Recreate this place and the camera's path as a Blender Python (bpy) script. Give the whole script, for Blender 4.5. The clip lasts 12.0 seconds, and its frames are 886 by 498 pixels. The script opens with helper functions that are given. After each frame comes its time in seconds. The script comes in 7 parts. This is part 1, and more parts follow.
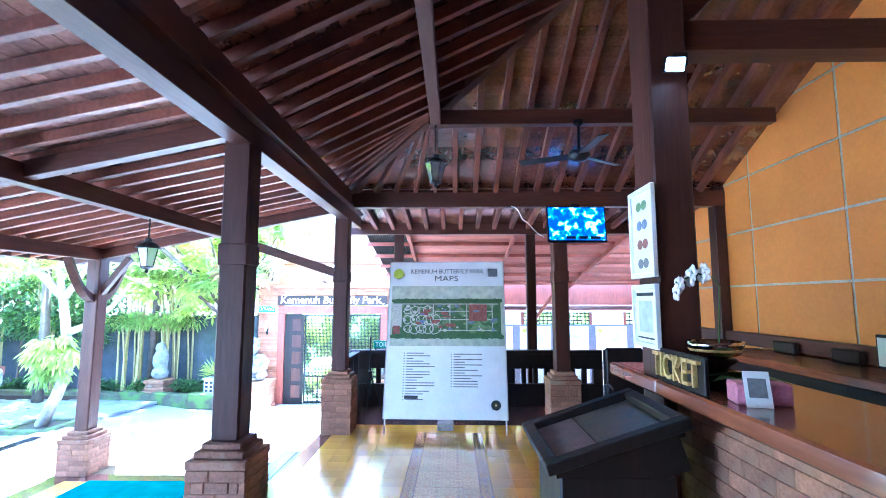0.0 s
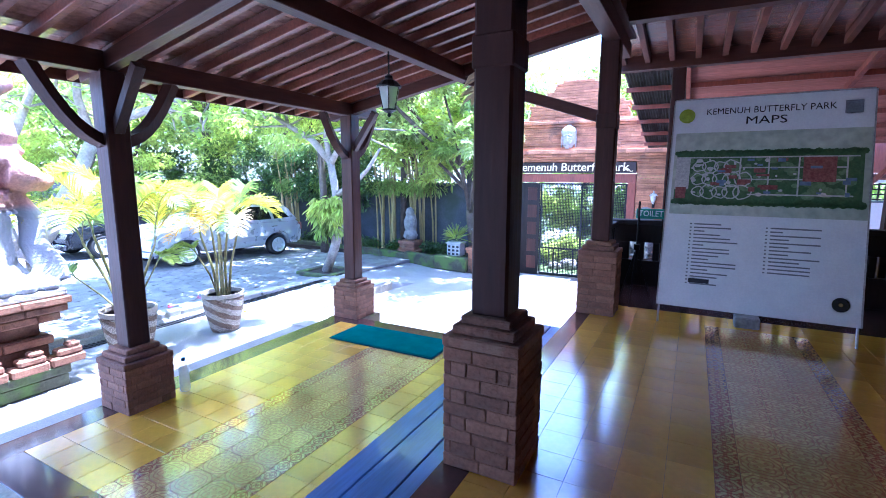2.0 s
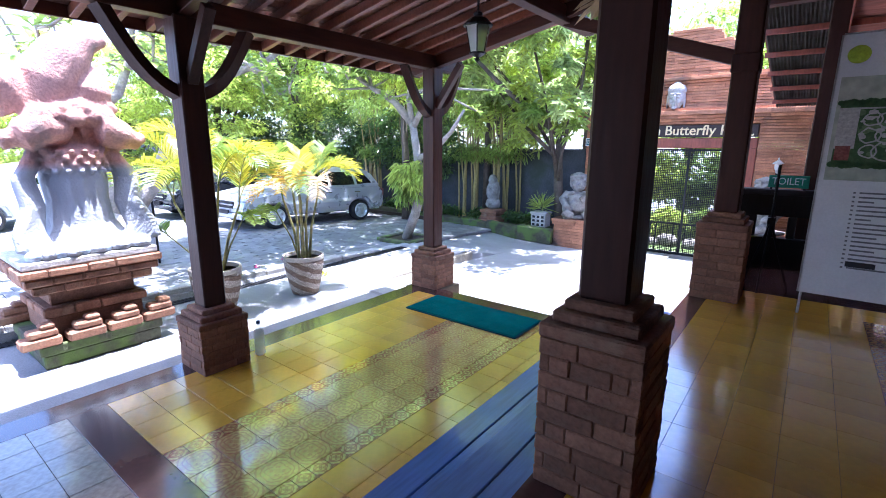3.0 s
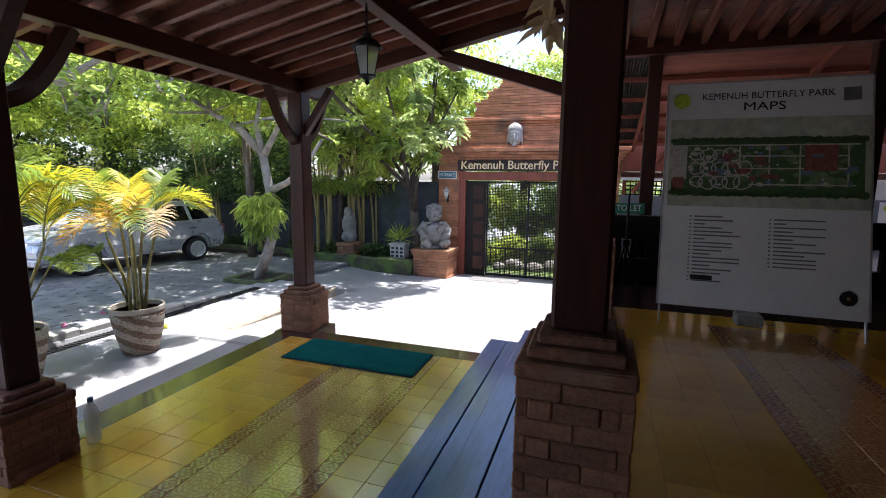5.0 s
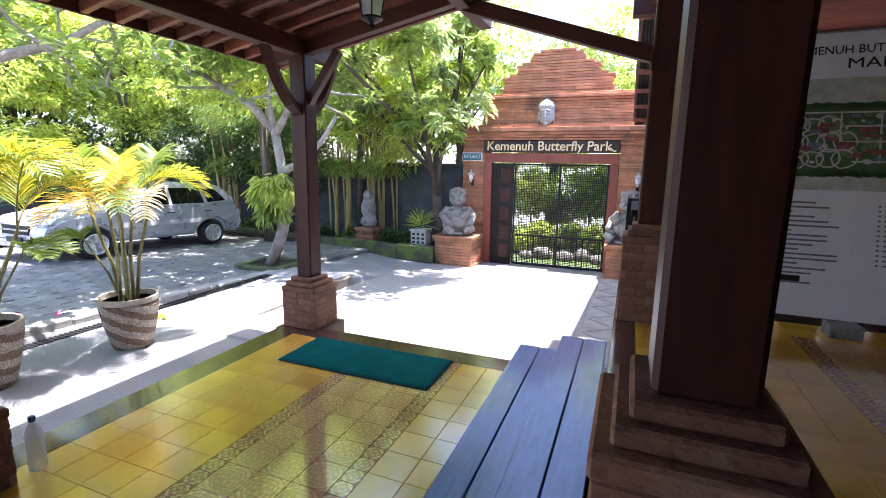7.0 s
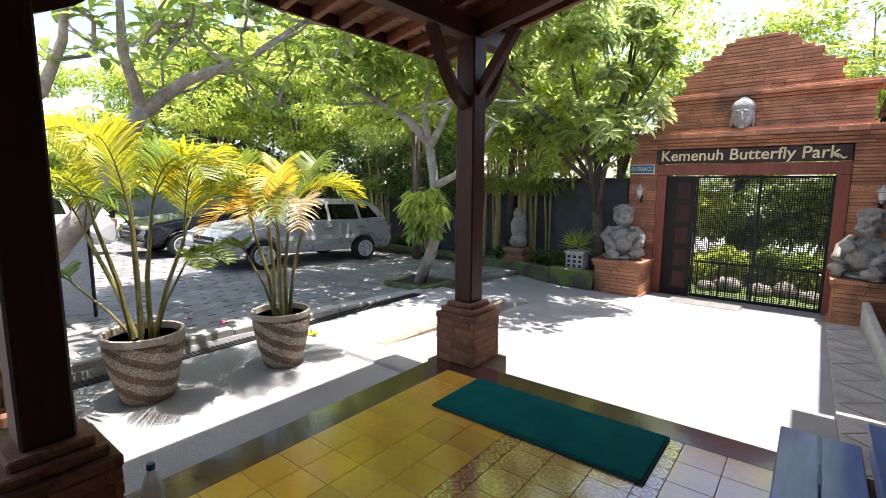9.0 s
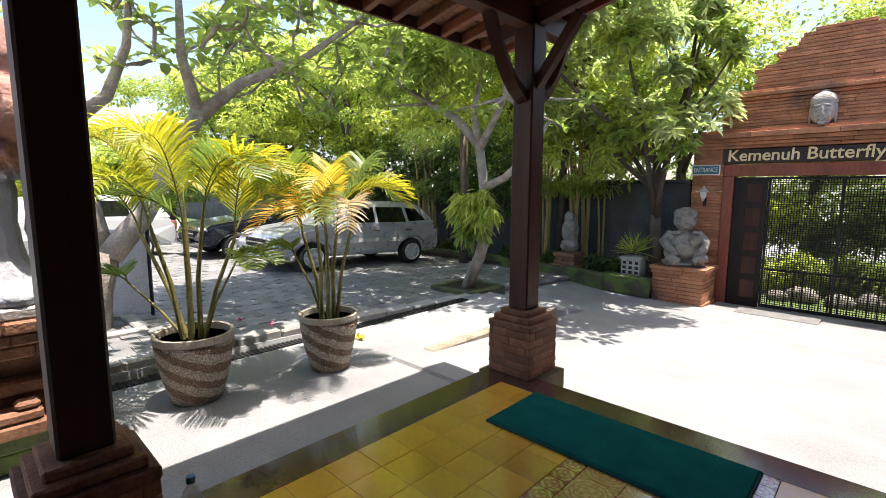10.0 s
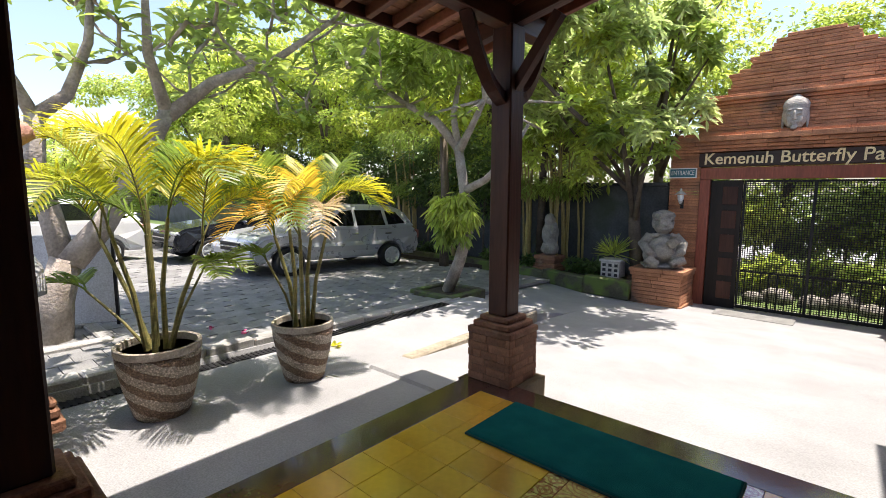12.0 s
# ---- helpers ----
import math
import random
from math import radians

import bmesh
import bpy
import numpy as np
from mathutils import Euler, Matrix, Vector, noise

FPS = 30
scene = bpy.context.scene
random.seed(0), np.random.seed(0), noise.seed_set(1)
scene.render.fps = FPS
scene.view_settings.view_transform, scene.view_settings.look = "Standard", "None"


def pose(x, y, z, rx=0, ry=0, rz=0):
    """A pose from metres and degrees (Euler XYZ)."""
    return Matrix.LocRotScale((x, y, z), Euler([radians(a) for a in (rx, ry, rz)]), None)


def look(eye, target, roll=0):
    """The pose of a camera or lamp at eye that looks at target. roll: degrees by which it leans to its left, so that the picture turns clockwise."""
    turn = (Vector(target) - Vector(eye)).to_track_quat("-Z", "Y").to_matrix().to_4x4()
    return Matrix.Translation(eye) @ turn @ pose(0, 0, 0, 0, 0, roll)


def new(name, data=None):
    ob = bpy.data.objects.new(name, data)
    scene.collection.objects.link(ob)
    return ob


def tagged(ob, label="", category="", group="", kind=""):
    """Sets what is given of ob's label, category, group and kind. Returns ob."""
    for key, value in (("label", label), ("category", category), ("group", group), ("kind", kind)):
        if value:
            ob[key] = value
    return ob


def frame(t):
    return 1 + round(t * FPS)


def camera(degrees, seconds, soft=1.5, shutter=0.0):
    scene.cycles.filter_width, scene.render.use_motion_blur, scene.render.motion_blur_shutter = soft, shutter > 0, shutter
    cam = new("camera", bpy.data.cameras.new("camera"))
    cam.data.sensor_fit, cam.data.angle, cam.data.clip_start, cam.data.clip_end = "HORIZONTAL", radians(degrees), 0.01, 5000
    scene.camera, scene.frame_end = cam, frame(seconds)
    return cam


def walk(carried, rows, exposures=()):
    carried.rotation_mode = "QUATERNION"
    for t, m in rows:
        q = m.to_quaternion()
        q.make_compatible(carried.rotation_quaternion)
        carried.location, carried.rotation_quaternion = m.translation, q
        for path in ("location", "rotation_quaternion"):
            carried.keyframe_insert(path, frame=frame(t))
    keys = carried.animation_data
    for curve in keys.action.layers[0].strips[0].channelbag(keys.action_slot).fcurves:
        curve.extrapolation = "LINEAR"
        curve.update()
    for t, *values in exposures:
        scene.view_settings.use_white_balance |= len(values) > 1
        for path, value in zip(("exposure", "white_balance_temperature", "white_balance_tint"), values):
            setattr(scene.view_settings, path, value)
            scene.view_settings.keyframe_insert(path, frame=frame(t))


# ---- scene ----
cam = camera(86.5, 12.0, soft=0.65)
PATH = [
    (0, (0.508, 0.631, 1.617), (0.463, 2.619, 1.831), 0.0),
    (0.5, (0.321, 0.893, 1.562), (-0.016, 2.863, 1.643), 0.0),
    (1, (0.212, 1.162, 1.496), (-0.343, 3.082, 1.429), 0.0),
    (1.5, (0.041, 1.426, 1.419), (-0.684, 3.28, 1.229), 0.0),
    (2, (-0.126, 1.677, 1.383), (-1.048, 3.425, 1.075), 0.2),
    (2.5, (-0.238, 1.942, 1.343), (-1.356, 3.544, 0.913), 0.2),
    (2.7, (-0.301, 2.005, 1.315), (-1.498, 3.547, 0.882), 0.25),
    (4.3, (-0.792, 2.089, 1.218), (-1.723, 3.813, 0.819), 0.9),
    (4.5, (-0.835, 2.072, 1.213), (-1.671, 3.849, 0.838), 0.9),
    (5, (-0.868, 2.075, 1.235), (-1.499, 3.951, 0.942), 0.7),
    (5.5, (-0.85, 2.167, 1.245), (-1.357, 4.084, 0.989), 0.6),
    (6, (-0.884, 2.323, 1.237), (-1.372, 4.241, 0.948), 0.8),
    (6.5, (-0.954, 2.52, 1.205), (-1.558, 4.399, 0.883), 0.9),
    (7, (-1.075, 2.717, 1.164), (-1.797, 4.548, 0.808), 0.95),
    (7.5, (-1.295, 2.875, 1.134), (-2.153, 4.633, 0.721), 0.9),
    (7.7, (-1.372, 2.93, 1.122), (-2.303, 4.653, 0.716), 0.85),
    (9.3, (-1.855, 3.405, 0.985), (-3.125, 4.929, 0.732), 0.3),
    (9.5, (-1.898, 3.431, 0.977), (-3.196, 4.932, 0.727), 0.25),
    (10, (-1.965, 3.465, 0.965), (-3.338, 4.897, 0.71), 0.25),
    (10.5, (-2.012, 3.455, 0.955), (-3.445, 4.83, 0.719), 0.2),
    (11, (-2.005, 3.460, 0.955), (-3.439, 4.835, 0.729), 0.15),
    (11.5, (-2.000, 3.497, 0.952), (-3.382, 4.926, 0.734), 0.15),
    (12, (-2.018, 3.564, 0.975), (-3.334, 5.05, 0.73), 0.25),
]
EXPOSURES = [(0.0, 5.4, 4250, 8), (0.5, 4.6, 4050, 15), (1.0, 3.98, 4050, 21), (1.5, 3.56, 4200, 24), (2.0, 3.44, 4450, 24), (2.5, 3.2, 4750, 24), (4.3, 1.68, 5900, 18), (5.5, 1.7, 6000, 20), (6.0, 2.0, 5950, 21), (7.0, 2.5, 5850, 23), (7.7, 2.38, 5950, 23), (9.5, 1.47, 6650, 16), (12.0, 1.33, 6700, 16)]
walk(cam, [(t, look(eye, target, roll)) for t, eye, target, roll in PATH], EXPOSURES)

# ---- light and exposure ----
world = bpy.data.worlds.new("world")
scene.world = world
world.use_nodes = True
wn = world.node_tree
sky = wn.nodes.new("ShaderNodeTexSky")
sky.sky_type = "NISHITA"
sky.sun_disc = False
SUN_EL, SUN_AZ = 81.0, 50.0          # degrees; the azimuth counts from +y towards +x
sky.sun_elevation, sky.sun_rotation = radians(SUN_EL), radians(SUN_AZ)
sky.air_density, sky.dust_density = 1.0, 2.0
wn.links.new(sky.outputs[0], wn.nodes["Background"].inputs[0])
wn.nodes["Background"].inputs[1].default_value = 0.135
sun = new("sun", bpy.data.lights.new("sun", "SUN"))
sun.data.energy, sun.data.angle, sun.data.color = 4.25, radians(0.5), (1.0, 0.95, 0.86)
ce, se = math.cos(radians(SUN_EL)), math.sin(radians(SUN_EL))
sun.matrix_world = look((0, 0, 30), (-30 * ce * math.sin(radians(SUN_AZ)), -30 * ce * math.cos(radians(SUN_AZ)), 30 - 30 * se))


# ---- materials ----
def material(name, a, b=None, rough=0.6, metal=0.0, scale=6.0, fine=60.0, bump=0.15, stretch=(1, 1, 1), spec=0.5, island=0.0, rnd=0.0, coat=0.0, stain=None, stain_scale=1.2, stain_at=0.55, amp=0.2, coat_rough=0.08):
    m = bpy.data.materials.new(name)
    m.use_nodes = True
    nt = m.node_tree
    bs = nt.nodes["Principled BSDF"]
    b = b or tuple(c * 0.75 for c in a)
    tc = nt.nodes.new("ShaderNodeTexCoord")
    mp = nt.nodes.new("ShaderNodeMapping")
    mp.inputs["Scale"].default_value = stretch
    nt.links.new(tc.outputs["Object"], mp.inputs[0])
    n1 = nt.nodes.new("ShaderNodeTexNoise")
    n1.inputs["Scale"].default_value, n1.inputs["Detail"].default_value = scale, 5
    n2 = nt.nodes.new("ShaderNodeTexNoise")
    n2.inputs["Scale"].default_value, n2.inputs["Detail"].default_value = fine, 4
    for n in (n1, n2):
        nt.links.new(mp.outputs[0], n.inputs["Vector"])
    r1 = nt.nodes.new("ShaderNodeMapRange")
    r1.inputs[1].default_value, r1.inputs[2].default_value = 0.32, 0.68
    nt.links.new(n1.outputs[0], r1.inputs[0])
    mx = nt.nodes.new("ShaderNodeMix")
    mx.data_type = "RGBA"
    mx.inputs[6].default_value, mx.inputs[7].default_value = (*a, 1), (*b, 1)
    nt.links.new(r1.outputs[0], mx.inputs[0])
    col = mx.outputs[2]
    hs = nt.nodes.new("ShaderNodeHueSaturation")
    r2 = nt.nodes.new("ShaderNodeMapRange")
    r2.inputs[1].default_value, r2.inputs[2].default_value, r2.inputs[3].default_value, r2.inputs[4].default_value = 0.3, 0.7, 1 - amp, 1 + amp
    nt.links.new(n2.outputs[0], r2.inputs[0])
    val = r2.outputs[0]
    if island or rnd:
        src = nt.nodes.new("ShaderNodeNewGeometry").outputs["Random Per Island"] if island else nt.nodes.new("ShaderNodeObjectInfo").outputs["Random"]
        k = island or rnd
        r3 = nt.nodes.new("ShaderNodeMapRange")
        r3.inputs[3].default_value, r3.inputs[4].default_value = 1 - k, 1 + k
        nt.links.new(src, r3.inputs[0])
        mu = nt.nodes.new("ShaderNodeMath")
        mu.operation = "MULTIPLY"
        nt.links.new(val, mu.inputs[0])
        nt.links.new(r3.outputs[0], mu.inputs[1])
        val = mu.outputs[0]
    nt.links.new(val, hs.inputs["Value"])
    nt.links.new(col, hs.inputs["Color"])
    col = hs.outputs[0]
    if stain:
        n3 = nt.nodes.new("ShaderNodeTexNoise")
        n3.inputs["Scale"].default_value, n3.inputs["Detail"].default_value = stain_scale, 8
        nt.links.new(tc.outputs["Object"], n3.inputs["Vector"])
        r4 = nt.nodes.new("ShaderNodeMapRange")
        r4.inputs[1].default_value, r4.inputs[2].default_value = stain_at, stain_at + 0.14
        nt.links.new(n3.outputs[0], r4.inputs[0])
        m2 = nt.nodes.new("ShaderNodeMix")
        m2.data_type = "RGBA"
        nt.links.new(r4.outputs[0], m2.inputs[0])
        nt.links.new(col, m2.inputs[6])
        m2.inputs[7].default_value = (*stain, 1)
        col = m2.outputs[2]
    nt.links.new(col, bs.inputs["Base Color"])
    bs.inputs["Metallic"].default_value = metal
    bs.inputs["Specular IOR Level"].default_value = spec
    bs.inputs["Coat Weight"].default_value = coat
    bs.inputs["Coat Roughness"].default_value = coat_rough
    bs.inputs["Coat IOR"].default_value = 1.5 + 0.6 * (coat >= 1.0)
    rr = nt.nodes.new("ShaderNodeMapRange")
    rr.inputs[3].default_value, rr.inputs[4].default_value = rough * 0.8, min(1, rough * 1.25)
    nt.links.new(n1.outputs[0], rr.inputs[0])
    nt.links.new(rr.outputs[0], bs.inputs["Roughness"])
    if bump:
        bp = nt.nodes.new("ShaderNodeBump")
        bp.inputs["Strength"].default_value, bp.inputs["Distance"].default_value = bump, 0.02
        nt.links.new(n2.outputs[0], bp.inputs["Height"])
        nt.links.new(bp.outputs[0], bs.inputs["Normal"])
    return m


def emitter(name, col, strength):
    m = bpy.data.materials.new(name)
    m.use_nodes = True
    bs = m.node_tree.nodes["Principled BSDF"]
    bs.inputs["Base Color"].default_value = (*col, 1)
    bs.inputs["Emission Color"].default_value = (*col, 1)
    bs.inputs["Emission Strength"].default_value = strength
    return m


def glass(name, tint=(0.9, 0.95, 0.95), rough=0.02):
    m = bpy.data.materials.new(name)
    m.use_nodes = True
    bs = m.node_tree.nodes["Principled BSDF"]
    bs.inputs["Base Color"].default_value = (*tint, 1)
    bs.inputs["Transmission Weight"].default_value = 1.0
    bs.inputs["Roughness"].default_value = rough
    bs.inputs["IOR"].default_value = 1.3
    return m


def leafy(name, a, b, trans=0.35, rough=0.34):
    m = material(name, a, b, rough=rough, scale=1.1, fine=9, bump=0.0, island=0.35)
    nt = m.node_tree
    bs = nt.nodes["Principled BSDF"]
    out = nt.nodes["Material Output"]
    tr = nt.nodes.new("ShaderNodeBsdfTranslucent")
    link = bs.inputs["Base Color"].links[0].from_socket
    br = nt.nodes.new("ShaderNodeHueSaturation")
    br.inputs["Value"].default_value, br.inputs["Saturation"].default_value = 1.7, 1.0
    nt.links.new(link, br.inputs["Color"])
    nt.links.new(br.outputs[0], tr.inputs[0])
    ms = nt.nodes.new("ShaderNodeMixShader")
    ms.inputs[0].default_value = trans
    nt.links.new(bs.outputs[0], ms.inputs[1])
    nt.links.new(tr.outputs[0], ms.inputs[2])
    nt.links.new(ms.outputs[0], out.inputs[0])
    return m


WOOD = material("dark_red_wood", (0.068, 0.024, 0.014), (0.036, 0.013, 0.009), spec=0.3, rough=0.45, scale=3, fine=40, stretch=(1, 1, 0.12), bump=0.12, rnd=0.2)
WOODX = material("dark_red_beam_x", (0.105, 0.035, 0.02), (0.052, 0.018, 0.011), spec=0.35, rough=0.42, scale=3, fine=40, stretch=(0.12, 1, 1), bump=0.12, rnd=0.15)
WOODY = material("dark_red_beam_y", (0.105, 0.035, 0.02), (0.052, 0.018, 0.011), spec=0.35, rough=0.42, scale=3, fine=40, stretch=(1, 0.12, 1), bump=0.12, rnd=0.15)
RAFTER = material("rafter_wood", (0.19, 0.058, 0.03), (0.1, 0.032, 0.018), spec=0.3, rough=0.5, scale=3, fine=40, bump=0.12, rnd=0.25)
BOARD = material("ceiling_boards", (0.23, 0.083, 0.047), (0.145, 0.052, 0.03), rough=0.25, coat=1.0, coat_rough=0.18, scale=3, fine=30, bump=0.05, island=0.22)
# lighter copies of the roof wood; glare from the yard is in their colour
EAVESRAFTER = material("lit_eaves_rafter_wood", (0.25, 0.085, 0.05), (0.14, 0.05, 0.03), spec=0.4, rough=0.4, scale=3, fine=40, bump=0.08, rnd=0.22)
EAVESBOARD = material("lit_varnished_eaves_boards", (0.50, 0.27, 0.19), (0.36, 0.18, 0.12), rough=0.12, coat=1.0, coat_rough=0.05, scale=3, fine=30, bump=0.02, island=0.22)
BLACKWOOD = material("black_wood", (0.018, 0.011, 0.009), (0.009, 0.007, 0.006), spec=0.3, rough=0.5, scale=4, fine=40, stretch=(1, 1, 0.15), bump=0.1)
COUNTER = material("counter_wood", (0.26, 0.085, 0.03), (0.15, 0.045, 0.018), rough=0.25, scale=3, fine=35, stretch=(1, 0.12, 1), coat=0.4, bump=0.06)
# blue sky reflection on the dark planks is put into the base colour
STEPWOOD = material("sky_tinted_step_boards", (0.10, 0.19, 0.47), (0.08, 0.155, 0.38), rough=0.34, scale=3, fine=40, stretch=(1, 0.1, 1), bump=0.04, rnd=0.1, coat=0.55, coat_rough=0.1)
YTILE = material("yellow_cement_tile", (0.82, 0.44, 0.035), (0.72, 0.36, 0.028), rough=0.13, scale=2.2, fine=25, bump=0.02, rnd=0.12, coat=1.0, coat_rough=0.17, amp=0.06, stain=(0.70, 0.44, 0.10), stain_scale=1.6, stain_at=0.6)
GROUT = material("dark_grout", (0.13, 0.085, 0.03), (0.085, 0.055, 0.025), rough=0.7)
BROWNTILE = material("brown_tile", (0.10, 0.043, 0.035), (0.065, 0.03, 0.026), rough=0.16, scale=3, fine=30, bump=0.03, rnd=0.15, coat=0.7, amp=0.1)
GREYTILE = material("grey_white_tile", (0.5, 0.46, 0.36), (0.4, 0.36, 0.26), rough=0.14, scale=3, fine=30, bump=0.02, rnd=0.12, coat=0.5)
BRICK = material("terracotta_brick", (0.34, 0.162, 0.088), (0.21, 0.098, 0.055), rough=0.8, scale=5, fine=50, bump=0.45, rnd=0.26, stain=(0.30, 0.20, 0.125), stain_scale=4, stain_at=0.57)
GATEBRICK = material("weathered_gate_brick", (0.50, 0.225, 0.115), (0.34, 0.145, 0.075), rough=0.85, scale=4, fine=45, bump=0.6, rnd=0.22, stain=(0.13, 0.085, 0.065), stain_scale=1.3, stain_at=0.56)
MORTAR = material("brick_core", (0.25, 0.125, 0.072), (0.17, 0.085, 0.052), rough=0.9, bump=0.4)
CONCRETE = material("sunlit_concrete", (0.285, 0.288, 0.290), (0.225, 0.227, 0.229), rough=0.85, scale=1.6, fine=85, bump=0.35, amp=0.2, stain=(0.225, 0.225, 0.225), stain_scale=0.7, stain_at=0.6)
PAVER = material("grey_pavers", (0.21, 0.21, 0.205), (0.155, 0.155, 0.152), rough=0.85, scale=4, fine=60, bump=0.35, island=0.2)
KERB = material("kerb_concrete", (0.36, 0.35, 0.33), (0.25, 0.245, 0.23), rough=0.85, scale=4, fine=60, bump=0.35, rnd=0.2)
MOSS = material("mossy_stone", (0.09, 0.095, 0.05), (0.06, 0.05, 0.035), rough=0.9, scale=4, fine=30, bump=0.5, stain=(0.1, 0.15, 0.03), stain_scale=3, stain_at=0.45)
STONE = material("grey_carved_stone", (0.30, 0.28, 0.25), (0.2, 0.185, 0.165), rough=0.85, scale=7, fine=45, bump=0.5, stain=(0.1, 0.095, 0.08), stain_scale=5, stain_at=0.57)
PALESTONE = material("pale_stone", (0.55, 0.53, 0.49), (0.42, 0.4, 0.37), rough=0.85, scale=7, fine=45, bump=0.4)
DARKWALL = material("dark_plastered_wall", (0.075, 0.08, 0.085), (0.045, 0.05, 0.052), rough=0.9, scale=1.5, fine=25, bump=0.4, stain=(0.035, 0.045, 0.03), stain_scale=1.0)
BLACKMETAL = material("black_metal", (0.02, 0.02, 0.022), rough=0.45, metal=0.6, bump=0.03)
WHITE = material("white_panel", (0.78, 0.78, 0.76), (0.72, 0.72, 0.71), rough=0.45, bump=0.02, amp=0.04)
CHROME = material("chrome", (0.7, 0.7, 0.7), rough=0.12, metal=1.0, bump=0.0)
INK = material("black_print", (0.015, 0.015, 0.017), rough=0.5, bump=0.0)
GREYINK = material("grey_print", (0.2, 0.2, 0.2), rough=0.5, bump=0.0)
ORANGE = material("orange_wall_panel", (0.72, 0.27, 0.035), (0.64, 0.23, 0.03), rough=0.5, scale=1.2, fine=30, bump=0.04, rnd=0.05, amp=0.05)
SILVER = material("silver_joint", (0.6, 0.58, 0.55), rough=0.35, metal=0.5, bump=0.0)
CARPAINT = material("silver_car_paint", (0.55, 0.56, 0.58), (0.52, 0.53, 0.55), rough=0.28, amp=0.03, metal=0.4, bump=0.0, coat=0.8)
DARKPAINT = material("dark_car_paint", (0.03, 0.033, 0.04), rough=0.2, metal=0.4, bump=0.0, coat=0.8)
CARGLASS = material("dark_car_glass", (0.015, 0.018, 0.02), rough=0.05, spec=0.8, bump=0.0)
RUBBER = material("tyre_rubber", (0.02, 0.02, 0.02), rough=0.8, bump=0.1)
TURQ = material("turquoise_mat", (0.0, 0.135, 0.125), (0.0, 0.105, 0.1), rough=0.9, scale=8, fine=180, bump=0.6, spec=0.1)
BARK = material("grey_bark", (0.40, 0.35, 0.30), (0.24, 0.2, 0.165), rough=0.9, scale=6, fine=35, bump=0.6)
DARKBARK = material("brown_bark", (0.13, 0.1, 0.075), (0.08, 0.06, 0.045), rough=0.9, scale=6, fine=35, bump=0.6)
CANE = material("yellow_bamboo", (0.36, 0.27, 0.09), (0.25, 0.2, 0.07), rough=0.45, scale=5, fine=30, bump=0.08, rnd=0.3)
PALMCANE = material("palm_cane", (0.24, 0.2, 0.07), (0.15, 0.15, 0.05), rough=0.5, scale=8, fine=30, stretch=(1, 1, 3), bump=0.15)
LEAF_DARK = leafy("dark_leaves", (0.10, 0.16, 0.045), (0.06, 0.11, 0.03), 0.42)
LEAF_MID = leafy("mid_leaves", (0.31, 0.385, 0.085), (0.205, 0.285, 0.062), 0.5)
LEAF_LIGHT = leafy("light_leaves", (0.48, 0.52, 0.11), (0.33, 0.40, 0.08), 0.5)
LEAF_YELLOW = leafy("yellow_palm_leaves", (0.47, 0.40, 0.016), (0.31, 0.33, 0.02), 0.4, 0.45)
LEAF_AMBER = leafy("amber_palm_leaves", (0.58, 0.32, 0.04), (0.52, 0.40, 0.03), 0.4, 0.45)
LEAF_PALM = leafy("green_palm_leaves", (0.20, 0.27, 0.04), (0.085, 0.15, 0.025), 0.4, 0.42)
LEAF_GLOSSY = leafy("glossy_grey_green_leaves", (0.44, 0.49, 0.21), (0.26, 0.335, 0.13), 0.5)
LEAF_DRY = leafy("dry_palm_leaves", (0.52, 0.42, 0.27), (0.40, 0.29, 0.15), 0.3)
SOIL = material("soil", (0.05, 0.035, 0.025), rough=0.95, bump=0.5)
REDROOF = material("red_underside_boards", (0.38, 0.13, 0.085), (0.29, 0.10, 0.066), rough=0.6, scale=3, fine=30, stretch=(0.2, 1, 1), bump=0.1, island=0.12)
ZINC = material("weathered_zinc", (0.16, 0.14, 0.12), (0.09, 0.075, 0.065), rough=0.45, metal=0.5, scale=4, fine=20, bump=0.2)
REDFRAME = material("red_door_frame", (0.27, 0.068, 0.036), (0.20, 0.052, 0.03), rough=0.5, scale=4, fine=40, stretch=(1, 1, 0.15), bump=0.08)
GOLD = material("gold_letters", (0.6, 0.42, 0.15), (0.5, 0.34, 0.1), rough=0.45, metal=0.2, bump=0.05)
CREAM = material("cream_letters", (0.88, 0.73, 0.43), (0.78, 0.6, 0.32), rough=0.6, bump=0.05)
ROOFTILE = material("roof_tiles", (0.2, 0.08, 0.05), (0.12, 0.05, 0.035), rough=0.8, scale=5, fine=30, bump=0.4)


# ---- mesh tools ----
def part(name, bm, mat, parent=None, label="", smooth=False):
    me = bpy.data.meshes.new(name)
    bm.to_mesh(me)
    bm.free()
    me.materials.append(mat)
    if smooth:
        for p in me.polygons:
            p.use_smooth = True
    ob = new(name, me)
    if parent:
        ob.parent = parent
    if label:
        ob["label"] = label
    return ob


def piece(name, me, parent, m):
    ob = new(name, me)
    ob.parent = parent
    ob.matrix_local = m
    return ob


def thing(name, label, category, group="", kind="", at=(0, 0, 0)):
    ob = new(name)
    ob.location = at
    bpy.context.view_layer.update()
    return tagged(ob, label, category, group, kind)


def under(name, bm, mat, parent, label="", smooth=False):
    """A part given in world coordinates, under a thing that stands somewhere."""
    ob = part(name, bm, mat, parent, label, smooth)
    ob.matrix_parent_inverse = Matrix.Translation(-Vector(parent.location)) if parent.parent is None else Matrix()
    return ob


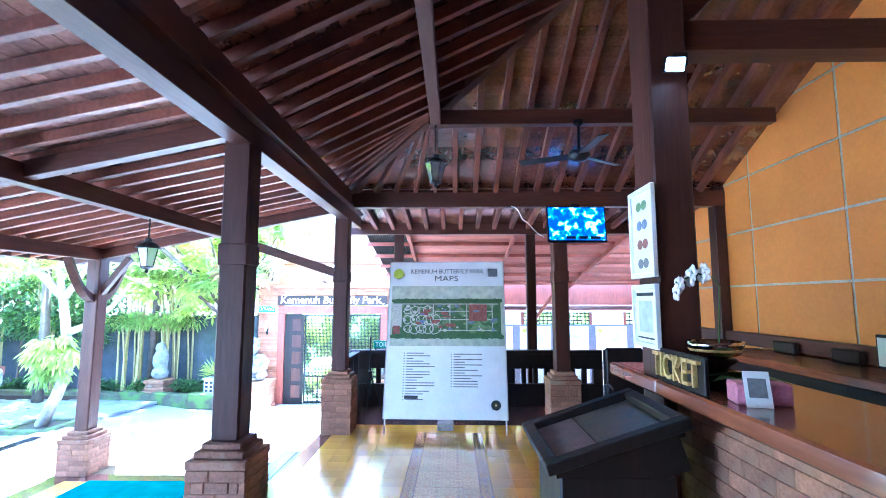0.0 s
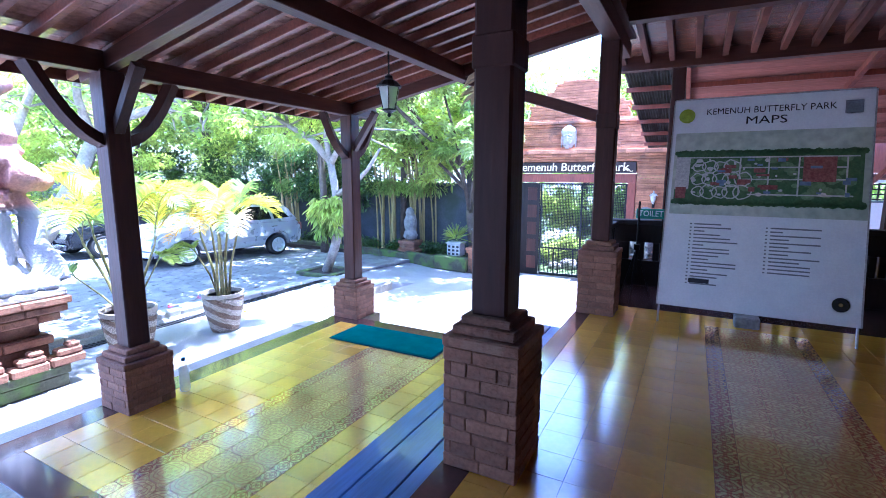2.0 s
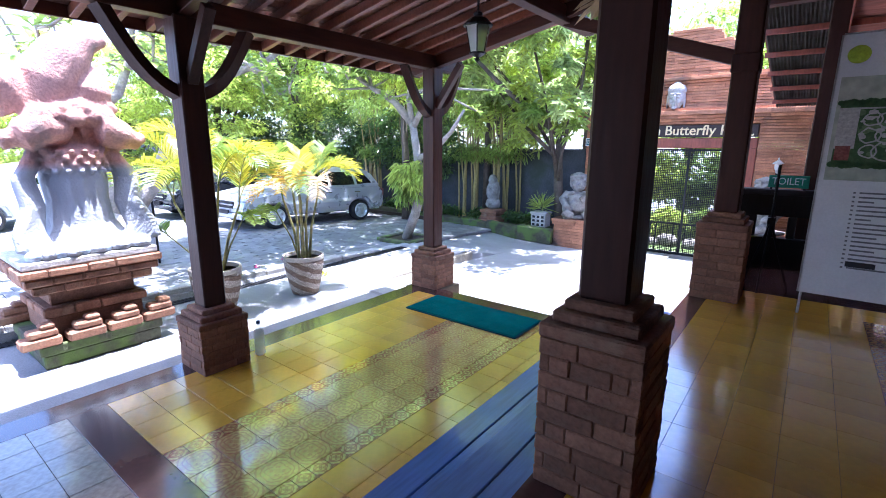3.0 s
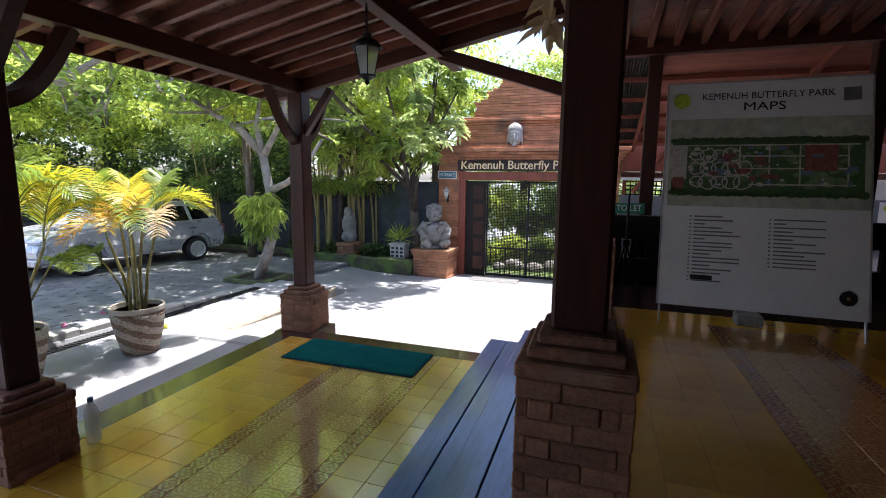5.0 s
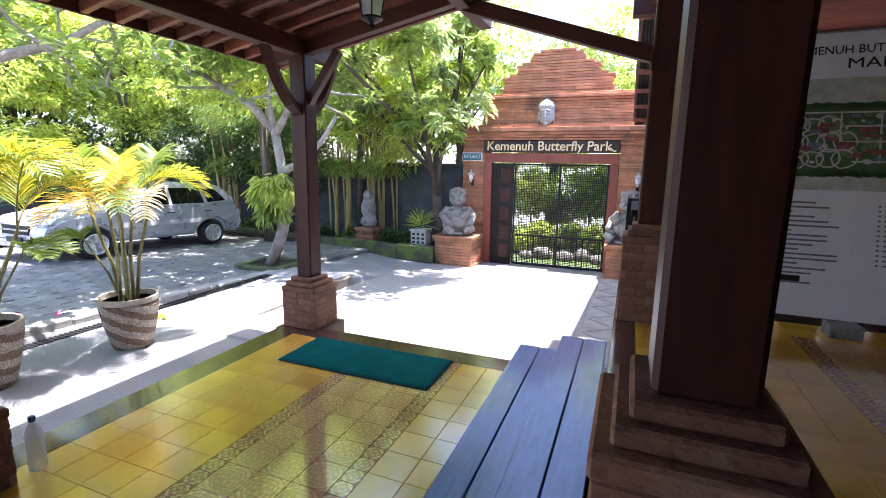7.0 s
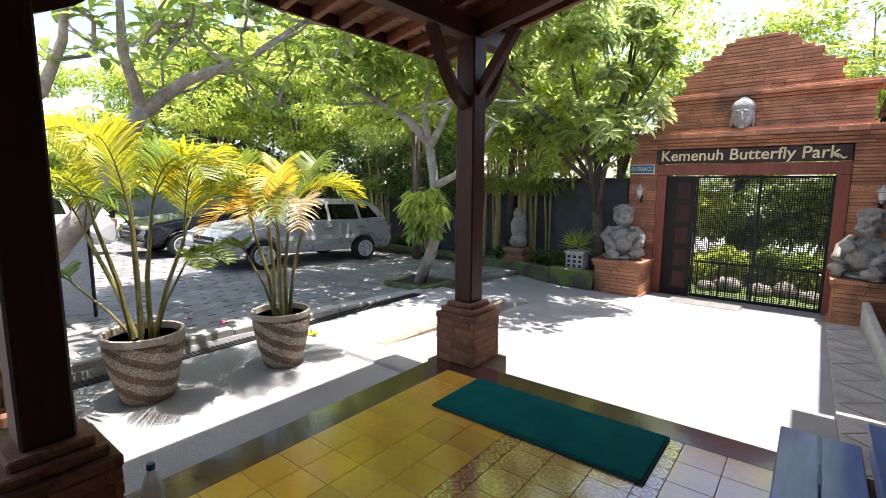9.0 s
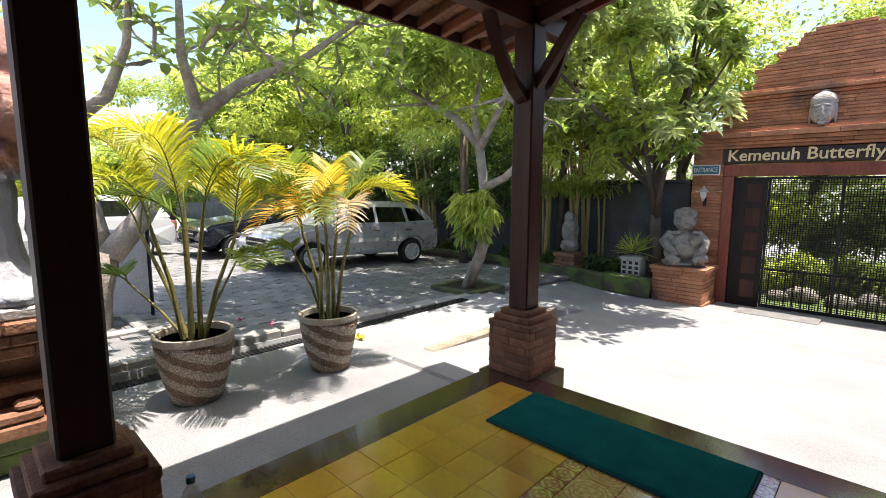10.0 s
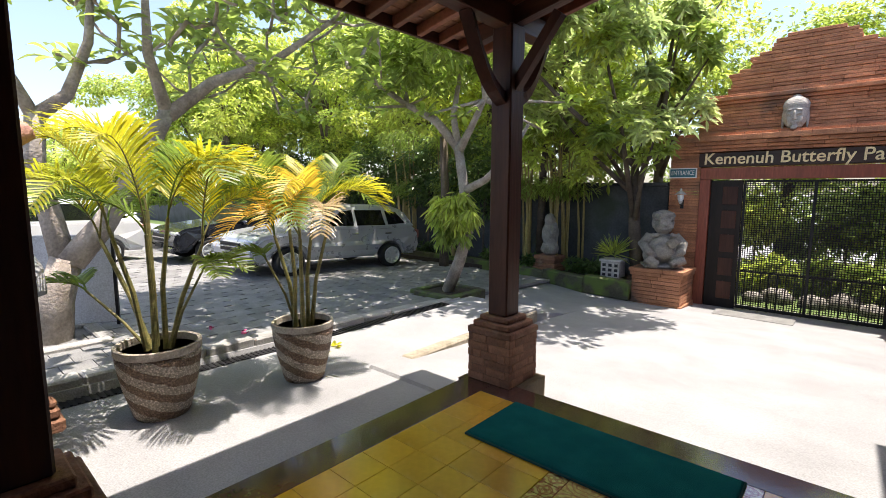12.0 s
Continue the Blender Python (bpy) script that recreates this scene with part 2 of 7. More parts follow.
def box(bm, x0, x1, y0, y1, z0, z1, bevel=0.0, m=None):
    r = bmesh.ops.create_cube(bm, size=1, matrix=Matrix.Translation(((x0 + x1) / 2, (y0 + y1) / 2, (z0 + z1) / 2)) @ Matrix.Diagonal((x1 - x0, y1 - y0, z1 - z0, 1)))
    vs = r["verts"]
    if bevel:
        es = list({e for v in vs for e in v.link_edges})
        vs = bmesh.ops.bevel(bm, geom=es, offset=bevel, segments=1, affect="EDGES")["verts"]
    if m is not None:
        bmesh.ops.transform(bm, matrix=m, verts=vs)
    return bm


def boxes(*specs, bevel=0.0):
    bm = bmesh.new()
    for s in specs:
        box(bm, *s, bevel=bevel)
    return bm


def bar(bm, p, q, w, h, up=(0, 0, 1), bevel=0.004):
    """A squared timber from p to q."""
    p, q = Vector(p), Vector(q)
    d = (q - p)
    z = d.normalized()
    x = Vector(up).cross(z).normalized()
    y = z.cross(x)
    m = Matrix((x, y, z)).transposed().to_4x4()
    m.translation = (p + q) / 2
    return box(bm, -w / 2, w / 2, -h / 2, h / 2, -d.length / 2, d.length / 2, bevel, m)


def timber(name, p, q, w, h, mat, parent, label=""):
    return under(name, bar(bmesh.new(), p, q, w, h), mat, parent, label)


def tube(bm, pts, radii, sides=8):
    """A tapered tube along points."""
    rings = []
    pts = [Vector(p) for p in pts]
    for i, p in enumerate(pts):
        d = (pts[min(i + 1, len(pts) - 1)] - pts[max(i - 1, 0)]).normalized()
        a = d.cross(Vector((0.31, 0.95, 0.05))).normalized()
        b = d.cross(a)
        rings.append([bm.verts.new(p + radii[i] * (math.cos(2 * math.pi * k / sides) * a + math.sin(2 * math.pi * k / sides) * b)) for k in range(sides)])
    for r0, r1 in zip(rings, rings[1:]):
        for k in range(sides):
            bm.faces.new((r0[k], r0[(k + 1) % sides], r1[(k + 1) % sides], r1[k]))
    bm.faces.new(rings[0][::-1])
    bm.faces.new(rings[-1])
    return bm


def lathe(bm, profile, sides=24, m=None):
    """A turned body from (radius, height) pairs."""
    rings = []
    for r, z in profile:
        rings.append([bm.verts.new((r * math.cos(2 * math.pi * k / sides), r * math.sin(2 * math.pi * k / sides), z)) for k in range(sides)])
    for r0, r1 in zip(rings, rings[1:]):
        for k in range(sides):
            bm.faces.new((r0[k], r0[(k + 1) % sides], r1[(k + 1) % sides], r1[k]))
    bm.faces.new(rings[0][::-1])
    bm.faces.new(rings[-1])
    if m is not None:
        bmesh.ops.transform(bm, matrix=m, verts=[v for r in rings for v in r])
    return bm


def blob(bm, c, r, sub=3, rough=0.0, freq=3.0, m=None):
    v = bmesh.ops.create_icosphere(bm, subdivisions=sub, radius=1)["verts"]
    for a in v:
        n = a.co.copy()
        k = 1 + rough * noise.noise(n * freq + Vector(c) * 3)
        a.co = Vector((n.x * r[0], n.y * r[1], n.z * r[2])) * k
    mm = Matrix.Translation(c) @ (m if m is not None else Matrix())
    bmesh.ops.transform(bm, matrix=mm, verts=v)
    return bm


def text_mesh(name, s, size, depth, mat, parent, m, label="", width=None, shear=0.0):
    cu = bpy.data.curves.new(name, "FONT")
    cu.body, cu.size, cu.extrude, cu.align_x, cu.align_y, cu.shear = s, size, depth, "CENTER", "CENTER", shear
    cu.resolution_u = 3
    tmp = bpy.data.objects.new(name, cu)
    me = bpy.data.meshes.new_from_object(tmp)
    bpy.data.objects.remove(tmp)
    bpy.data.curves.remove(cu)
    if width:
        xs = [v.co.x for v in me.vertices]
        k = width / (max(xs) - min(xs))
        for v in me.vertices:
            v.co.x *= k
    me.materials.clear()
    me.materials.append(mat)
    me.transform(m)
    ob = new(name, me)
    ob.parent = parent
    ob.matrix_parent_inverse = Matrix.Translation(-Vector(parent.location)) if parent.parent is None else Matrix()
    if label:
        ob["label"] = label
    return ob


def letters(s, size, depth, mat, parent, m, width=None, shear=0.0, thin=0.0):
    """Raised writing, each letter a part of its own."""
    cu = bpy.data.curves.new("letter", "FONT")
    cu.body, cu.size, cu.extrude, cu.align_x, cu.align_y, cu.shear, cu.offset = s, size, depth, "CENTER", "CENTER", shear, thin
    cu.resolution_u = 3
    tmp = bpy.data.objects.new("letter", cu)
    me = bpy.data.meshes.new_from_object(tmp)
    bpy.data.objects.remove(tmp)
    bpy.data.curves.remove(cu)
    bm = bmesh.new()
    bm.from_mesh(me)
    bpy.data.meshes.remove(me)
    xs = [v.co.x for v in bm.verts]
    k = width / (max(xs) - min(xs)) if width else 1.0
    seen, spans = set(), []
    for f in bm.faces:
        if f in seen:
            continue
        todo, got = [f], []
        seen.add(f)
        while todo:
            g = todo.pop()
            got.append(g)
            for v in g.verts:
                for h in v.link_faces:
                    if h not in seen:
                        seen.add(h)
                        todo.append(h)
        x = [v.co.x for g in got for v in g.verts]
        spans.append([min(x), max(x), got])
    spans.sort(key=lambda a: a[0])
    merged = []
    for a in spans:
        if merged and a[0] < merged[-1][1] - 0.35 * (a[1] - a[0]):
            merged[-1][1] = max(merged[-1][1], a[1])
            merged[-1][2] += a[2]
        else:
            merged.append(a)
    for a in merged:
        V, Fc, at = [], [], {}
        for f in a[2]:
            for v in f.verts:
                if v not in at:
                    at[v] = len(V)
                    V.append(tuple(m @ Vector((v.co.x * k, v.co.y, v.co.z))))
            Fc.append([at[v] for v in f.verts])
        raw("letter", V, Fc, mat, parent)
    bm.free()


def raw(name, verts, faces, mat, parent=None, label="", smooth=False):
    me = bpy.data.meshes.new(name)
    me.from_pydata(verts, [], faces)
    me.materials.append(mat)
    if smooth:
        for p in me.polygons:
            p.use_smooth = True
    ob = new(name, me)
    if parent:
        ob.parent = parent
        ob.matrix_parent_inverse = Matrix.Translation(-Vector(parent.location)) if parent.parent is None else Matrix()
    if label:
        ob["label"] = label
    return ob


def thin_box(V, Fc, x0, x1, y0, y1, z0, z1):
    b = len(V)
    V += [(x0, y0, z0), (x1, y0, z0), (x1, y1, z0), (x0, y1, z0), (x0, y0, z1), (x1, y0, z1), (x1, y1, z1), (x0, y1, z1)]
    Fc += [tuple(b + i for i in f) for f in ((0, 3, 2, 1), (4, 5, 6, 7), (0, 1, 5, 4), (1, 2, 6, 5), (2, 3, 7, 6), (3, 0, 4, 7))]


# ---- plan ----
AX, CX = -0.90, -4.0              # the hall's post row and the terrace's post row
YA, YB, YC = 3.72, 6.64, 6.50     # rows of posts across
TZ, STRIP = -0.45, -0.75          # terrace floor; the concrete strip beside it
GATE_Y = 14.0


def drive_z(y):
    return -0.72 - 0.073 * max(0.0, min(y, 15) - 6.4)


def park_z(y):
    return -0.65 - 0.042 * max(0.0, min(y, 16) - 5)


def smooth01(t):
    t = max(0.0, min(1.0, t))
    return t * t * (3 - 2 * t)


def ground_z(x, y):
    if x < -6.74 or y > 9.6:
        k = smooth01((-5.0 - x) / 3.0)
        if y <= 9.6:
            k = 1
        else:
            k = max(k, 1 - smooth01((y - 9.6) / 1.2)) if x < -5.5 else k
        return drive_z(y) * (1 - k) + park_z(y) * k
    if x < -5.5 or y < 6.42:
        return STRIP
    return drive_z(y)


# ---- ground: one sheet to the horizon ----
gx = [-600, -150, -60, -35, -25, -20] + [-18 + 0.5 * i for i in range(22)] + [-6.76, -6.74, -6.3, -5.9, -5.51, -5.49, -5.2, -4.9, -4.5] + [-4 + 0.5 * i for i in range(18)] + [7, 12, 25, 60, 150, 600]
gy = [-600, -150, -60, -25, -10, -4, 0, 2, 4, 6.2, 6.41, 6.43, 6.9, 7.4, 7.9, 8.4, 9, 9.59, 9.61, 10, 10.5, 11, 11.5, 12, 12.5, 13, 13.5, 14, 15, 17, 20, 26, 40, 80, 200, 600]
gv = [(x, y, ground_z(x, y)) for y in gy for x in gx]
nx = len(gx)
gf = [(j * nx + i, j * nx + i + 1, (j + 1) * nx + i + 1, (j + 1) * nx + i) for j in range(len(gy) - 1) for i in range(nx - 1)]
tagged(raw("ground", gv, gf, CONCRETE), "pale sunlit concrete yard sloping down to the gate", "ground", kind="structure")

# ---- floors ----
hall_floor = thing("floor_hall", "raised hall floor of glossy yellow cement tiles with a patterned runner", "floor", kind="structure")
under("slab", boxes((-1.12, 4.3, -4.0, 8.3, -0.9, -0.012)), GROUT, hall_floor)
under("border", boxes((-1.12, -0.965, -4.0, 8.3, -0.012, 0.0), (-0.965, 4.1, 6.95, 8.3, -0.012, 0.0), bevel=0.003), BROWNTILE, hall_floor, "dark brown polished border tiles")
terrace_floor = thing("floor_terrace", "lower terrace floor of glossy yellow cement tiles with a patterned middle", "floor", kind="structure")
under("slab", boxes((-4.2, -1.12, -4.0, 6.40, -0.9, TZ - 0.012), (-4.24, -3.76, 6.26, 6.74, -0.9, TZ - 0.004)), GROUT, terrace_floor)
under("border", boxes((-4.2, -3.96, -4.0, 6.40, TZ - 0.012, TZ), (-3.96, -1.12, 6.17, 6.40, TZ - 0.012, TZ), (-3.96, -1.84, 2.72, 2.94, TZ - 0.012, TZ), bevel=0.003), BROWNTILE, terrace_floor, "dark brown polished border tiles")

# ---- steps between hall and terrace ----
steps = thing("wooden_steps", "two dark polished wooden plank steps, their bluish sky sheen put into the colour", "steps")
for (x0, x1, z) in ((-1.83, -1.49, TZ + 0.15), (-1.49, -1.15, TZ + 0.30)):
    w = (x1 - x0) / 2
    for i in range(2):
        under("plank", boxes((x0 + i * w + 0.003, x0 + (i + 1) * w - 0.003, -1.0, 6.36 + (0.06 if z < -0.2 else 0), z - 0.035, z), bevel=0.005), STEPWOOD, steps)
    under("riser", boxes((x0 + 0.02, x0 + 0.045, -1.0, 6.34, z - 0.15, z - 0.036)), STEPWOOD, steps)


# ---- posts ----
def brick_plinth(parent, cx, cy, z0, h, half, steps_h):
    """A brick pier: courses of single bricks round a core, stepped collars on top."""
    core = half - 0.007
    under("core", boxes((cx - core, cx + core, cy - core, cy + core, z0, z0 + h)), MORTAR, parent)
    rng = random.Random(int(cx * 100 + cy * 7))
    n = max(3, round(h / 0.065))
    ch = h / n
    lens = {}
    for c in range(n):
        for side in range(4):
            full = (c + side) % 2 == 0
            along, end = (-half, half) if full else (-half + 0.041, half - 0.041)
            first = True
            while along < end - 0.02:
                L = min(end - along, (rng.choice((0.08, 0.13)) if first and (c % 2) else rng.choice((0.15, 0.19, 0.22))))
                if end - along - L < 0.05:
                    L = end - along
                first = False
                key = (round(L, 2), side % 2)
                Lr = key[0]
                if key not in lens:
                    bm = box(bmesh.new(), -L / 2 + 0.001, L / 2 - 0.001, -0.02, 0.02, -ch / 2 + 0.001, ch / 2 - 0.001, 0.005)
                    for v in bm.verts:
                        v.co += Vector((rng.uniform(-0.002, 0.002), rng.uniform(-0.0025, 0.0025), rng.uniform(-0.002, 0.002)))
                    me = bpy.data.meshes.new("brick")
                    bm.to_mesh(me)
                    bm.free()
                    me.materials.append(BRICK)
                    lens[key] = me
                mid = along + L / 2
                out = half - 0.02 + rng.uniform(-0.004, 0.002)
                off = [(mid, -out), (out, mid), (-mid, out), (-out, -mid)][side]
                m = Matrix.Translation((cx + off[0], cy + off[1], z0 + (c + 0.5) * ch)) @ Matrix.Rotation(side * math.pi / 2, 4, "Z")
                ob = piece("brick", lens[key], parent, Matrix.Translation(-Vector(parent.location)) @ m)
                along += L
    z = z0 + h
    for hh, r in steps_h:
        under("collar", boxes((cx - r, cx + r, cy - r, cy + r, z, z + hh), bevel=0.008), BRICK, parent)
        z += hh
    return z


def hall_post(cx, cy, top, w=0.18, label="dark red-brown wooden post on a stepped brick plinth"):
    p = thing("wooden_post", label, "post", "hall posts", at=(cx, cy, 0))
    z = brick_plinth(p, cx, cy, 0.0, 0.60, 0.185, ((0.055, 0.19), (0.045, 0.155), (0.04, 0.125)))
    h = w / 2
    under("shaft", boxes((cx - h, cx + h, cy - h, cy + h, z, top), bevel=0.012), WOOD, p)
    under("capital", boxes((cx - h - 0.008, cx + h + 0.008, cy - h - 0.008, cy + h + 0.008, 1.84, 1.98), bevel=0.008), WOOD, p)
    return p


def terrace_post(cx, cy):
    p = thing("terrace_post", "slim dark wooden post with curved braces on a brick plinth", "post", "terrace posts", at=(cx, cy, TZ))
    z = brick_plinth(p, cx, cy, TZ, 0.36, 0.19, ((0.05, 0.195), (0.045, 0.165), (0.04, 0.13)))
    under("shaft", boxes((cx - 0.085, cx + 0.085, cy - 0.085, cy + 0.085, z, 2.13), bevel=0.01), WOOD, p)
    for s in (-1, 1):
        bm = bmesh.new()
        pts = [(cx, cy + s * (0.07 + 0.42 * t), 1.62 + 0.50 * t + 0.10 * math.sin(math.pi * t) * -1) for t in [i / 7 for i in range(8)]]
        tube(bm, pts, [0.058] * 8, 4)
        under("brace", bm, WOOD, p)
    bm = bmesh.new()
    bar(bm, (cx + 0.06, cy, 1.70), (cx + 0.40, cy, 2.14), 0.07, 0.075, up=(0, 1, 0))
    under("brace", bm, WOOD, p)
    return p


for y in (YA - 2.9, YA):
    hall_post(AX - 0.02, y, 2.80)
hall_post(AX - 0.02, YB, 2.80)
hall_post(1.85, YB, 2.80)
king = thing("king_post", "thick dark wooden post rising from the ticket counter to the ridge", "post", at=(1.83, 3.57, 0))
under("shaft", boxes((1.71, 1.945, 3.42, 3.72, 0.0, 4.30), bevel=0.012), WOOD, king)
for y in (-1.8, YA - 2.78, YA, YC):
    terrace_post(CX, y)

# ---- hall roof: beams, rafters and boards ----
RX0, RY0, RY1 = AX, 0.80, YB       # eaves lines of the hip roof
RS = 0.48                          # rise per metre
EZ = 3.00                          # height of the rafters' foot
XW = 3.95                          # the orange wall
hall_frame = thing("roof_frame_hall", "dark wooden ring beams and tie beams of the hall roof", "roof frame", kind="structure")
timber("beam", (AX, -3.9, 2.72), (AX, 7.35, 2.72), 0.14, 0.15, WOODY, hall_frame)
timber("plate", (AX - 0.02, -3.9, 2.815), (AX - 0.02, 7.2, 2.815), 0.30, 0.035, WOODY, hall_frame)
timber("beam", (AX + 0.02, -3.9, 2.925), (AX + 0.02, YB + 0.1, 2.925), 0.16, 0.18, WOODY, hall_frame)
timber("beam", (AX - 0.1, YB, 2.90), (XW, YB, 2.90), 0.13, 0.20, WOODX, hall_frame)
timber("beam", (AX, RY0, 2.90), (XW, RY0, 2.90), 0.13, 0.20, WOODX, hall_frame)
timber("beam", (0.33, 2.05, 3.44), (0.33, 5.32, 3.44), 0.10, 0.15, WOODY, hall_frame)
timber("beam", (0.26, 5.24, 3.44), (XW - 0.25, 5.24, 3.44), 0.10, 0.15, WOODX, hall_frame)
timber("beam", (0.26, 2.13, 3.44), (XW, 2.13, 3.44), 0.10, 0.15, WOODX, hall_frame)
timber("beam", (1.83, 3.57, 3.28), (XW, 3.57, 3.28), 0.18, 0.20, WOODX, hall_frame)
timber("strut", (1.95, 3.57, 3.42), (2.75, 3.57, 4.18), 0.12, 0.13, WOODX, hall_frame)
timber("ridge", (1.85, 3.72, 4.33), (XW + 0.1, 3.72, 4.33), 0.12, 0.16, WOODX, hall_frame)
timber("hip", (AX, YB, EZ), (1.95, 3.80, EZ + RS * 2.85), 0.09, 0.13, WOODX, hall_frame)
timber("hip", (AX, RY0, EZ), (1.95, 3.64, EZ + RS * 2.85), 0.09, 0.13, WOODX, hall_frame)
hall_roof = thing("roof_hall", "hip roof with reddish brown boards over close rafters", "roof", kind="structure")


def sloped_boards(name, p, u, v, nu, gap, mat, parent, thick=0.022, clip=None):
    """Boards side by side over a sloped rectangle from p, along u, stepped over v."""
    bm = bmesh.new()
    p, u, v = Vector(p), Vector(u), Vector(v)
    n = u.cross(v).normalized()
    if n.z < 0:
        n = -n
    for i in range(nu):
        a, b = (i + gap / 2) / nu, (i + 1 - gap / 2) / nu
        s0, s1 = (0.0, 1.0) if clip is None else clip((a + b) / 2)
        if s1 <= s0:
            continue
        q = [p + u * s + v * t for s, t in ((s0, a), (s1, a), (s1, b), (s0, b))]
        lo = [bm.verts.new(k) for k in q]
        hi = [bm.verts.new(k + n * thick) for k in q]
        bm.faces.new(lo)
        bm.faces.new(hi[::-1])
        for k in range(4):
            bm.faces.new((lo[k], lo[(k + 1) % 4], hi[(k + 1) % 4], hi[k]))
    bmesh.ops.recalc_face_normals(bm, faces=bm.faces)
    return under(name, bm, mat, parent)


HALF = (RY1 - RY0) / 2
# left hip end: boards run along y, stepped up the slope
sloped_boards("boards", (AX, RY0, EZ + 0.055), (0, RY1 - RY0, 0), (HALF, 0, HALF * RS), 30, 0.012, BOARD, hall_roof, clip=lambda t: (t / 2, 1 - t / 2))
sloped_boards("boards", (AX, RY1, EZ + 0.055), (XW + 0.2 - AX, 0, 0), (0, -HALF, HALF * RS), 30, 0.012, BOARD, hall_roof, clip=lambda t: (t * HALF / (XW + 0.2 - AX), 1))
sloped_boards("boards", (AX, RY0, EZ + 0.055), (XW + 0.2 - AX, 0, 0), (0, HALF, HALF * RS), 30, 0.012, BOARD, hall_roof, clip=lambda t: (t * HALF / (XW + 0.2 - AX), 1))
RAF = 0.26
k = 0
for i in range(int((RY1 - RY0) / RAF)):
    y = RY0 + RAF / 2 + i * RAF
    d = min(y - RY0, RY1 - y)
    if 1.40 < d:
        timber("rafter", (AX, y, EZ), (AX + d, y, EZ + d * RS), 0.06, 0.09, RAFTER, hall_roof)
    else:
        yy = RY1 - 1.40 if y > 3.7 else RY0 + 1.40
        timber("rafter", (AX, y, EZ), (AX + 1.26, yy + (y - yy) * 0.05, EZ + 1.26 * RS), 0.05, 0.085, RAFTER, hall_roof)
for ye, s in ((RY1, -1), (RY0, 1)):
    for i in range(int((XW - AX) / RAF)):
        x = AX + RAF / 2 + i * RAF
        d = min(x - AX, HALF)
        if x - AX > 1.23:
            timber("rafter", (x, ye, EZ), (x, ye + s * d, EZ + d * RS), 0.06, 0.09, RAFTER, hall_roof)
        else:
            timber("rafter", (x, ye, EZ), (AX + 1.23 + (x - AX - 1.23) * 0.05, ye + s * 1.40, EZ + 1.40 * RS), 0.05, 0.085, RAFTER, hall_roof)
bm = bmesh.new()
e0, e1 = EZ + 0.15, EZ + 0.15 + HALF * RS
A0, A1, A2, A3 = (AX - 0.1, RY0 - 0.1, e0), (AX - 0.1, RY1 + 0.1, e0), (XW + 0.4, RY1 + 0.1, e0), (XW + 0.4, RY0 - 0.1, e0)
P0, P1 = (AX + HALF, 3.72, e1 + 0.05), (XW + 0.4, 3.72, e1 + 0.05)
vs = [bm.verts.new(c) for c in (A0, A1, A2, A3, P0, P1)]
for f in ((0, 4, 1), (1, 4, 5, 2), (0, 3, 5, 4)):
    bm.faces.new([vs[i] for i in f])
bmesh.ops.solidify(bm, geom=bm.faces[:], thickness=-0.05)
under("tiles", bm, ROOFTILE, hall_roof, "terracotta roof tiles")
# aisle behind the hall and hall part behind the visitor
aisle = thing("roof_aisle", "low sloping aisle roof of boards and rafters", "roof", kind="structure")
sloped_boards("boards", (-1.1, YB, 3.02), (5.4, 0, 0), (0, 1.75, -0.22), 14, 0.05, BOARD, aisle)
for i in range(20):
    timber("rafter", (-1.0 + i * 0.27, YB, 2.97), (-1.0 + i * 0.27, 8.4, 2.75), 0.06, 0.09, RAFTER, aisle)
timber("beam", (-1.2, 8.2, 2.75), (4.2, 8.2, 2.75), 0.14, 0.17, WOODX, aisle)
under("tiles", boxes((-1.3, 4.4, YB + 0.0, 8.5, 3.2, 3.24)), ROOFTILE, aisle, "terracotta roof tiles")
rear = thing("roof_rear", "plain dark boarded ceiling over the rear of the hall", "roof", kind="structure")
under("boards", boxes((-1.0, 4.4, -4.0, RY0 + 0.1, 3.06, 3.12)), BOARD, rear)

# ---- terrace roof ----
LX0, LZ0, LX1, LZ1 = -0.98, 2.88, -4.62, 2.16   # top and foot of the lean-to's rafters
LS = (LZ1 - LZ0) / (LX1 - LX0)
LY0, LY1 = -3.9, 6.98
lean_frame = thing("roof_frame_terrace", "dark beams and purlin of the terrace roof", "roof frame", kind="structure")
timber("beam", (CX, LY0, 2.185), (CX, 7.0, 2.185), 0.12, 0.15, WOODY, lean_frame)
timber("purlin", (-2.45, LY0, LZ0 + LS * (-2.45 - LX0) - 0.12), (-2.45, 7.2, LZ0 + LS * (-2.45 - LX0) - 0.12), 0.11, 0.14, WOODY, lean_frame)
for y in (-1.8, 0.9, YA, YC + 0.02):
    timber("cross_beam", (LX0, y, LZ0 - 0.10), (-4.3, y, LZ0 + LS * (-4.3 - LX0) - 0.10), 0.09, 0.12, WOODX, lean_frame)
timber("strut", (AX - 0.1, YB - 0.02, 1.96), (-2.45, YB - 0.02, 2.44), 0.085, 0.11, WOODX, lean_frame)
lean = thing("roof_terrace", "lean-to terrace roof of narrow boards on close wooden rafters", "roof", kind="structure")
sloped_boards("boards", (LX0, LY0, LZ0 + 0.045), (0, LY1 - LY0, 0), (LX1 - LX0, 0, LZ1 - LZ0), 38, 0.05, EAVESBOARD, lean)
n = int((LY1 - LY0) / 0.245)
for i in range(n + 1):
    y = LY1 - 0.03 - i * 0.245
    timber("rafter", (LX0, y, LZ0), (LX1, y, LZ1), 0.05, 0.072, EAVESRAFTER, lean)
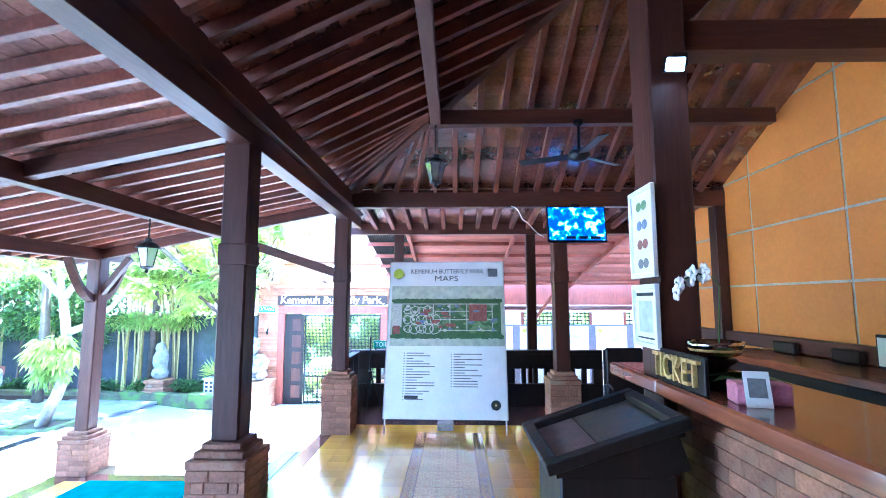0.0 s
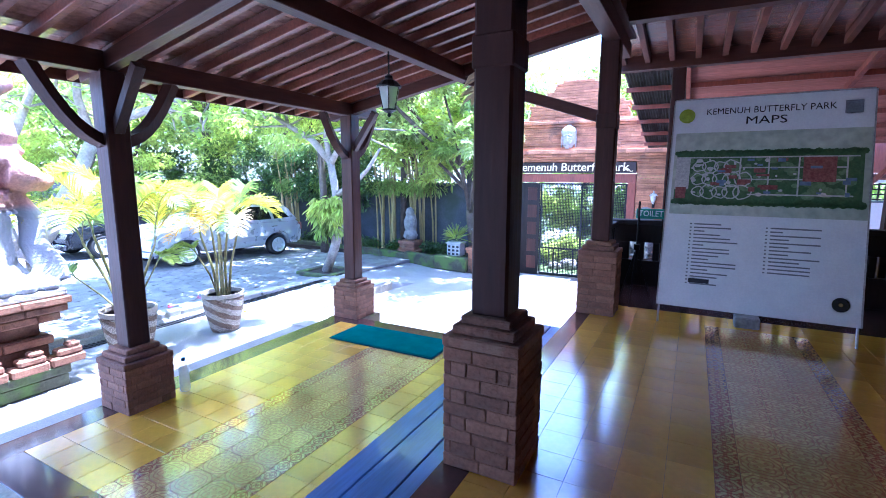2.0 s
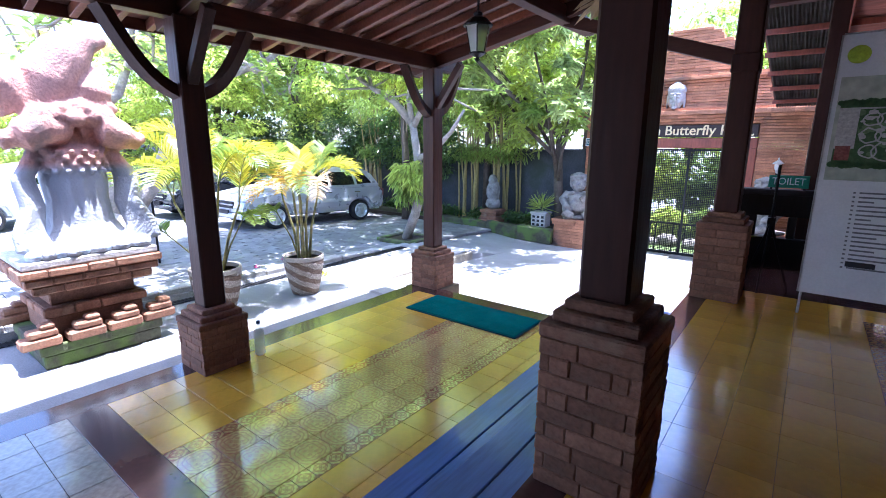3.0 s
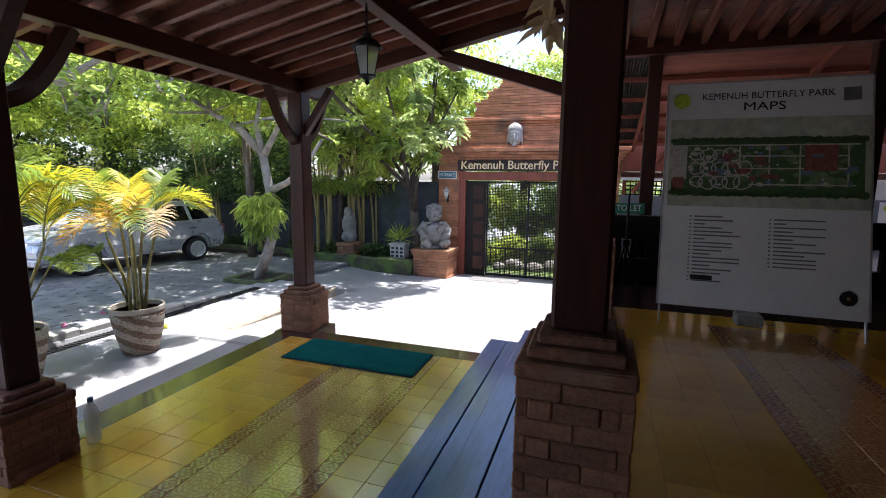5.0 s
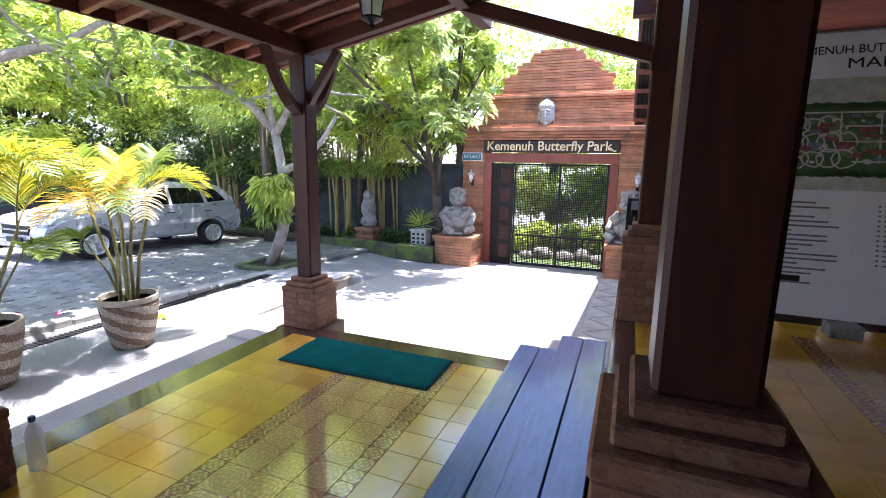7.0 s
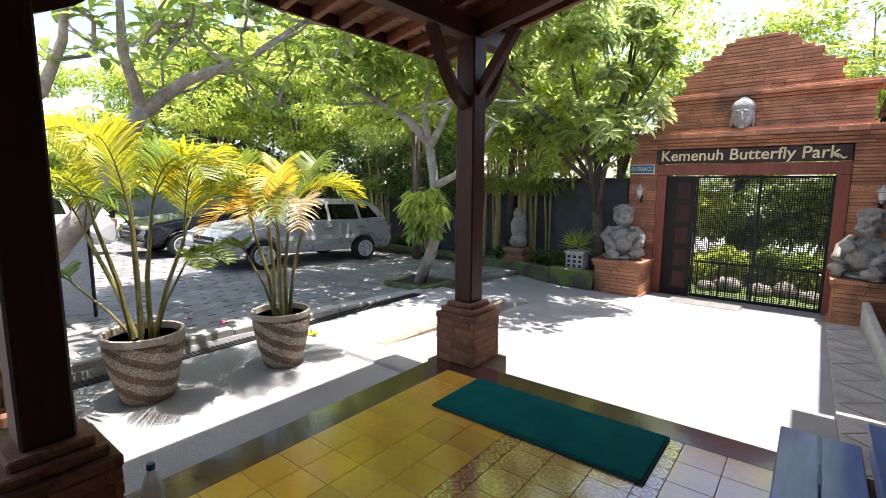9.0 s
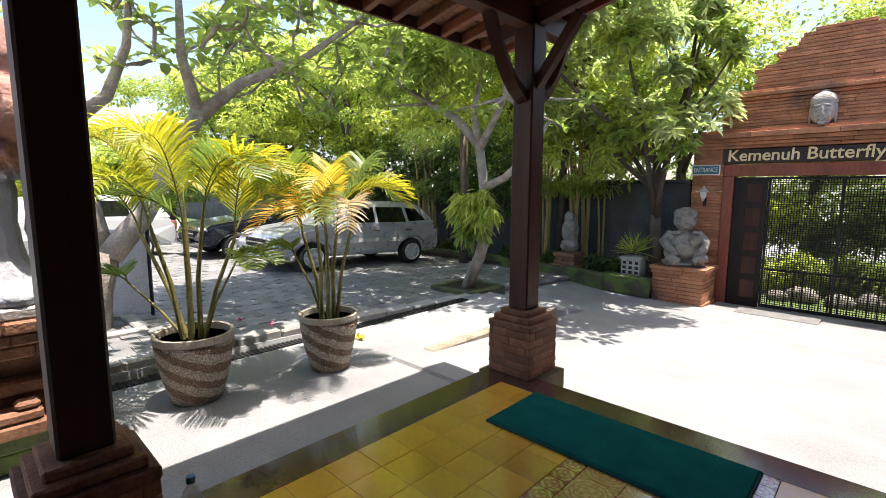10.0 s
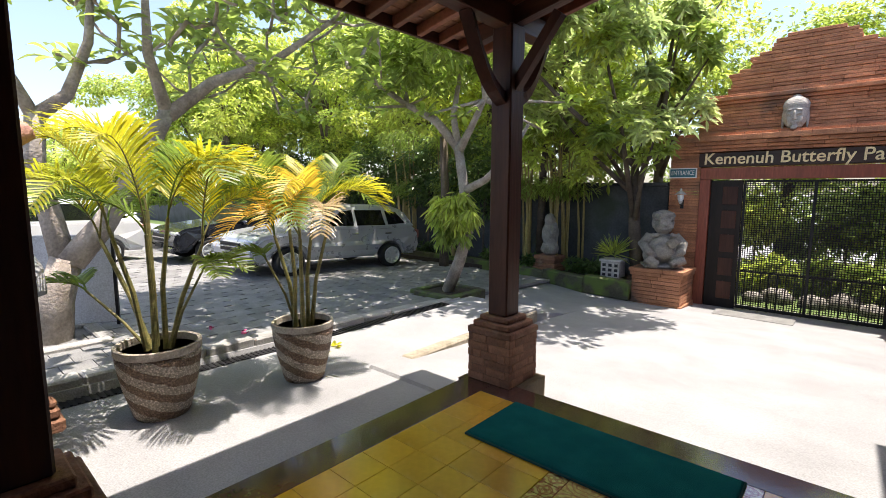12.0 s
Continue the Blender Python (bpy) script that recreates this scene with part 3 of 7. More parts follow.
timber("fascia", (LX1 - 0.01, LY0, LZ1 + 0.01), (LX1 - 0.01, LY1 + 0.03, LZ1 + 0.01), 0.025, 0.10, WOODY, lean)
bm = bmesh.new()
bar(bm, (LX0, (LY0 + LY1) / 2, LZ0 + 0.10), (LX1 - 0.08, (LY0 + LY1) / 2, LZ1 + 0.10), LY1 - LY0 + 0.1, 0.04)
under("tiles", bm, ROOFTILE, lean, "terracotta roof tiles")

# ---- walls that close the hall ----
orange = thing("wall_east", "orange panelled wall with thin silver joints", "wall", kind="structure")
under("core", boxes((XW + 0.02, XW + 0.2, -4.0, 8.3, 0.0, 4.6)), ORANGE, orange)
for i in range(10):
    for j in range(6):
        y0, z0 = 6.05 + 1.35 - i * 1.31, 1.22 + (j - 1) * 0.64 - 0.08
        under("panel", boxes((XW, XW + 0.02, y0 - 1.295, y0 - 0.015, z0 + 0.012, z0 + 0.628), bevel=0.003), ORANGE, orange)
under("joints", boxes((XW + 0.008, XW + 0.019, -4.0, 8.2, 0.3, 4.5)), SILVER, orange)
under("rail", boxes((XW - 0.1, XW - 0.001, -4.0, 8.2, 1.10, 1.24), bevel=0.006), WOODY, orange, "dark wooden dado rail")
under("wall_post", boxes((XW - 0.14, XW - 0.002, 6.58, 6.74, 0.0, 3.05), bevel=0.008), WOOD, orange, "dark wooden wall post")
# unseen wall, added behind the camera only to darken hall and terrace
tagged(part("wall_south", boxes((-0.98, XW - 0.12, -0.9, -0.66, 0.0, 3.1), (-4.05, -0.985, -1.27, -1.03, -0.9, 2.2)), WOODX), "unseen dark wooden wall added behind to keep light out of the hall", "wall", kind="structure")

# ---- yard wall and gate ----
tagged(part("wall_yard", boxes((-40, -5.05, 14.05, 14.3, -1.6, 1.10), (-40, -5.05, 13.99, 14.36, 1.10, 1.17), bevel=0.01), DARKWALL), "dark weathered plaster yard wall behind the bamboo", "wall", kind="structure")


def brick_row(parent, name, x0, x1, y0, y1, z0, z1, r):
    """One course split into bricks of uneven length, each a little off the line."""
    x = x0
    while x < x1 - 0.01:
        w = r.uniform(0.3, 0.75)
        e = x1 if x1 - x - w < 0.2 else x + w
        under(name, boxes((x + 0.0008, e - 0.0008, y0 - r.uniform(0, 0.014), y1, z0 + r.uniform(0, 0.003), z1 - r.uniform(0, 0.002)), bevel=0.005), GATEBRICK, parent)
        x = e


def coursed(parent, x0, x1, y0, y1, z0, z1, h=0.058, jig=0.01, seed=1):
    """Long thin courses of brick, each its own piece, slightly uneven."""
    rng = random.Random(seed)
    n = max(1, round((z1 - z0) / h))
    hh = (z1 - z0) / n
    for i in range(n):
        o = rng.uniform(0, jig)
        brick_row(parent, "brick", x0, x1, y0 - o * 0.5, y1, z0 + i * hh + 0.001, z0 + (i + 1) * hh - 0.001, rng)


rrow = random.Random(41)
portal = thing("gate_portal", "stepped terracotta brick gate portal with cornices and a carved crest", "gate", kind="structure", at=(-2.9, GATE_Y, -1.3))
GY = GATE_Y
coursed(portal, -5.02, -4.46, GY, GY + 0.6, -1.4, 1.74, seed=2)
coursed(portal, -1.36, -0.52, GY, GY + 0.6, -1.4, 1.74, seed=3)
coursed(portal, -4.459, -1.361, GY + 0.08, GY + 0.6, 1.47, 1.74, seed=4)
for i, (dx, z0, z1) in enumerate(((0.05, 1.74, 1.80), (0.10, 1.80, 1.86), (0.16, 1.86, 1.93), (0.22, 1.93, 2.03), (0.12, 2.03, 2.09))):
    brick_row(portal, "cornice_brick", -5.02 - dx, -0.52 + dx, GY - dx, GY + 0.6, z0 + 0.002, z1, rrow)
coursed(portal, -4.55, -1.15, GY + 0.06, GY + 0.55, 2.09, 2.62, seed=5)
for dx, z0, z1 in ((0.05, 2.62, 2.68), (0.12, 2.68, 2.75), (0.05, 2.75, 2.80)):
    brick_row(portal, "cornice_brick", -4.55 - dx, -1.15 + dx, GY + 0.06 - dx, GY + 0.55, z0 + 0.002, z1, rrow)
for i in range(15):
    z0 = 2.80 + i * 0.064
    t = i / 14
    w = (1.26, 1.26, 1.22, 1.2, 1.22, 1.26, 1.1, 0.92, 0.9, 0.94, 0.8, 0.62, 0.6, 0.56, 0.4)[i]
    brick_row(portal, "crest_brick", -2.85 - w, -2.85 + w, GY + 0.10 - 0.006 * (i % 3), GY + 0.5, z0 + 0.002, z0 + 0.063, rrow)


# ---- hall: map board ----
map_board = thing("map_board", "tall white park map board leaning back on a thin metal stand", "sign", at=(0.40, 6.525, 0.0))
MB = pose(0.40, 6.525, 0.17, -14.2, 0, -1.5)      # panel: x across, z up along it, front towards -y


def stuffed(*a):
    ob = under(*a)
    ob["kind"] = "stuff"
    return ob


def on_board(bm):
    bmesh.ops.transform(bm, matrix=MB, verts=bm.verts)
    return bm


W2, HB = 0.755, 2.01
under("panel", on_board(boxes((-W2, W2, 0.0, 0.02, 0.0, HB), bevel=0.003)), WHITE, map_board)
under("panel_edge", on_board(boxes((-W2 - 0.012, -W2, -0.004, 0.03, 0.0, HB), (W2, W2 + 0.012, -0.004, 0.03, 0.0, HB), (-W2, W2, -0.004, 0.03, HB, HB + 0.012))), SILVER, map_board)
PRINT = {
    "pale": material("print_pale_green", (0.42, 0.47, 0.36), (0.52, 0.54, 0.42), rough=0.5, scale=2, fine=12, bump=0.0),
    "green": material("print_dark_green", (0.05, 0.12, 0.04), (0.09, 0.16, 0.06), rough=0.5, scale=25, fine=60, bump=0.0),
    "lawn": material("print_lawn", (0.2, 0.3, 0.13), (0.13, 0.2, 0.09), rough=0.5, scale=18, fine=60, bump=0.0),
    "path": material("print_path", (0.6, 0.58, 0.52), (0.5, 0.48, 0.44), rough=0.5, scale=20, bump=0.0),
    "red": material("print_roof_red", (0.22, 0.06, 0.05), (0.3, 0.12, 0.09), rough=0.5, scale=30, bump=0.0),
    "blue": material("print_blue", (0.2, 0.27, 0.38), (0.12, 0.16, 0.25), rough=0.5, scale=30, bump=0.0),
    "logo": material("print_logo", (0.5, 0.62, 0.05), (0.4, 0.5, 0.04), rough=0.5, scale=30, bump=0.0),
}
PT, PB = HB * 0.835, HB * 0.44                     # the picture's top and bottom
under("picture", on_board(boxes((-W2 + 0.03, W2 - 0.002, -0.003, 0.0, PB, PT))), PRINT["pale"], map_board, "pale green printed background")
rng = random.Random(4)
MZ0, MZ1, MX0, MX1 = HB * 0.50, HB * 0.735, -0.70, 0.71
bm = boxes((MX0, MX1, -0.0045, -0.003, MZ0, MZ1))
for i in range(60):
    x = MX0 + (MX1 - MX0) * i / 59
    for z in (MZ0, MZ1):
        bmesh.ops.create_circle(bm, cap_ends=True, segments=8, radius=rng.uniform(0.02, 0.035), matrix=pose(x, -0.0046, z, 90))
stuffed("tree_belt", on_board(bm), PRINT["green"], map_board, "dark green tree belt of the map")
bm = bmesh.new()
for i in range(70):
    x, z = rng.uniform(MX0 + 0.05, MX1 - 0.08), rng.uniform(MZ0 + 0.05, MZ1 - 0.05)
    bmesh.ops.create_circle(bm, cap_ends=True, segments=9, radius=rng.uniform(0.015, 0.04), matrix=pose(x, -0.0052 - i * 1e-5, z, 90) @ Matrix.Diagonal((1.4, 1, 1, 1)))
stuffed("lawn_print", on_board(bm), PRINT["lawn"], map_board, "light green lawns of the map")
bm = bmesh.new()
for i in range(14):
    cx, cz, r = MX0 + 0.2 + 0.09 * (i % 5), MZ0 + 0.1 + 0.12 * (i // 5), rng.uniform(0.045, 0.07)
    pts = [(cx + r * 1.1 * math.cos(a), -0.0066, cz + r * math.sin(a) * rng.uniform(0.8, 1.15)) for a in [k * math.pi / 5 for k in range(10)]]
    for a, b in zip(pts, pts[1:] + pts[:1]):
        bar(bm, a, b, 0.011, 0.0006, up=(0, 1, 0), bevel=0)
for i in range(46):
    x, z = rng.uniform(MX0 + 0.06, 0.0 if i < 30 else 0.6), rng.uniform(MZ0 + 0.06, MZ1 - 0.06)
    bmesh.ops.create_circle(bm, cap_ends=True, segments=7, radius=rng.uniform(0.008, 0.02), matrix=pose(x, -0.0061 - i * 1e-5, z, 90) @ Matrix.Diagonal((rng.uniform(0.7, 1.9), 1, 1, 1)))
for x0, x1, z in ((-0.7, 0.68, MZ1 - 0.045), (-0.15, 0.6, MZ0 + 0.22), (-0.15, 0.6, MZ0 + 0.33), (-0.1, 0.65, MZ0 + 0.08)):
    box(bm, x0, x1, -0.0068, -0.0062, z - 0.006, z + 0.006)
for x in (-0.17, 0.27, 0.6, 0.05):
    box(bm, x - 0.006, x + 0.006, -0.0068, -0.0062, MZ0 + 0.07, MZ1 - 0.05)
box(bm, -0.70, -0.58, -0.0062, -0.0056, MZ0 + 0.12, MZ1 - 0.04)
stuffed("path_print", on_board(bm), PRINT["path"], map_board, "cream paths of the map")
bm = boxes((0.30, 0.53, -0.008, -0.0072, MZ0 + 0.2, MZ1 - 0.05), (-0.69, -0.60, -0.008, -0.0072, MZ0 + 0.03, MZ0 + 0.14))
for i in range(14):
    x, z = rng.uniform(-0.4, 0.3), rng.uniform(MZ0 + 0.06, MZ1 - 0.07)
    box(bm, x, x + rng.uniform(0.04, 0.13), -0.0078 - i * 1e-5, -0.0072, z, z + rng.uniform(0.02, 0.05))
stuffed("roof_print", on_board(bm), PRINT["red"], map_board, "dark red roofs of the map")
bm = bmesh.new()
for i in range(14):
    x, z = rng.uniform(-0.35, 0.6), rng.uniform(MZ0 + 0.06, MZ1 - 0.07)
    box(bm, x, x + rng.uniform(0.03, 0.09), -0.0086 - i * 1e-5, -0.0081, z, z + rng.uniform(0.015, 0.04))
stuffed("pool_print", on_board(bm), PRINT["blue"], map_board, "grey-blue pools and plots of the map")
letters("KEMENUH BUTTERFLY PARK", 0.085, 0.001, INK, map_board, MB @ pose(0.01, -0.003, HB * 0.935, 90), width=0.98)
letters("MAPS", 0.105, 0.001, INK, map_board, MB @ pose(0.0, -0.003, HB * 0.885, 90), width=0.31)
bm = bmesh.new()
bmesh.ops.create_cone(bm, cap_ends=True, segments=24, radius1=0.07, radius2=0.07, depth=0.003, matrix=pose(-0.645, -0.003, HB * 0.92, 90))
under("logo", on_board(bm), PRINT["logo"], map_board, "round yellow-green logo")
under("stamp", on_board(boxes((0.56, 0.68, -0.003, 0, HB * 0.9, HB * 0.955))), GREYINK, map_board, "plain grey square")
bm = bmesh.new()
for col, n, z0 in ((-0.50, 18, 0.395), (0.10, 13, 0.39)):
    for i in range(n):
        z = HB * (z0 - i * 0.0165)
        box(bm, col - 0.035, col - 0.02, -0.002, 0, z - 0.006, z + 0.006)
        box(bm, col, col + rng.choice((0.09, 0.14, 0.22, 0.30, 0.36)), -0.002, 0, z - 0.006, z + 0.006)
stuffed("list_print", on_board(bm), GREYINK, map_board, "two columns of small grey lines too fine to read")
under("black_strip", on_board(boxes((-0.51, -0.34, -0.004, 0, HB * 0.118, HB * 0.138))), INK, map_board)
bm = bmesh.new()
bmesh.ops.create_cone(bm, cap_ends=True, segments=20, radius1=0.06, radius2=0.06, depth=0.003, matrix=pose(0.62, -0.003, HB * 0.085, 90))
under("badge", on_board(bm), INK, map_board, "round black badge")
bm = bmesh.new()
bmesh.ops.create_cone(bm, cap_ends=True, segments=12, radius1=0.015, radius2=0.015, depth=0.003, matrix=pose(0.62, -0.006, HB * 0.085, 90))
under("badge_mark", on_board(bm), GOLD, map_board)
for x in (-0.74, 0.74):
    timber("leg", MB @ Vector((x, 0.02, 0.1)), (MB @ Vector((x, 0, -0.01)) + Vector((0, -0.03, -0.157))), 0.018, 0.018, SILVER, map_board)
    timber("rear_leg", MB @ Vector((x * 0.75, 0.03, 1.3)), Vector((0.4 + x * 0.75, 7.35, 0.0)), 0.018, 0.018, BLACKMETAL, map_board)
tagged(part("stand_weight", boxes((0.30, 0.50, 6.66, 6.82, 0.0, 0.10), bevel=0.01), STONE), "small grey stone block under the map board", "block")


# ---- lanterns ----
def lantern(x, y, z, hang):
    """A six-sided glass lantern; z is its bottom tip, hang the height it hangs from."""
    o = thing("lantern", "black metal lantern with six frosted glass panes hung on a chain", "lantern", "lanterns", at=(x, y, z))
    T = Matrix.Translation((x, y, z))
    prof = [(0.055, 0.06), (0.095, 0.24)]
    for k in range(6):
        a0, a1 = k * math.pi / 3, (k + 1) * math.pi / 3
        p = [(x + r * math.cos(a), y + r * math.sin(a), z + h) for (r, h) in prof for a in (a0, a1)]
        bar_bm = bmesh.new()
        bar(bar_bm, p[0], p[2], 0.008, 0.008)
        under("bar", bar_bm, BLACKMETAL, o)
        bm = bmesh.new()
        vs = [bm.verts.new(v) for v in (p[0], p[1], p[3], p[2])]
        bm.faces.new(vs)
        bmesh.ops.solidify(bm, geom=bm.faces[:], thickness=0.003)
        g = under("pane", bm, GLASS, o)
        g.visible_shadow = False
    under("cap", lathe(bmesh.new(), ((0.105, 0.24), (0.11, 0.25), (0.07, 0.29), (0.03, 0.31), (0.035, 0.33), (0.008, 0.35)), 12, T), BLACKMETAL, o)
    under("base", lathe(bmesh.new(), ((0.004, 0.0), (0.018, 0.015), (0.012, 0.03), (0.06, 0.055), (0.06, 0.065)), 12, T), BLACKMETAL, o)
    under("bulb", blob(bmesh.new(), (x, y, z + 0.14), (0.025, 0.025, 0.04), 2), WHITE, o, smooth=True)
    bm = bmesh.new()
    n = max(2, int((hang - z - 0.35) / 0.035))
    for i in range(n):
        zz = z + 0.35 + (i + 0.5) * (hang - z - 0.35) / n
        d = 0.008 if i % 2 else 0.003
        box(bm, x - d, x + d, y - (0.011 - d), y + (0.011 - d), zz - 0.022, zz + 0.022)
    under("chain", bm, BLACKMETAL, o)


GLASS = glass("frosted_glass", (0.95, 0.97, 0.97), 0.3)
lantern(-2.45, 5.10, 1.87, 2.45)
lantern(0.33, 5.22, 2.72, 3.38)

# ---- ceiling fan, television, floodlight ----
fan = thing("ceiling_fan", "black three-bladed ceiling fan on a short rod", "fan", at=(1.74, 5.15, 3.37))
under("rod", lathe(bmesh.new(), ((0.05, 0.0), (0.05, -0.04), (0.014, -0.06), (0.014, -0.3)), 10, Matrix.Translation((1.74, 5.15, 3.375))), BLACKMETAL, fan)
under("motor", lathe(bmesh.new(), ((0.03, 0.05), (0.1, 0.03), (0.11, -0.02), (0.06, -0.06), (0.02, -0.07)), 16, Matrix.Translation((1.74, 5.15, 3.03))), BLACKMETAL, fan, smooth=True)
for a in (35, 155, 275):
    m = pose(1.74, 5.15, 3.02, 0, 0, a)
    bm = box(bmesh.new(), 0.1, 0.6, -0.055, 0.055, -0.004, 0.004, 0.003)
    bmesh.ops.transform(bm, matrix=m @ pose(0, 0, 0, 12), verts=bm.verts)
    under("blade", bm, BLACKMETAL, fan)

SCREEN = bpy.data.materials.new("lit_screen")
SCREEN.use_nodes = True
nt = SCREEN.node_tree
vo = nt.nodes.new("ShaderNodeTexNoise")
vo.inputs["Scale"].default_value, vo.inputs["Detail"].default_value = 13, 5
tcn = nt.nodes.new("ShaderNodeTexCoord")
nt.links.new(tcn.outputs["Object"], vo.inputs["Vector"])
cr = nt.nodes.new("ShaderNodeValToRGB")
cr.color_ramp.elements[0].position, cr.color_ramp.elements[0].color = 0.42, (0.55, 0.75, 0.95, 1)
cr.color_ramp.elements[1].position, cr.color_ramp.elements[1].color = 0.56, (0.01, 0.05, 0.3, 1)
e = cr.color_ramp.elements.new(0.46)
e.color = (0.03, 0.25, 0.75, 1)
nt.links.new(vo.outputs[0], cr.inputs[0])
nt.links.new(cr.outputs[0], nt.nodes["Principled BSDF"].inputs["Emission Color"])
nt.nodes["Principled BSDF"].inputs["Emission Strength"].default_value = 0.075
nt.nodes["Principled BSDF"].inputs["Base Color"].default_value = (0.01, 0.01, 0.015, 1)
tv = thing("television", "flat television with a lit blue picture hung under the beam", "television", at=(2.03, 6.45, 2.3))
TV = pose(2.03, 6.42, 2.545, -8, 0, 3)
for nm, sp, mt in (("casing", (-0.365, 0.365, 0.0, 0.05, -0.23, 0.23), BLACKMETAL), ("screen", (-0.35, 0.35, -0.003, 0.0, -0.205, 0.215), SCREEN)):
    bm = boxes(sp, bevel=0.0)
    bmesh.ops.transform(bm, matrix=TV, verts=bm.verts)
    under(nm, bm, mt, tv)
for i in range(3):
    bm = boxes((-0.14 + i * 0.15, -0.02 + i * 0.15, -0.006, -0.003, -0.19, -0.155))
    bmesh.ops.transform(bm, matrix=TV, verts=bm.verts)
    under("caption_bar", bm, INK, tv)
under("bracket", boxes((1.98, 2.08, 6.46, 6.60, 2.50, 2.81)), BLACKMETAL, tv)
cable = bmesh.new()
cp = [(1.24 + 0.4 * t + 0.02 * math.sin(9 * t), 6.55, 2.80 - 0.42 * t + 0.02 * math.sin(14 * t)) for t in [i / 14 for i in range(15)]]
tube(cable, cp, [0.008] * 15, 6)
tagged(part("cable", cable, WHITE), "loose white cable running down to the television", "cable")
flood = thing("floodlight", "small lit floodlight fixed to the king post", "lamp", at=(1.88, 3.36, 3.0))
FM = pose(1.84, 3.35, 3.02, -35)
for nm, sp, mt in (("housing", (-0.06, 0.06, 0.0, 0.04, -0.045, 0.045), BLACKMETAL), ("lens", (-0.052, 0.052, -0.004, 0.0, -0.036, 0.036), emitter("led", (0.75, 0.9, 1.0), 9.0))):
    bm = boxes(sp)
    bmesh.ops.transform(bm, matrix=FM @ pose(0, 0, 0, 60), verts=bm.verts)
    under(nm, bm, mt, flood)
under("bracket", boxes((1.84, 1.92, 3.36, 3.43, 3.02, 3.10)), BLACKMETAL, flood)

# ---- picture frames on the king post ----
for nm, z0, z1, lab in (("collection", 1.75, 2.31, "white frame with mounted butterflies on the post"), ("certificate", 1.33, 1.71, "white framed certificate on the post")):
    f = thing("picture_frame", lab, "picture frame", "frames on the post", at=(1.69, 3.57, z0))
    under("frame", boxes((1.67, 1.698, 3.39, 3.42, z0, z1), (1.67, 1.698, 3.72, 3.75, z0, z1), (1.67, 1.698, 3.42, 3.72, z0, z0 + 0.03), (1.67, 1.698, 3.42, 3.72, z1 - 0.03, z1), bevel=0.003), WHITE, f)
    under("sheet", boxes((1.685, 1.697, 3.42, 3.72, z0 + 0.03, z1 - 0.03)), WHITE, f)
    if nm == "collection":
        for i in range(4):
            zz = z0 + 0.09 + i * 0.12
            bm = bmesh.new()
            for s in (-1, 1):
                bmesh.ops.create_circle(bm, cap_ends=True, segments=8, radius=0.04, matrix=Matrix.Translation((1.684, 3.57 + s * 0.04, zz)) @ pose(0, 0, 0, 0, 90, 0) @ Matrix.Diagonal((0.8, 1.1, 1, 1)))
            under("specimen", bm, (GREYINK, PRINT["red"], PRINT["blue"], PRINT["lawn"])[i], f)
    else:
        under("text_block", boxes((1.683, 1.685, 3.47, 3.67, z0 + 0.09, z1 - 0.1)), PRINT["pale"], f)
        under("inner_line", boxes((1.683, 1.685, 3.44, 3.70, z1 - 0.07, z1 - 0.05), (1.683, 1.685, 3.44, 3.70, z0 + 0.05, z0 + 0.06)), INK, f)

# ---- ticket counter ----
counter = thing("ticket_counter", "ticket counter with a thick brown wooden top on a brick base", "counter", at=(2.0, 2.0, 0))
under("top", boxes((1.65, 2.35, -0.64, 3.40, 1.08, 1.165), bevel=0.012), COUNTER, counter)
under("top_end", boxes((1.95, 2.35, 3.401, 4.18, 1.08, 1.165), bevel=0.012), COUNTER, counter)
under("top_nosing", boxes((1.65, 1.705, 3.401, 4.18, 1.08, 1.165), bevel=0.012), COUNTER, counter)
under("top_filler", boxes((1.706, 1.949, 3.73, 4.18, 1.08, 1.162), bevel=0.004), COUNTER, counter)
under("core", boxes((1.80, 2.25, -0.64, 3.38, 0.0, 1.08), (1.80, 2.25, 3.76, 3.95, 0.0, 1.08)), MORTAR, counter)
cb = None
for c in range(14):
    for i in range(26):
        y0 = -1.9 + i * 0.22 + (0.11 if c % 2 else 0)
        if y0 > 3.7:
            continue
        if cb is None:
            bm = box(bmesh.new(), -0.012, 0.012, -0.109, 0.109, -0.037, 0.037, 0.004)
            cb = bpy.data.meshes.new("brick")
            bm.to_mesh(cb)
            bm.free()
            cb.materials.append(BRICK)
        if y0 > 1.0:
            piece("brick", cb, counter, Matrix.Translation((1.79 - 2.0, y0 + 0.11 - 2.0, 0.04 + c * 0.076)))
back = thing("back_desk", "low brown wooden back desk, the dark cavity below painted as a black front", "desk", at=(3.5, 2.5, 0))
under("top", boxes((3.25, 3.84, -0.64, 6.0, 1.02, 1.09), bevel=0.006), COUNTER, back)
# black panels stand in for the shaded cavity under the desk top
under("front", boxes((3.38, 3.42, -0.64, 5.95, 0.0, 1.02)), BLACKWOOD, back)
for y in (-0.6, 1.0, 2.6, 4.2, 5.9):
    under("side", boxes((3.421, 3.84, y, y + 0.04, 0.0, 1.02)), BLACKWOOD, back)
for i in range(5):
    y = 5.6 - i * 0.75
    tagged(part("wall_niche", boxes((3.78, 3.84, y - 0.28, y + 0.02, 1.09, 1.2), bevel=0.01), BLACKWOOD), "small dark wooden tray on the back desk", "tray", "trays on the desk")
screen_box = thing("desk_monitor", "small desk monitor with a pale screen", "monitor", at=(3.2, 3.9, 1.0))
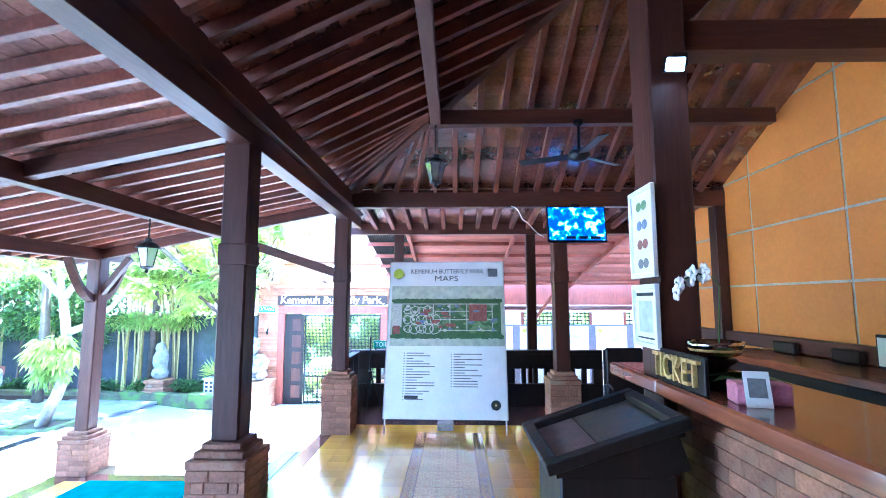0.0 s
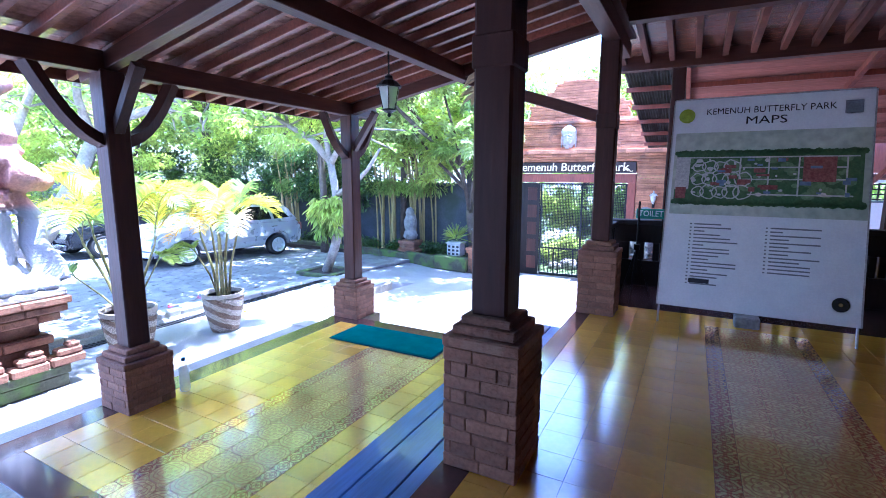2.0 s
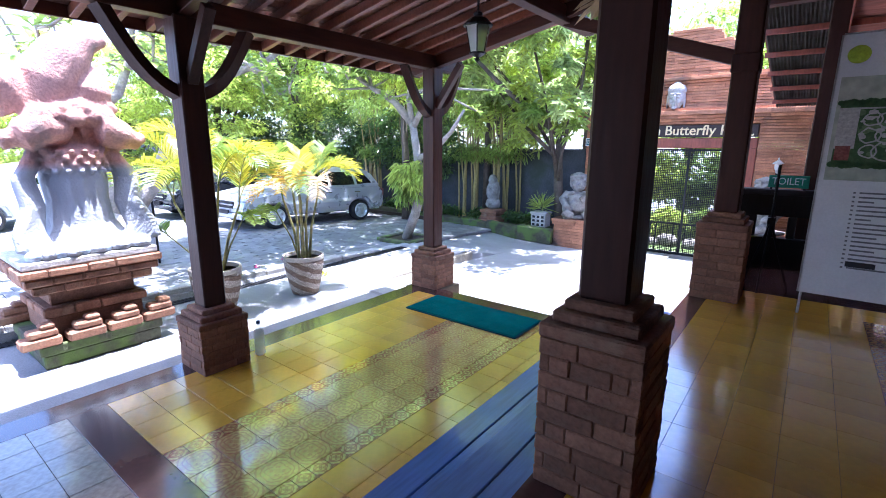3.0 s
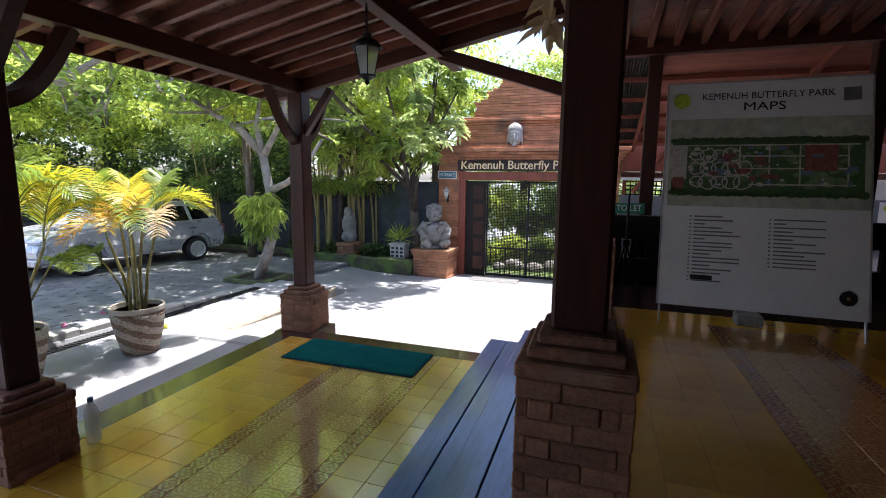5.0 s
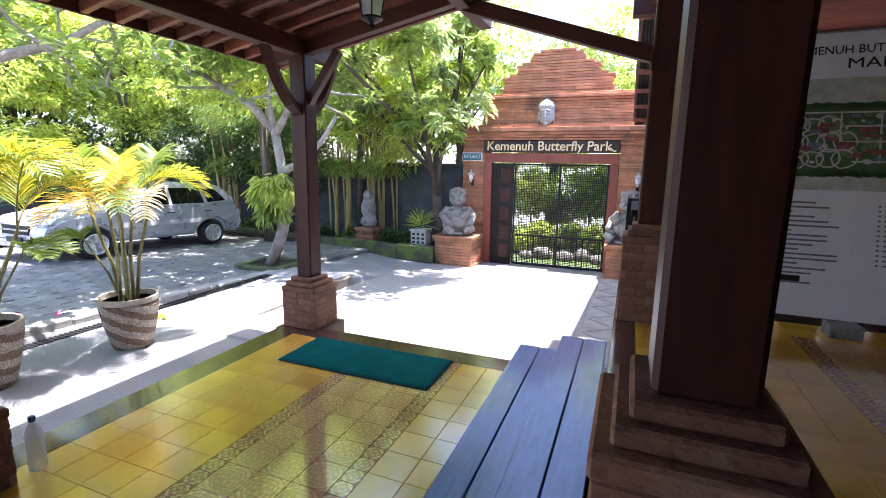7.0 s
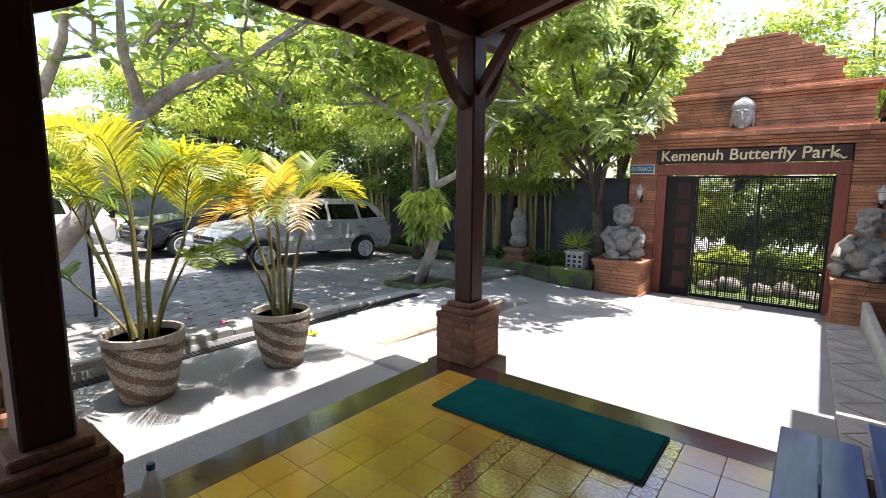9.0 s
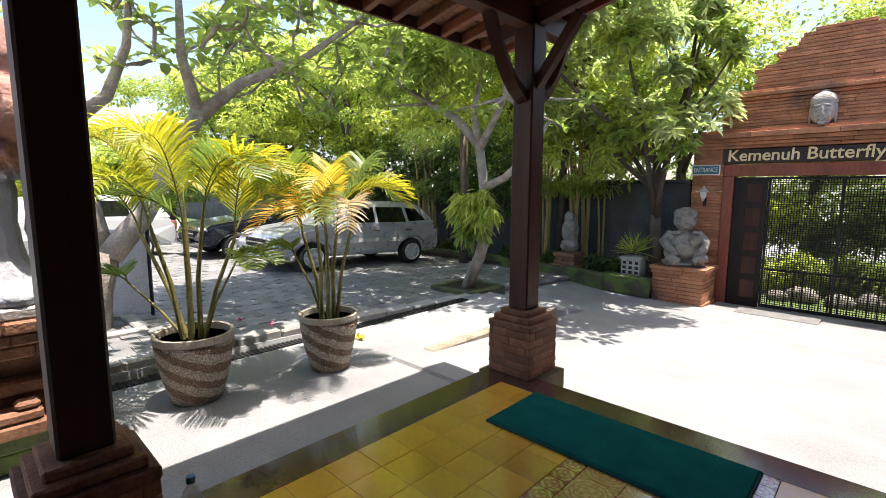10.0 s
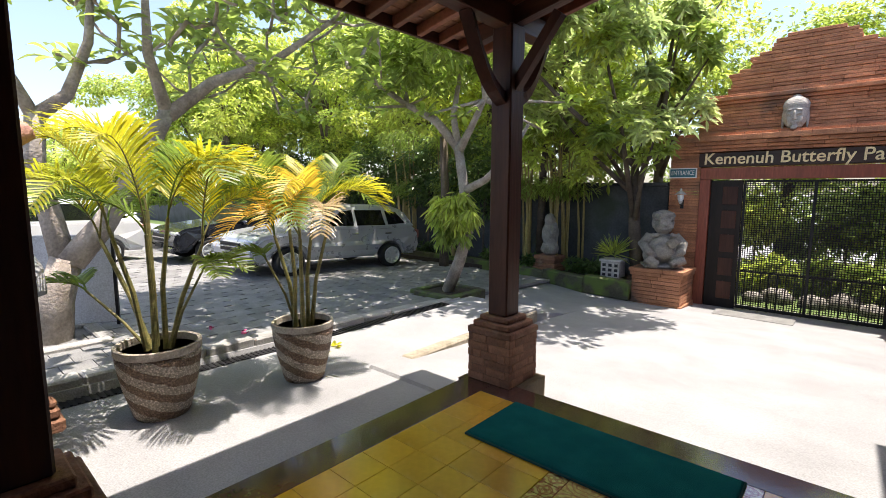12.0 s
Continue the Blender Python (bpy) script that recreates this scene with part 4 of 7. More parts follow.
under("casing", boxes((3.4, 3.44, 3.62, 3.98, 1.15, 1.38), bevel=0.006), BLACKMETAL, screen_box)
under("screen", boxes((3.395, 3.4, 3.64, 3.96, 1.17, 1.36)), WHITE, screen_box)
under("foot", boxes((3.4, 3.5, 3.74, 3.86, 1.09, 1.15)), BLACKMETAL, screen_box)
sign = thing("ticket_sign", "black sign with raised golden letters on the counter edge", "sign", at=(1.69, 3.19, 1.165))
under("board", boxes((1.685, 1.707, 2.92, 3.47, 1.165, 1.345), bevel=0.004), BLACKWOOD, sign)
letters("TICKET", 0.19, 0.012, GOLD, sign, pose(1.674, 3.20, 1.25, 90, 0, -90), width=0.50)
bowl = thing("orchid_bowl", "silver bowl on a dark stand with white orchids", "flower pot", at=(1.89, 3.20, 1.165))
BT = Matrix.Translation((1.89, 3.20, 1.165))
under("stand", lathe(bmesh.new(), ((0.09, 0.0), (0.1, 0.02), (0.05, 0.06), (0.06, 0.1), (0.1, 0.13), (0.1, 0.145)), 20, BT), BLACKWOOD, bowl, smooth=True)
under("bowl", lathe(bmesh.new(), ((0.06, 0.146), (0.11, 0.165), (0.135, 0.21), (0.14, 0.235), (0.13, 0.235), (0.1, 0.19), (0.0, 0.18)), 24, BT), CHROME, bowl, smooth=True)
under("band", lathe(bmesh.new(), ((0.121, 0.182), (0.129, 0.195), (0.127, 0.196)), 24, BT), GOLD, bowl, smooth=True)
st = bmesh.new()
stem = [(1.91 + 0.02 * t, 3.20 - 0.02 * t, 1.35 + 0.42 * t) for t in (0, 0.4, 0.8)] + [(1.91, 3.22, 1.74), (1.84, 3.24, 1.76), (1.74, 3.28, 1.71)]
tube(st, stem, [0.005] * 6, 6)
under("stem", st, LEAF_DARK, bowl)
for i in range(9):
    t = i / 8
    c = Vector((1.89 - 0.16 * t, 3.22 + 0.06 * t, 1.755 - 0.10 * t * t + 0.02 * (i % 2)))
    bm = bmesh.new()
    for k in range(5):
        a = k * 2 * math.pi / 5 + i
        blob(bm, c + Vector((0.012 * (i % 3 - 1), 0.028 * math.cos(a), 0.028 * math.sin(a))), (0.008, 0.023, 0.023), 1)
    under("blossom", bm, WHITE, bowl, smooth=True)
lf = bmesh.new()
for k in range(9):
    a = k * 0.7
    d = Vector((math.cos(a), math.sin(a), 0))
    p0 = Vector((1.92, 3.02, 1.2))
    vs = [lf.verts.new(p0 + d * r + Vector((-d.y, d.x, 0)) * w + Vector((0, 0, h))) for r, w, h in ((0.02, 0.0, 0), (0.1, 0.035, 0.05), (0.2, 0.0, 0.03), (0.1, -0.035, 0.05))]
    lf.faces.new(vs)
under("leaves", lf, LEAF_DARK, bowl, "broad dark green leaves")
tissue = thing("tissue_box", "pink tissue box beside the ticket sign", "box", at=(1.95, 2.5, 1.165))
PINK = material("pink_box", (0.55, 0.2, 0.28), (0.45, 0.16, 0.23), rough=0.5, bump=0.02)
bm = box(bmesh.new(), -0.11, 0.11, -0.06, 0.06, 0, 0.09, 0.006)
bmesh.ops.transform(bm, matrix=pose(1.85, 2.79, 1.166, 0, 0, -12), verts=bm.verts)
under("body", bm, PINK, tissue)
card = thing("standing_card", "white printed card leaning against the tissue box", "card", at=(1.9, 2.42, 1.165))
for nm, sp, mt in (("sheet", (-0.05, 0.05, 0.0, 0.003, 0, 0.15), WHITE), ("print", (-0.035, 0.035, -0.001, 0.0, 0.04, 0.12), GREYINK)):
    bm = boxes(sp)
    bmesh.ops.transform(bm, matrix=pose(1.79, 2.69, 1.166, -14, 0, -14), verts=bm.verts)
    under(nm, bm, mt, card)

# ---- display stand in front of the counter ----
kiosk = thing("display_stand", "black wooden display stand with a sloping framed glass top", "display stand", at=(1.25, 3.21, 0))
under("body", boxes((1.0, 1.54, 2.93, 3.49, 0.0, 0.80), bevel=0.01), BLACKWOOD, kiosk)
under("plinth", boxes((0.96, 1.57, 2.89, 3.53, 0.0, 0.07), bevel=0.008), BLACKWOOD, kiosk)
KM = Matrix.Translation((1.255, 3.215, 0.95)) @ pose(0, 0, 0, 0, -18, 0)
for nm, sps, mt in (("wedge", ((-0.27, 0.30, -0.28, 0.28, -0.22, -0.02),), BLACKWOOD),
                    ("moulding", ((-0.31, 0.31, -0.335, 0.335, -0.05, -0.021),), BLACKWOOD),
                    ("rim", ((-0.345, 0.345, -0.37, -0.30, -0.02, 0.035), (-0.345, 0.345, 0.30, 0.37, -0.02, 0.035), (-0.345, -0.28, -0.30, 0.30, -0.02, 0.035), (0.28, 0.345, -0.30, 0.30, -0.02, 0.035)), BLACKWOOD),
                    ("sheet", ((-0.278, -0.06, -0.298, 0.298, -0.018, -0.008),), material("faded_sheet", (0.22, 0.12, 0.11), (0.12, 0.1, 0.1), rough=0.35, scale=8, bump=0.0)),
                    ("photo", ((-0.05, 0.278, -0.298, 0.298, -0.018, -0.008),), material("dark_photo", (0.05, 0.06, 0.05), (0.14, 0.1, 0.06), rough=0.35, scale=14, bump=0.0))):
    bm = boxes(*sps, bevel=0.006 if nm == "rim" else 0.0)
    bmesh.ops.transform(bm, matrix=KM, verts=bm.verts)
    under(nm, bm, mt, kiosk)

# ---- balustrade and the shed behind ----
rail = thing("balustrade", "dark wooden balustrade with small arched openings", "railing", at=(0.5, 8.1, 0))
for x0, x1 in ((-1.1, 4.05),):
    under("top_rail", boxes((x0, x1, 8.03, 8.19, 0.78, 0.84), bevel=0.008), BLACKWOOD, rail)
    under("base_rail", boxes((x0, x1, 8.06, 8.16, 0.0, 0.33), bevel=0.006), BLACKWOOD, rail)
    under("upper_panel", boxes((x0, x1, 8.07, 8.15, 0.56, 0.78)), BLACKWOOD, rail)
    k = 0
    x = x0
    while x < x1 - 0.05:
        w = 0.3 if k % 3 == 0 else 0.075
        under("baluster", boxes((x, min(x + w, x1), 8.07, 8.15, 0.331, 0.559), bevel=0.008), BLACKWOOD, rail)
        x += w + 0.10
        k += 1
rail2 = thing("side_rail", "dark wooden side balustrade beside the hall edge", "railing", at=(-1.0, 7.4, 0))
under("top_rail", boxes((-1.06, -0.94, 6.88, 8.02, 0.76, 0.82), bevel=0.008), BLACKWOOD, rail2)
for i in range(7):
    under("baluster", boxes((-1.03, -0.97, 6.92 + i * 0.165, 7.02 + i * 0.165, 0.33, 0.76), bevel=0.008), BLACKWOOD, rail2)
under("base_rail", boxes((-1.04, -0.96, 6.88, 8.02, 0.0, 0.33)), BLACKWOOD, rail2)
for x in (-0.38, 1.75, 3.9):
    p = thing("aisle_post", "dark red wooden aisle post at the balustrade", "post", "aisle posts", at=(x, 8.25, 0))
    under("shaft", boxes((x - 0.075, x + 0.075, 8.2, 8.33, 0.0, 2.68), bevel=0.008), WOOD, p)
tripod = thing("phone_tripod", "thin black tripod standing beside the map board", "tripod", at=(-0.62, 7.1, 0))
tb = bmesh.new()
tube(tb, [(-0.62, 7.1, 0.35), (-0.62, 7.1, 1.12)], [0.014, 0.012], 8)
under("column", tb, BLACKMETAL, tripod)
for a in (0.4, 2.5, 4.6):
    tb = bmesh.new()
    tube(tb, [(-0.62, 7.1, 0.62), (-0.62 + 0.2 * math.cos(a), 7.1 + 0.2 * math.sin(a), 0.006)], [0.012, 0.01], 6)
    under("leg", tb, BLACKMETAL, tripod)
under("head", boxes((-0.65, -0.59, 7.07, 7.13, 0.6, 0.66)), BLACKMETAL, tripod)
chair = thing("office_chair", "black chair with a tall backrest behind the counter end", "chair", at=(2.75, 5.6, 0))
under("backrest", boxes((2.55, 2.98, 5.78, 5.86, 0.62, 1.33), bevel=0.03), BLACKMETAL, chair)
under("seat", boxes((2.52, 3.0, 5.35, 5.85, 0.45, 0.55), bevel=0.03), BLACKMETAL, chair)
under("stem", boxes((2.72, 2.80, 5.56, 5.64, 0.06, 0.45)), BLACKMETAL, chair)
under("foot", boxes((2.5, 3.02, 5.57, 5.63, 0.0, 0.06), (2.73, 2.79, 5.35, 5.56, 0.0, 0.06), (2.73, 2.79, 5.64, 5.88, 0.0, 0.06)), BLACKMETAL, chair)
seat2 = thing("high_chair", "black high-backed chair with shiny metal side rails near the post", "chair", at=(2.4, 5.9, 0))
under("backrest", boxes((2.2, 2.62, 6.02, 6.07, 0.55, 1.08), bevel=0.02), BLACKWOOD, seat2)
under("seat", boxes((2.19, 2.63, 5.62, 6.06, 0.42, 0.48), bevel=0.02), BLACKMETAL, seat2)
for x in (2.18, 2.64):
    under("side_rail", boxes((x - 0.012, x + 0.012, 6.03, 6.06, 0.0, 1.06), bevel=0.005), CHROME, seat2, "shiny metal side rail")
    under("front_leg", boxes((x - 0.012, x + 0.012, 5.63, 5.66, 0.0, 0.42), bevel=0.005), CHROME, seat2)
    tb = bmesh.new()
    tube(tb, [(x, 6.03, 0.66), (x, 5.9, 0.70), (x, 5.72, 0.68), (x, 5.66, 0.6), (x, 5.645, 0.42)], [0.014] * 5, 7)
    under("armrest", tb, BLACKMETAL, seat2)

shed = thing("shed_roof", "long sloping shed roof with red boards and a strip of weathered metal sheets", "roof", kind="structure", at=(2, 11, 2))
S0, S1 = Vector((0, 8.55, 2.93)), Vector((0, 13.6, 2.02))
sloped_boards("red_boards", (-0.30, S0.y, S0.z), (7.6, 0, 0), (0, S1.y - S0.y, S1.z - S0.z), 44, 0.04, REDROOF, shed)
zb = bmesh.new()
cols = 40
row = []
for i in range(cols + 1):
    x = -1.12 + 0.82 * i / cols
    h = 0.012 * math.cos(i * math.pi)
    row.append((zb.verts.new((x, S0.y, S0.z + h)), zb.verts.new((x, S1.y, S1.z + h))))
for a, b in zip(row, row[1:]):
    zb.faces.new((a[0], b[0], b[1], a[1]))
bmesh.ops.solidify(zb, geom=zb.faces[:], thickness=0.004)
under("metal_sheets", zb, ZINC, shed, "weathered corrugated metal sheets")
tb = bmesh.new()
bar(tb, (3.1, S0.y, S0.z + 0.08), (3.1, S1.y, S1.z + 0.08), 8.5, 0.02, up=(0, 0, 1))
under("roof_cover", tb, ROOFTILE, shed)
for i in range(6):
    t = (i + 0.3) / 6
    p = S0.lerp(S1, t)
    timber("purlin", (-1.15, p.y, p.z - 0.05), (7.3, p.y, p.z - 0.05), 0.05, 0.07, REDFRAME, shed)
for x in (-0.30, 1.6, 3.6, 5.6):
    timber("shed_rafter", (x, S0.y, S0.z - 0.09), (x, S1.y, S1.z - 0.09), 0.06, 0.09, REDFRAME, shed)
for x in (-0.25, 2.6, 5.4):
    timber("shed_post", (x, 13.4, -1.3), (x, 13.4, 1.98), 0.12, 0.12, REDFRAME, shed)
    timber("strut", (x, 13.4, 1.0), (x + 0.7, 12.6, 2.1), 0.07, 0.07, REDFRAME, shed)
shed_wall = thing("wall_shed", "grey shed wall with a long opening under red boards", "wall", kind="structure", at=(3, 14, -1))
under("lower_wall", boxes((-0.5, 7.5, 14.0, 14.15, -1.4, 0.92), bevel=0.01), material("grey_blue_wall", (0.2, 0.215, 0.24), (0.14, 0.15, 0.17), rough=0.8, scale=2, fine=20, bump=0.2), shed_wall)
under("upper_boards", boxes((-0.5, 7.5, 14.0, 14.15, 1.27, 2.1), bevel=0.01), REDFRAME, shed_wall, "red painted boards")
for i in range(9):
    under("mullion", boxes((-0.45 + i * 0.95, -0.38 + i * 0.95, 14.02, 14.12, 0.921, 1.269)), REDFRAME, shed_wall)
for i in range(8):
    if i % 3 == 2:
        under("filled_bay", boxes((-0.379 + i * 0.95, 0.499 + i * 0.95, 14.03, 14.11, 0.921, 1.269)), WHITE, shed_wall, "white plastered bay")
        continue
    lv, lf_ = [], []
    for k in range(9):
        u = -0.379 + i * 0.95 + 0.11 * k
        thin_box(lv, lf_, u - 0.012, u + 0.012, 14.05, 14.09, 0.921, 1.269)
    for k in range(4):
        z = 0.94 + k * 0.1
        thin_box(lv, lf_, -0.379 + i * 0.95, 0.499 + i * 0.95, 14.04, 14.08, z - 0.015, z + 0.015)
    raw("vent_lattice", lv, lf_, BLACKWOOD, shed_wall, "dark pierced lattice")
under("cross_rail", boxes((-0.5, 7.5, 13.93, 13.99, 1.36, 1.46), bevel=0.006), WOODX, shed_wall)
under("white_rail", boxes((-0.5, 7.5, 13.94, 13.99, 1.27, 1.33)), WHITE, shed_wall)
tagged(part("shed_floor", boxes((-0.4, 7.5, 8.3, 14.0, -1.4, -0.02)), BROWNTILE), "dark floor of the shed behind the hall", "floor", kind="structure")
tagged(part("wall_shed_side", boxes((7.5, 7.65, 6.0, 14.2, -1.4, 3.0)), REDROOF), "plain red wall that closes the shed", "wall", kind="structure")
for i in range(5):
    x = 1.3 + i * 1.05
    b = thing("poster", "white printed poster hung in the shed", "poster", "posters in the shed", at=(x, 13.9, 0.3))
    under("sheet", boxes((x, x + 0.85, 13.965, 13.985, 0.24, 0.88), bevel=0.002), WHITE, b)
    under("picture", boxes((x + 0.3, x + 0.65, 13.958, 13.964, 0.4, 0.66)), PRINT["pale"], b)
    bm = bmesh.new()
    bmesh.ops.create_circle(bm, cap_ends=True, segments=14, radius=0.06, matrix=pose(x + 0.12, 13.960, 0.76, 90))
    under("logo", bm, PRINT["logo"], b)
toilet = thing("toilet_sign", "small green sign with white letters on the balustrade", "sign", at=(-0.57, 8.0, 0.9))
under("plate", boxes((-0.74, -0.40, 8.045, 8.06, 0.86, 0.985), bevel=0.003), material("sign_green", (0.02, 0.22, 0.13), (0.02, 0.18, 0.11), rough=0.4, bump=0.0), toilet)
text_mesh("letters", "TOILET", 0.1, 0.002, WHITE, toilet, pose(-0.57, 8.042, 0.923, 90), width=0.28)
for x in (-0.72, -0.44):
    under("hanger", boxes((x, x + 0.02, 8.05, 8.09, 0.80, 0.87)), BLACKMETAL, toilet)


# ---- gate furniture ----
GY = GATE_Y
frame_ob = thing("door_frame_gate", "red-brown wooden frame of the entrance gate", "door frame", kind="structure", at=(-2.9, GY, -1.3))
under("jamb", boxes((-4.455, -4.27, GY - 0.03, GY + 0.2, -1.4, 1.22), bevel=0.008), REDFRAME, frame_ob)
under("jamb", boxes((-1.55, -1.365, GY - 0.03, GY + 0.2, -1.4, 1.22), bevel=0.008), REDFRAME, frame_ob)
under("lintel", boxes((-4.455, -1.365, GY - 0.035, GY + 0.2, 1.222, 1.44), bevel=0.008), REDFRAME, frame_ob)
leafd = thing("gate_leaf", "half-open dark panelled wooden gate leaf", "gate door", at=(-4.25, GY, -1.3))
under("leaf", boxes((-4.26, -4.20, GY + 0.05, GY + 1.3, -1.28, 1.2), (-4.262, -3.72, GY + 0.02, GY + 0.05, -1.28, 1.2), bevel=0.006), BLACKWOOD, leafd)
for i in range(5):
    z = -1.1 + i * 0.46
    under("panel", boxes((-4.05, -3.80, GY + 0.008, GY + 0.02, z, z + 0.34), bevel=0.005), WOOD, leafd)
meshg = thing("mesh_gate", "black wire mesh sliding gate with a low bar fence behind", "gate", at=(-2.6, GY + 0.1, -1.3))
under("edge_frame", boxes((-3.72, -3.68, GY + 0.06, GY + 0.10, -1.26, 1.2), (-1.60, -1.552, GY + 0.06, GY + 0.10, -1.26, 1.2), (-3.68, -1.60, GY + 0.06, GY + 0.10, -1.26, -1.2), (-3.68, -1.60, GY + 0.06, GY + 0.10, 1.16, 1.2), (-2.66, -2.62, GY + 0.06, GY + 0.10, -1.2, 1.16)), BLACKMETAL, meshg)
wv, wf = [], []


for i in range(52):
    x = -3.66 + i * 0.04
    thin_box(wv, wf, x - 0.0055, x + 0.0055, GY + 0.075, GY + 0.085, -1.2, 1.16)
for i in range(59):
    z = -1.18 + i * 0.04
    thin_box(wv, wf, -3.68, -1.60, GY + 0.086, GY + 0.094, z - 0.0055, z + 0.0055)
wires = raw("wire_mesh", wv, wf, BLACKMETAL, meshg, "fine black square wire mesh")
wires["kind"] = "stuff"
for i in range(16):
    x = -3.6 + i * 0.13
    under("bar", boxes((x - 0.01, x + 0.01, GY + 0.14, GY + 0.16, -1.3, -0.55)), BLACKMETAL, meshg)
under("bar_rail", boxes((-3.68, -1.6, GY + 0.135, GY + 0.165, -0.56, -0.52)), BLACKMETAL, meshg)

board = thing("name_sign", "dark carved name board with cream raised letters over the gate", "sign", at=(-2.94, GY, 1.47))
under("plank", boxes((-4.50, -1.38, GY - 0.02, GY + 0.07, 1.462, 1.725), bevel=0.006), material("sign_plank", (0.055, 0.028, 0.02), (0.03, 0.018, 0.014), rough=0.6, scale=4, fine=30, stretch=(0.2, 1, 1), bump=0.2), board)
letters("Kemenuh Butterfly Park", 0.30, 0.014, CREAM, board, pose(-2.98, GY - 0.03, 1.60, 90), width=2.86, shear=0.04, thin=0.003)
tb = bmesh.new()
tube(tb, [(-1.62 + 0.17 * t, GY - 0.03, 1.53 + 0.035 * math.sin(t * 6)) for t in [i / 8 for i in range(9)]], [0.014] * 9, 6)
under("flourish", tb, CREAM, board)
ent = thing("entrance_sign", "small blue-green sign with white letters beside the gate", "sign", at=(-4.78, GY, 1.2))
under("plate", boxes((-5.03, -4.52, GY - 0.045, GY - 0.015, 1.25, 1.45), bevel=0.004), WHITE, ent)
under("field", boxes((-5.01, -4.54, GY - 0.049, GY - 0.045, 1.27, 1.43)), material("sign_blue", (0.03, 0.16, 0.2), (0.03, 0.13, 0.17), rough=0.4, bump=0.0), ent)
text_mesh("letters", "ENTRANCE", 0.13, 0.002, WHITE, ent, pose(-4.775, GY - 0.051, 1.35, 90), width=0.42)
for x in (-4.76, -0.95):
    l = thing("wall_lamp", "white hooded lantern lamp on the gate pillar", "lamp", "gate lamps", at=(x, GY - 0.1, 0.8))
    T = Matrix.Translation((x, GY - 0.14, 0.78)) @ Matrix.Scale(0.8, 4)
    under("hood", lathe(bmesh.new(), ((0.13, 0.18), (0.125, 0.19), (0.06, 0.25), (0.022, 0.28), (0.028, 0.30), (0.006, 0.34)), 16, T), PALESTONE, l, smooth=True)
    under("glass", lathe(bmesh.new(), ((0.045, 0.02), (0.07, 0.06), (0.078, 0.17)), 8, T), WHITE, l)
    under("base", lathe(bmesh.new(), ((0.02, -0.06), (0.05, 0.0), (0.05, 0.02)), 12, T), PALESTONE, l)
    under("arm", boxes((x - 0.012, x + 0.012, GY - 0.15, GY, 0.72, 0.745), (x - 0.03, x + 0.03, GY - 0.02, GY - 0.001, 0.64, 0.82)), BLACKMETAL, l)

def carve(ob, size):
    """Fuses the rounded masses of a statue into one carved skin."""
    md = ob.modifiers.new("fuse", "REMESH")
    md.mode, md.voxel_size, md.use_smooth_shade = "VOXEL", size, True
    return ob


head = bmesh.new()
HC = Vector((-3.0, GY - 0.08, 2.33))
blob(head, HC, (0.21, 0.165, 0.26), 4)
blob(head, HC + Vector((0, 0.04, 0.15)), (0.235, 0.195, 0.16), 5, 0.09, 13)
blob(head, HC + Vector((0, 0.05, 0.27)), (0.1, 0.09, 0.08), 4, 0.1, 9)
blob(head, HC + Vector((0, -0.165, -0.02)), (0.028, 0.04, 0.08), 2)
blob(head, HC + Vector((0, -0.175, -0.075)), (0.042, 0.03, 0.025), 2)
for s in (-1, 1):
    blob(head, HC + Vector((s * 0.08, -0.150, 0.0)), (0.055, 0.026, 0.018), 2)
    blob(head, HC + Vector((s * 0.075, -0.148, 0.07)), (0.075, 0.03, 0.014), 2, m=pose(0, 0, 0, 0, s * 8, 0))
    blob(head, HC + Vector((s * 0.215, 0.03, -0.07)), (0.028, 0.05, 0.17), 2)
    blob(head, HC + Vector((s * 0.09, -0.11, -0.09)), (0.06, 0.05, 0.07), 2)
blob(head, HC + Vector((0, -0.155, -0.135)), (0.06, 0.025, 0.016), 2)
blob(head, HC + Vector((0, -0.15, -0.165)), (0.05, 0.025, 0.016), 2)
blob(head, HC + Vector((0, -0.12, -0.22)), (0.07, 0.05, 0.04), 2)
box(head, HC.x - 0.08, HC.x + 0.08, HC.y - 0.04, HC.y + 0.1, 1.99, 2.15, 0.02)
HEADSTONE = material("grey_head_stone", (0.40, 0.38, 0.35), (0.3, 0.285, 0.26), rough=0.85, scale=9, fine=50, bump=0.4, stain=(0.14, 0.13, 0.12), stain_scale=6, stain_at=0.58)
bmesh.ops.transform(head, matrix=Matrix.Translation(HC + Vector((-0.02, 0.03, -0.01))) @ Matrix.Diagonal((0.82, 0.88, 1.02, 1)) @ Matrix.Translation(-HC), verts=[v for v in head.verts if v.co.z > HC.z - 0.35])
carve(tagged(part("stone_head", head, HEADSTONE, smooth=True), "pale grey stone head with curled hair set on the gate", "statue"), 0.009)


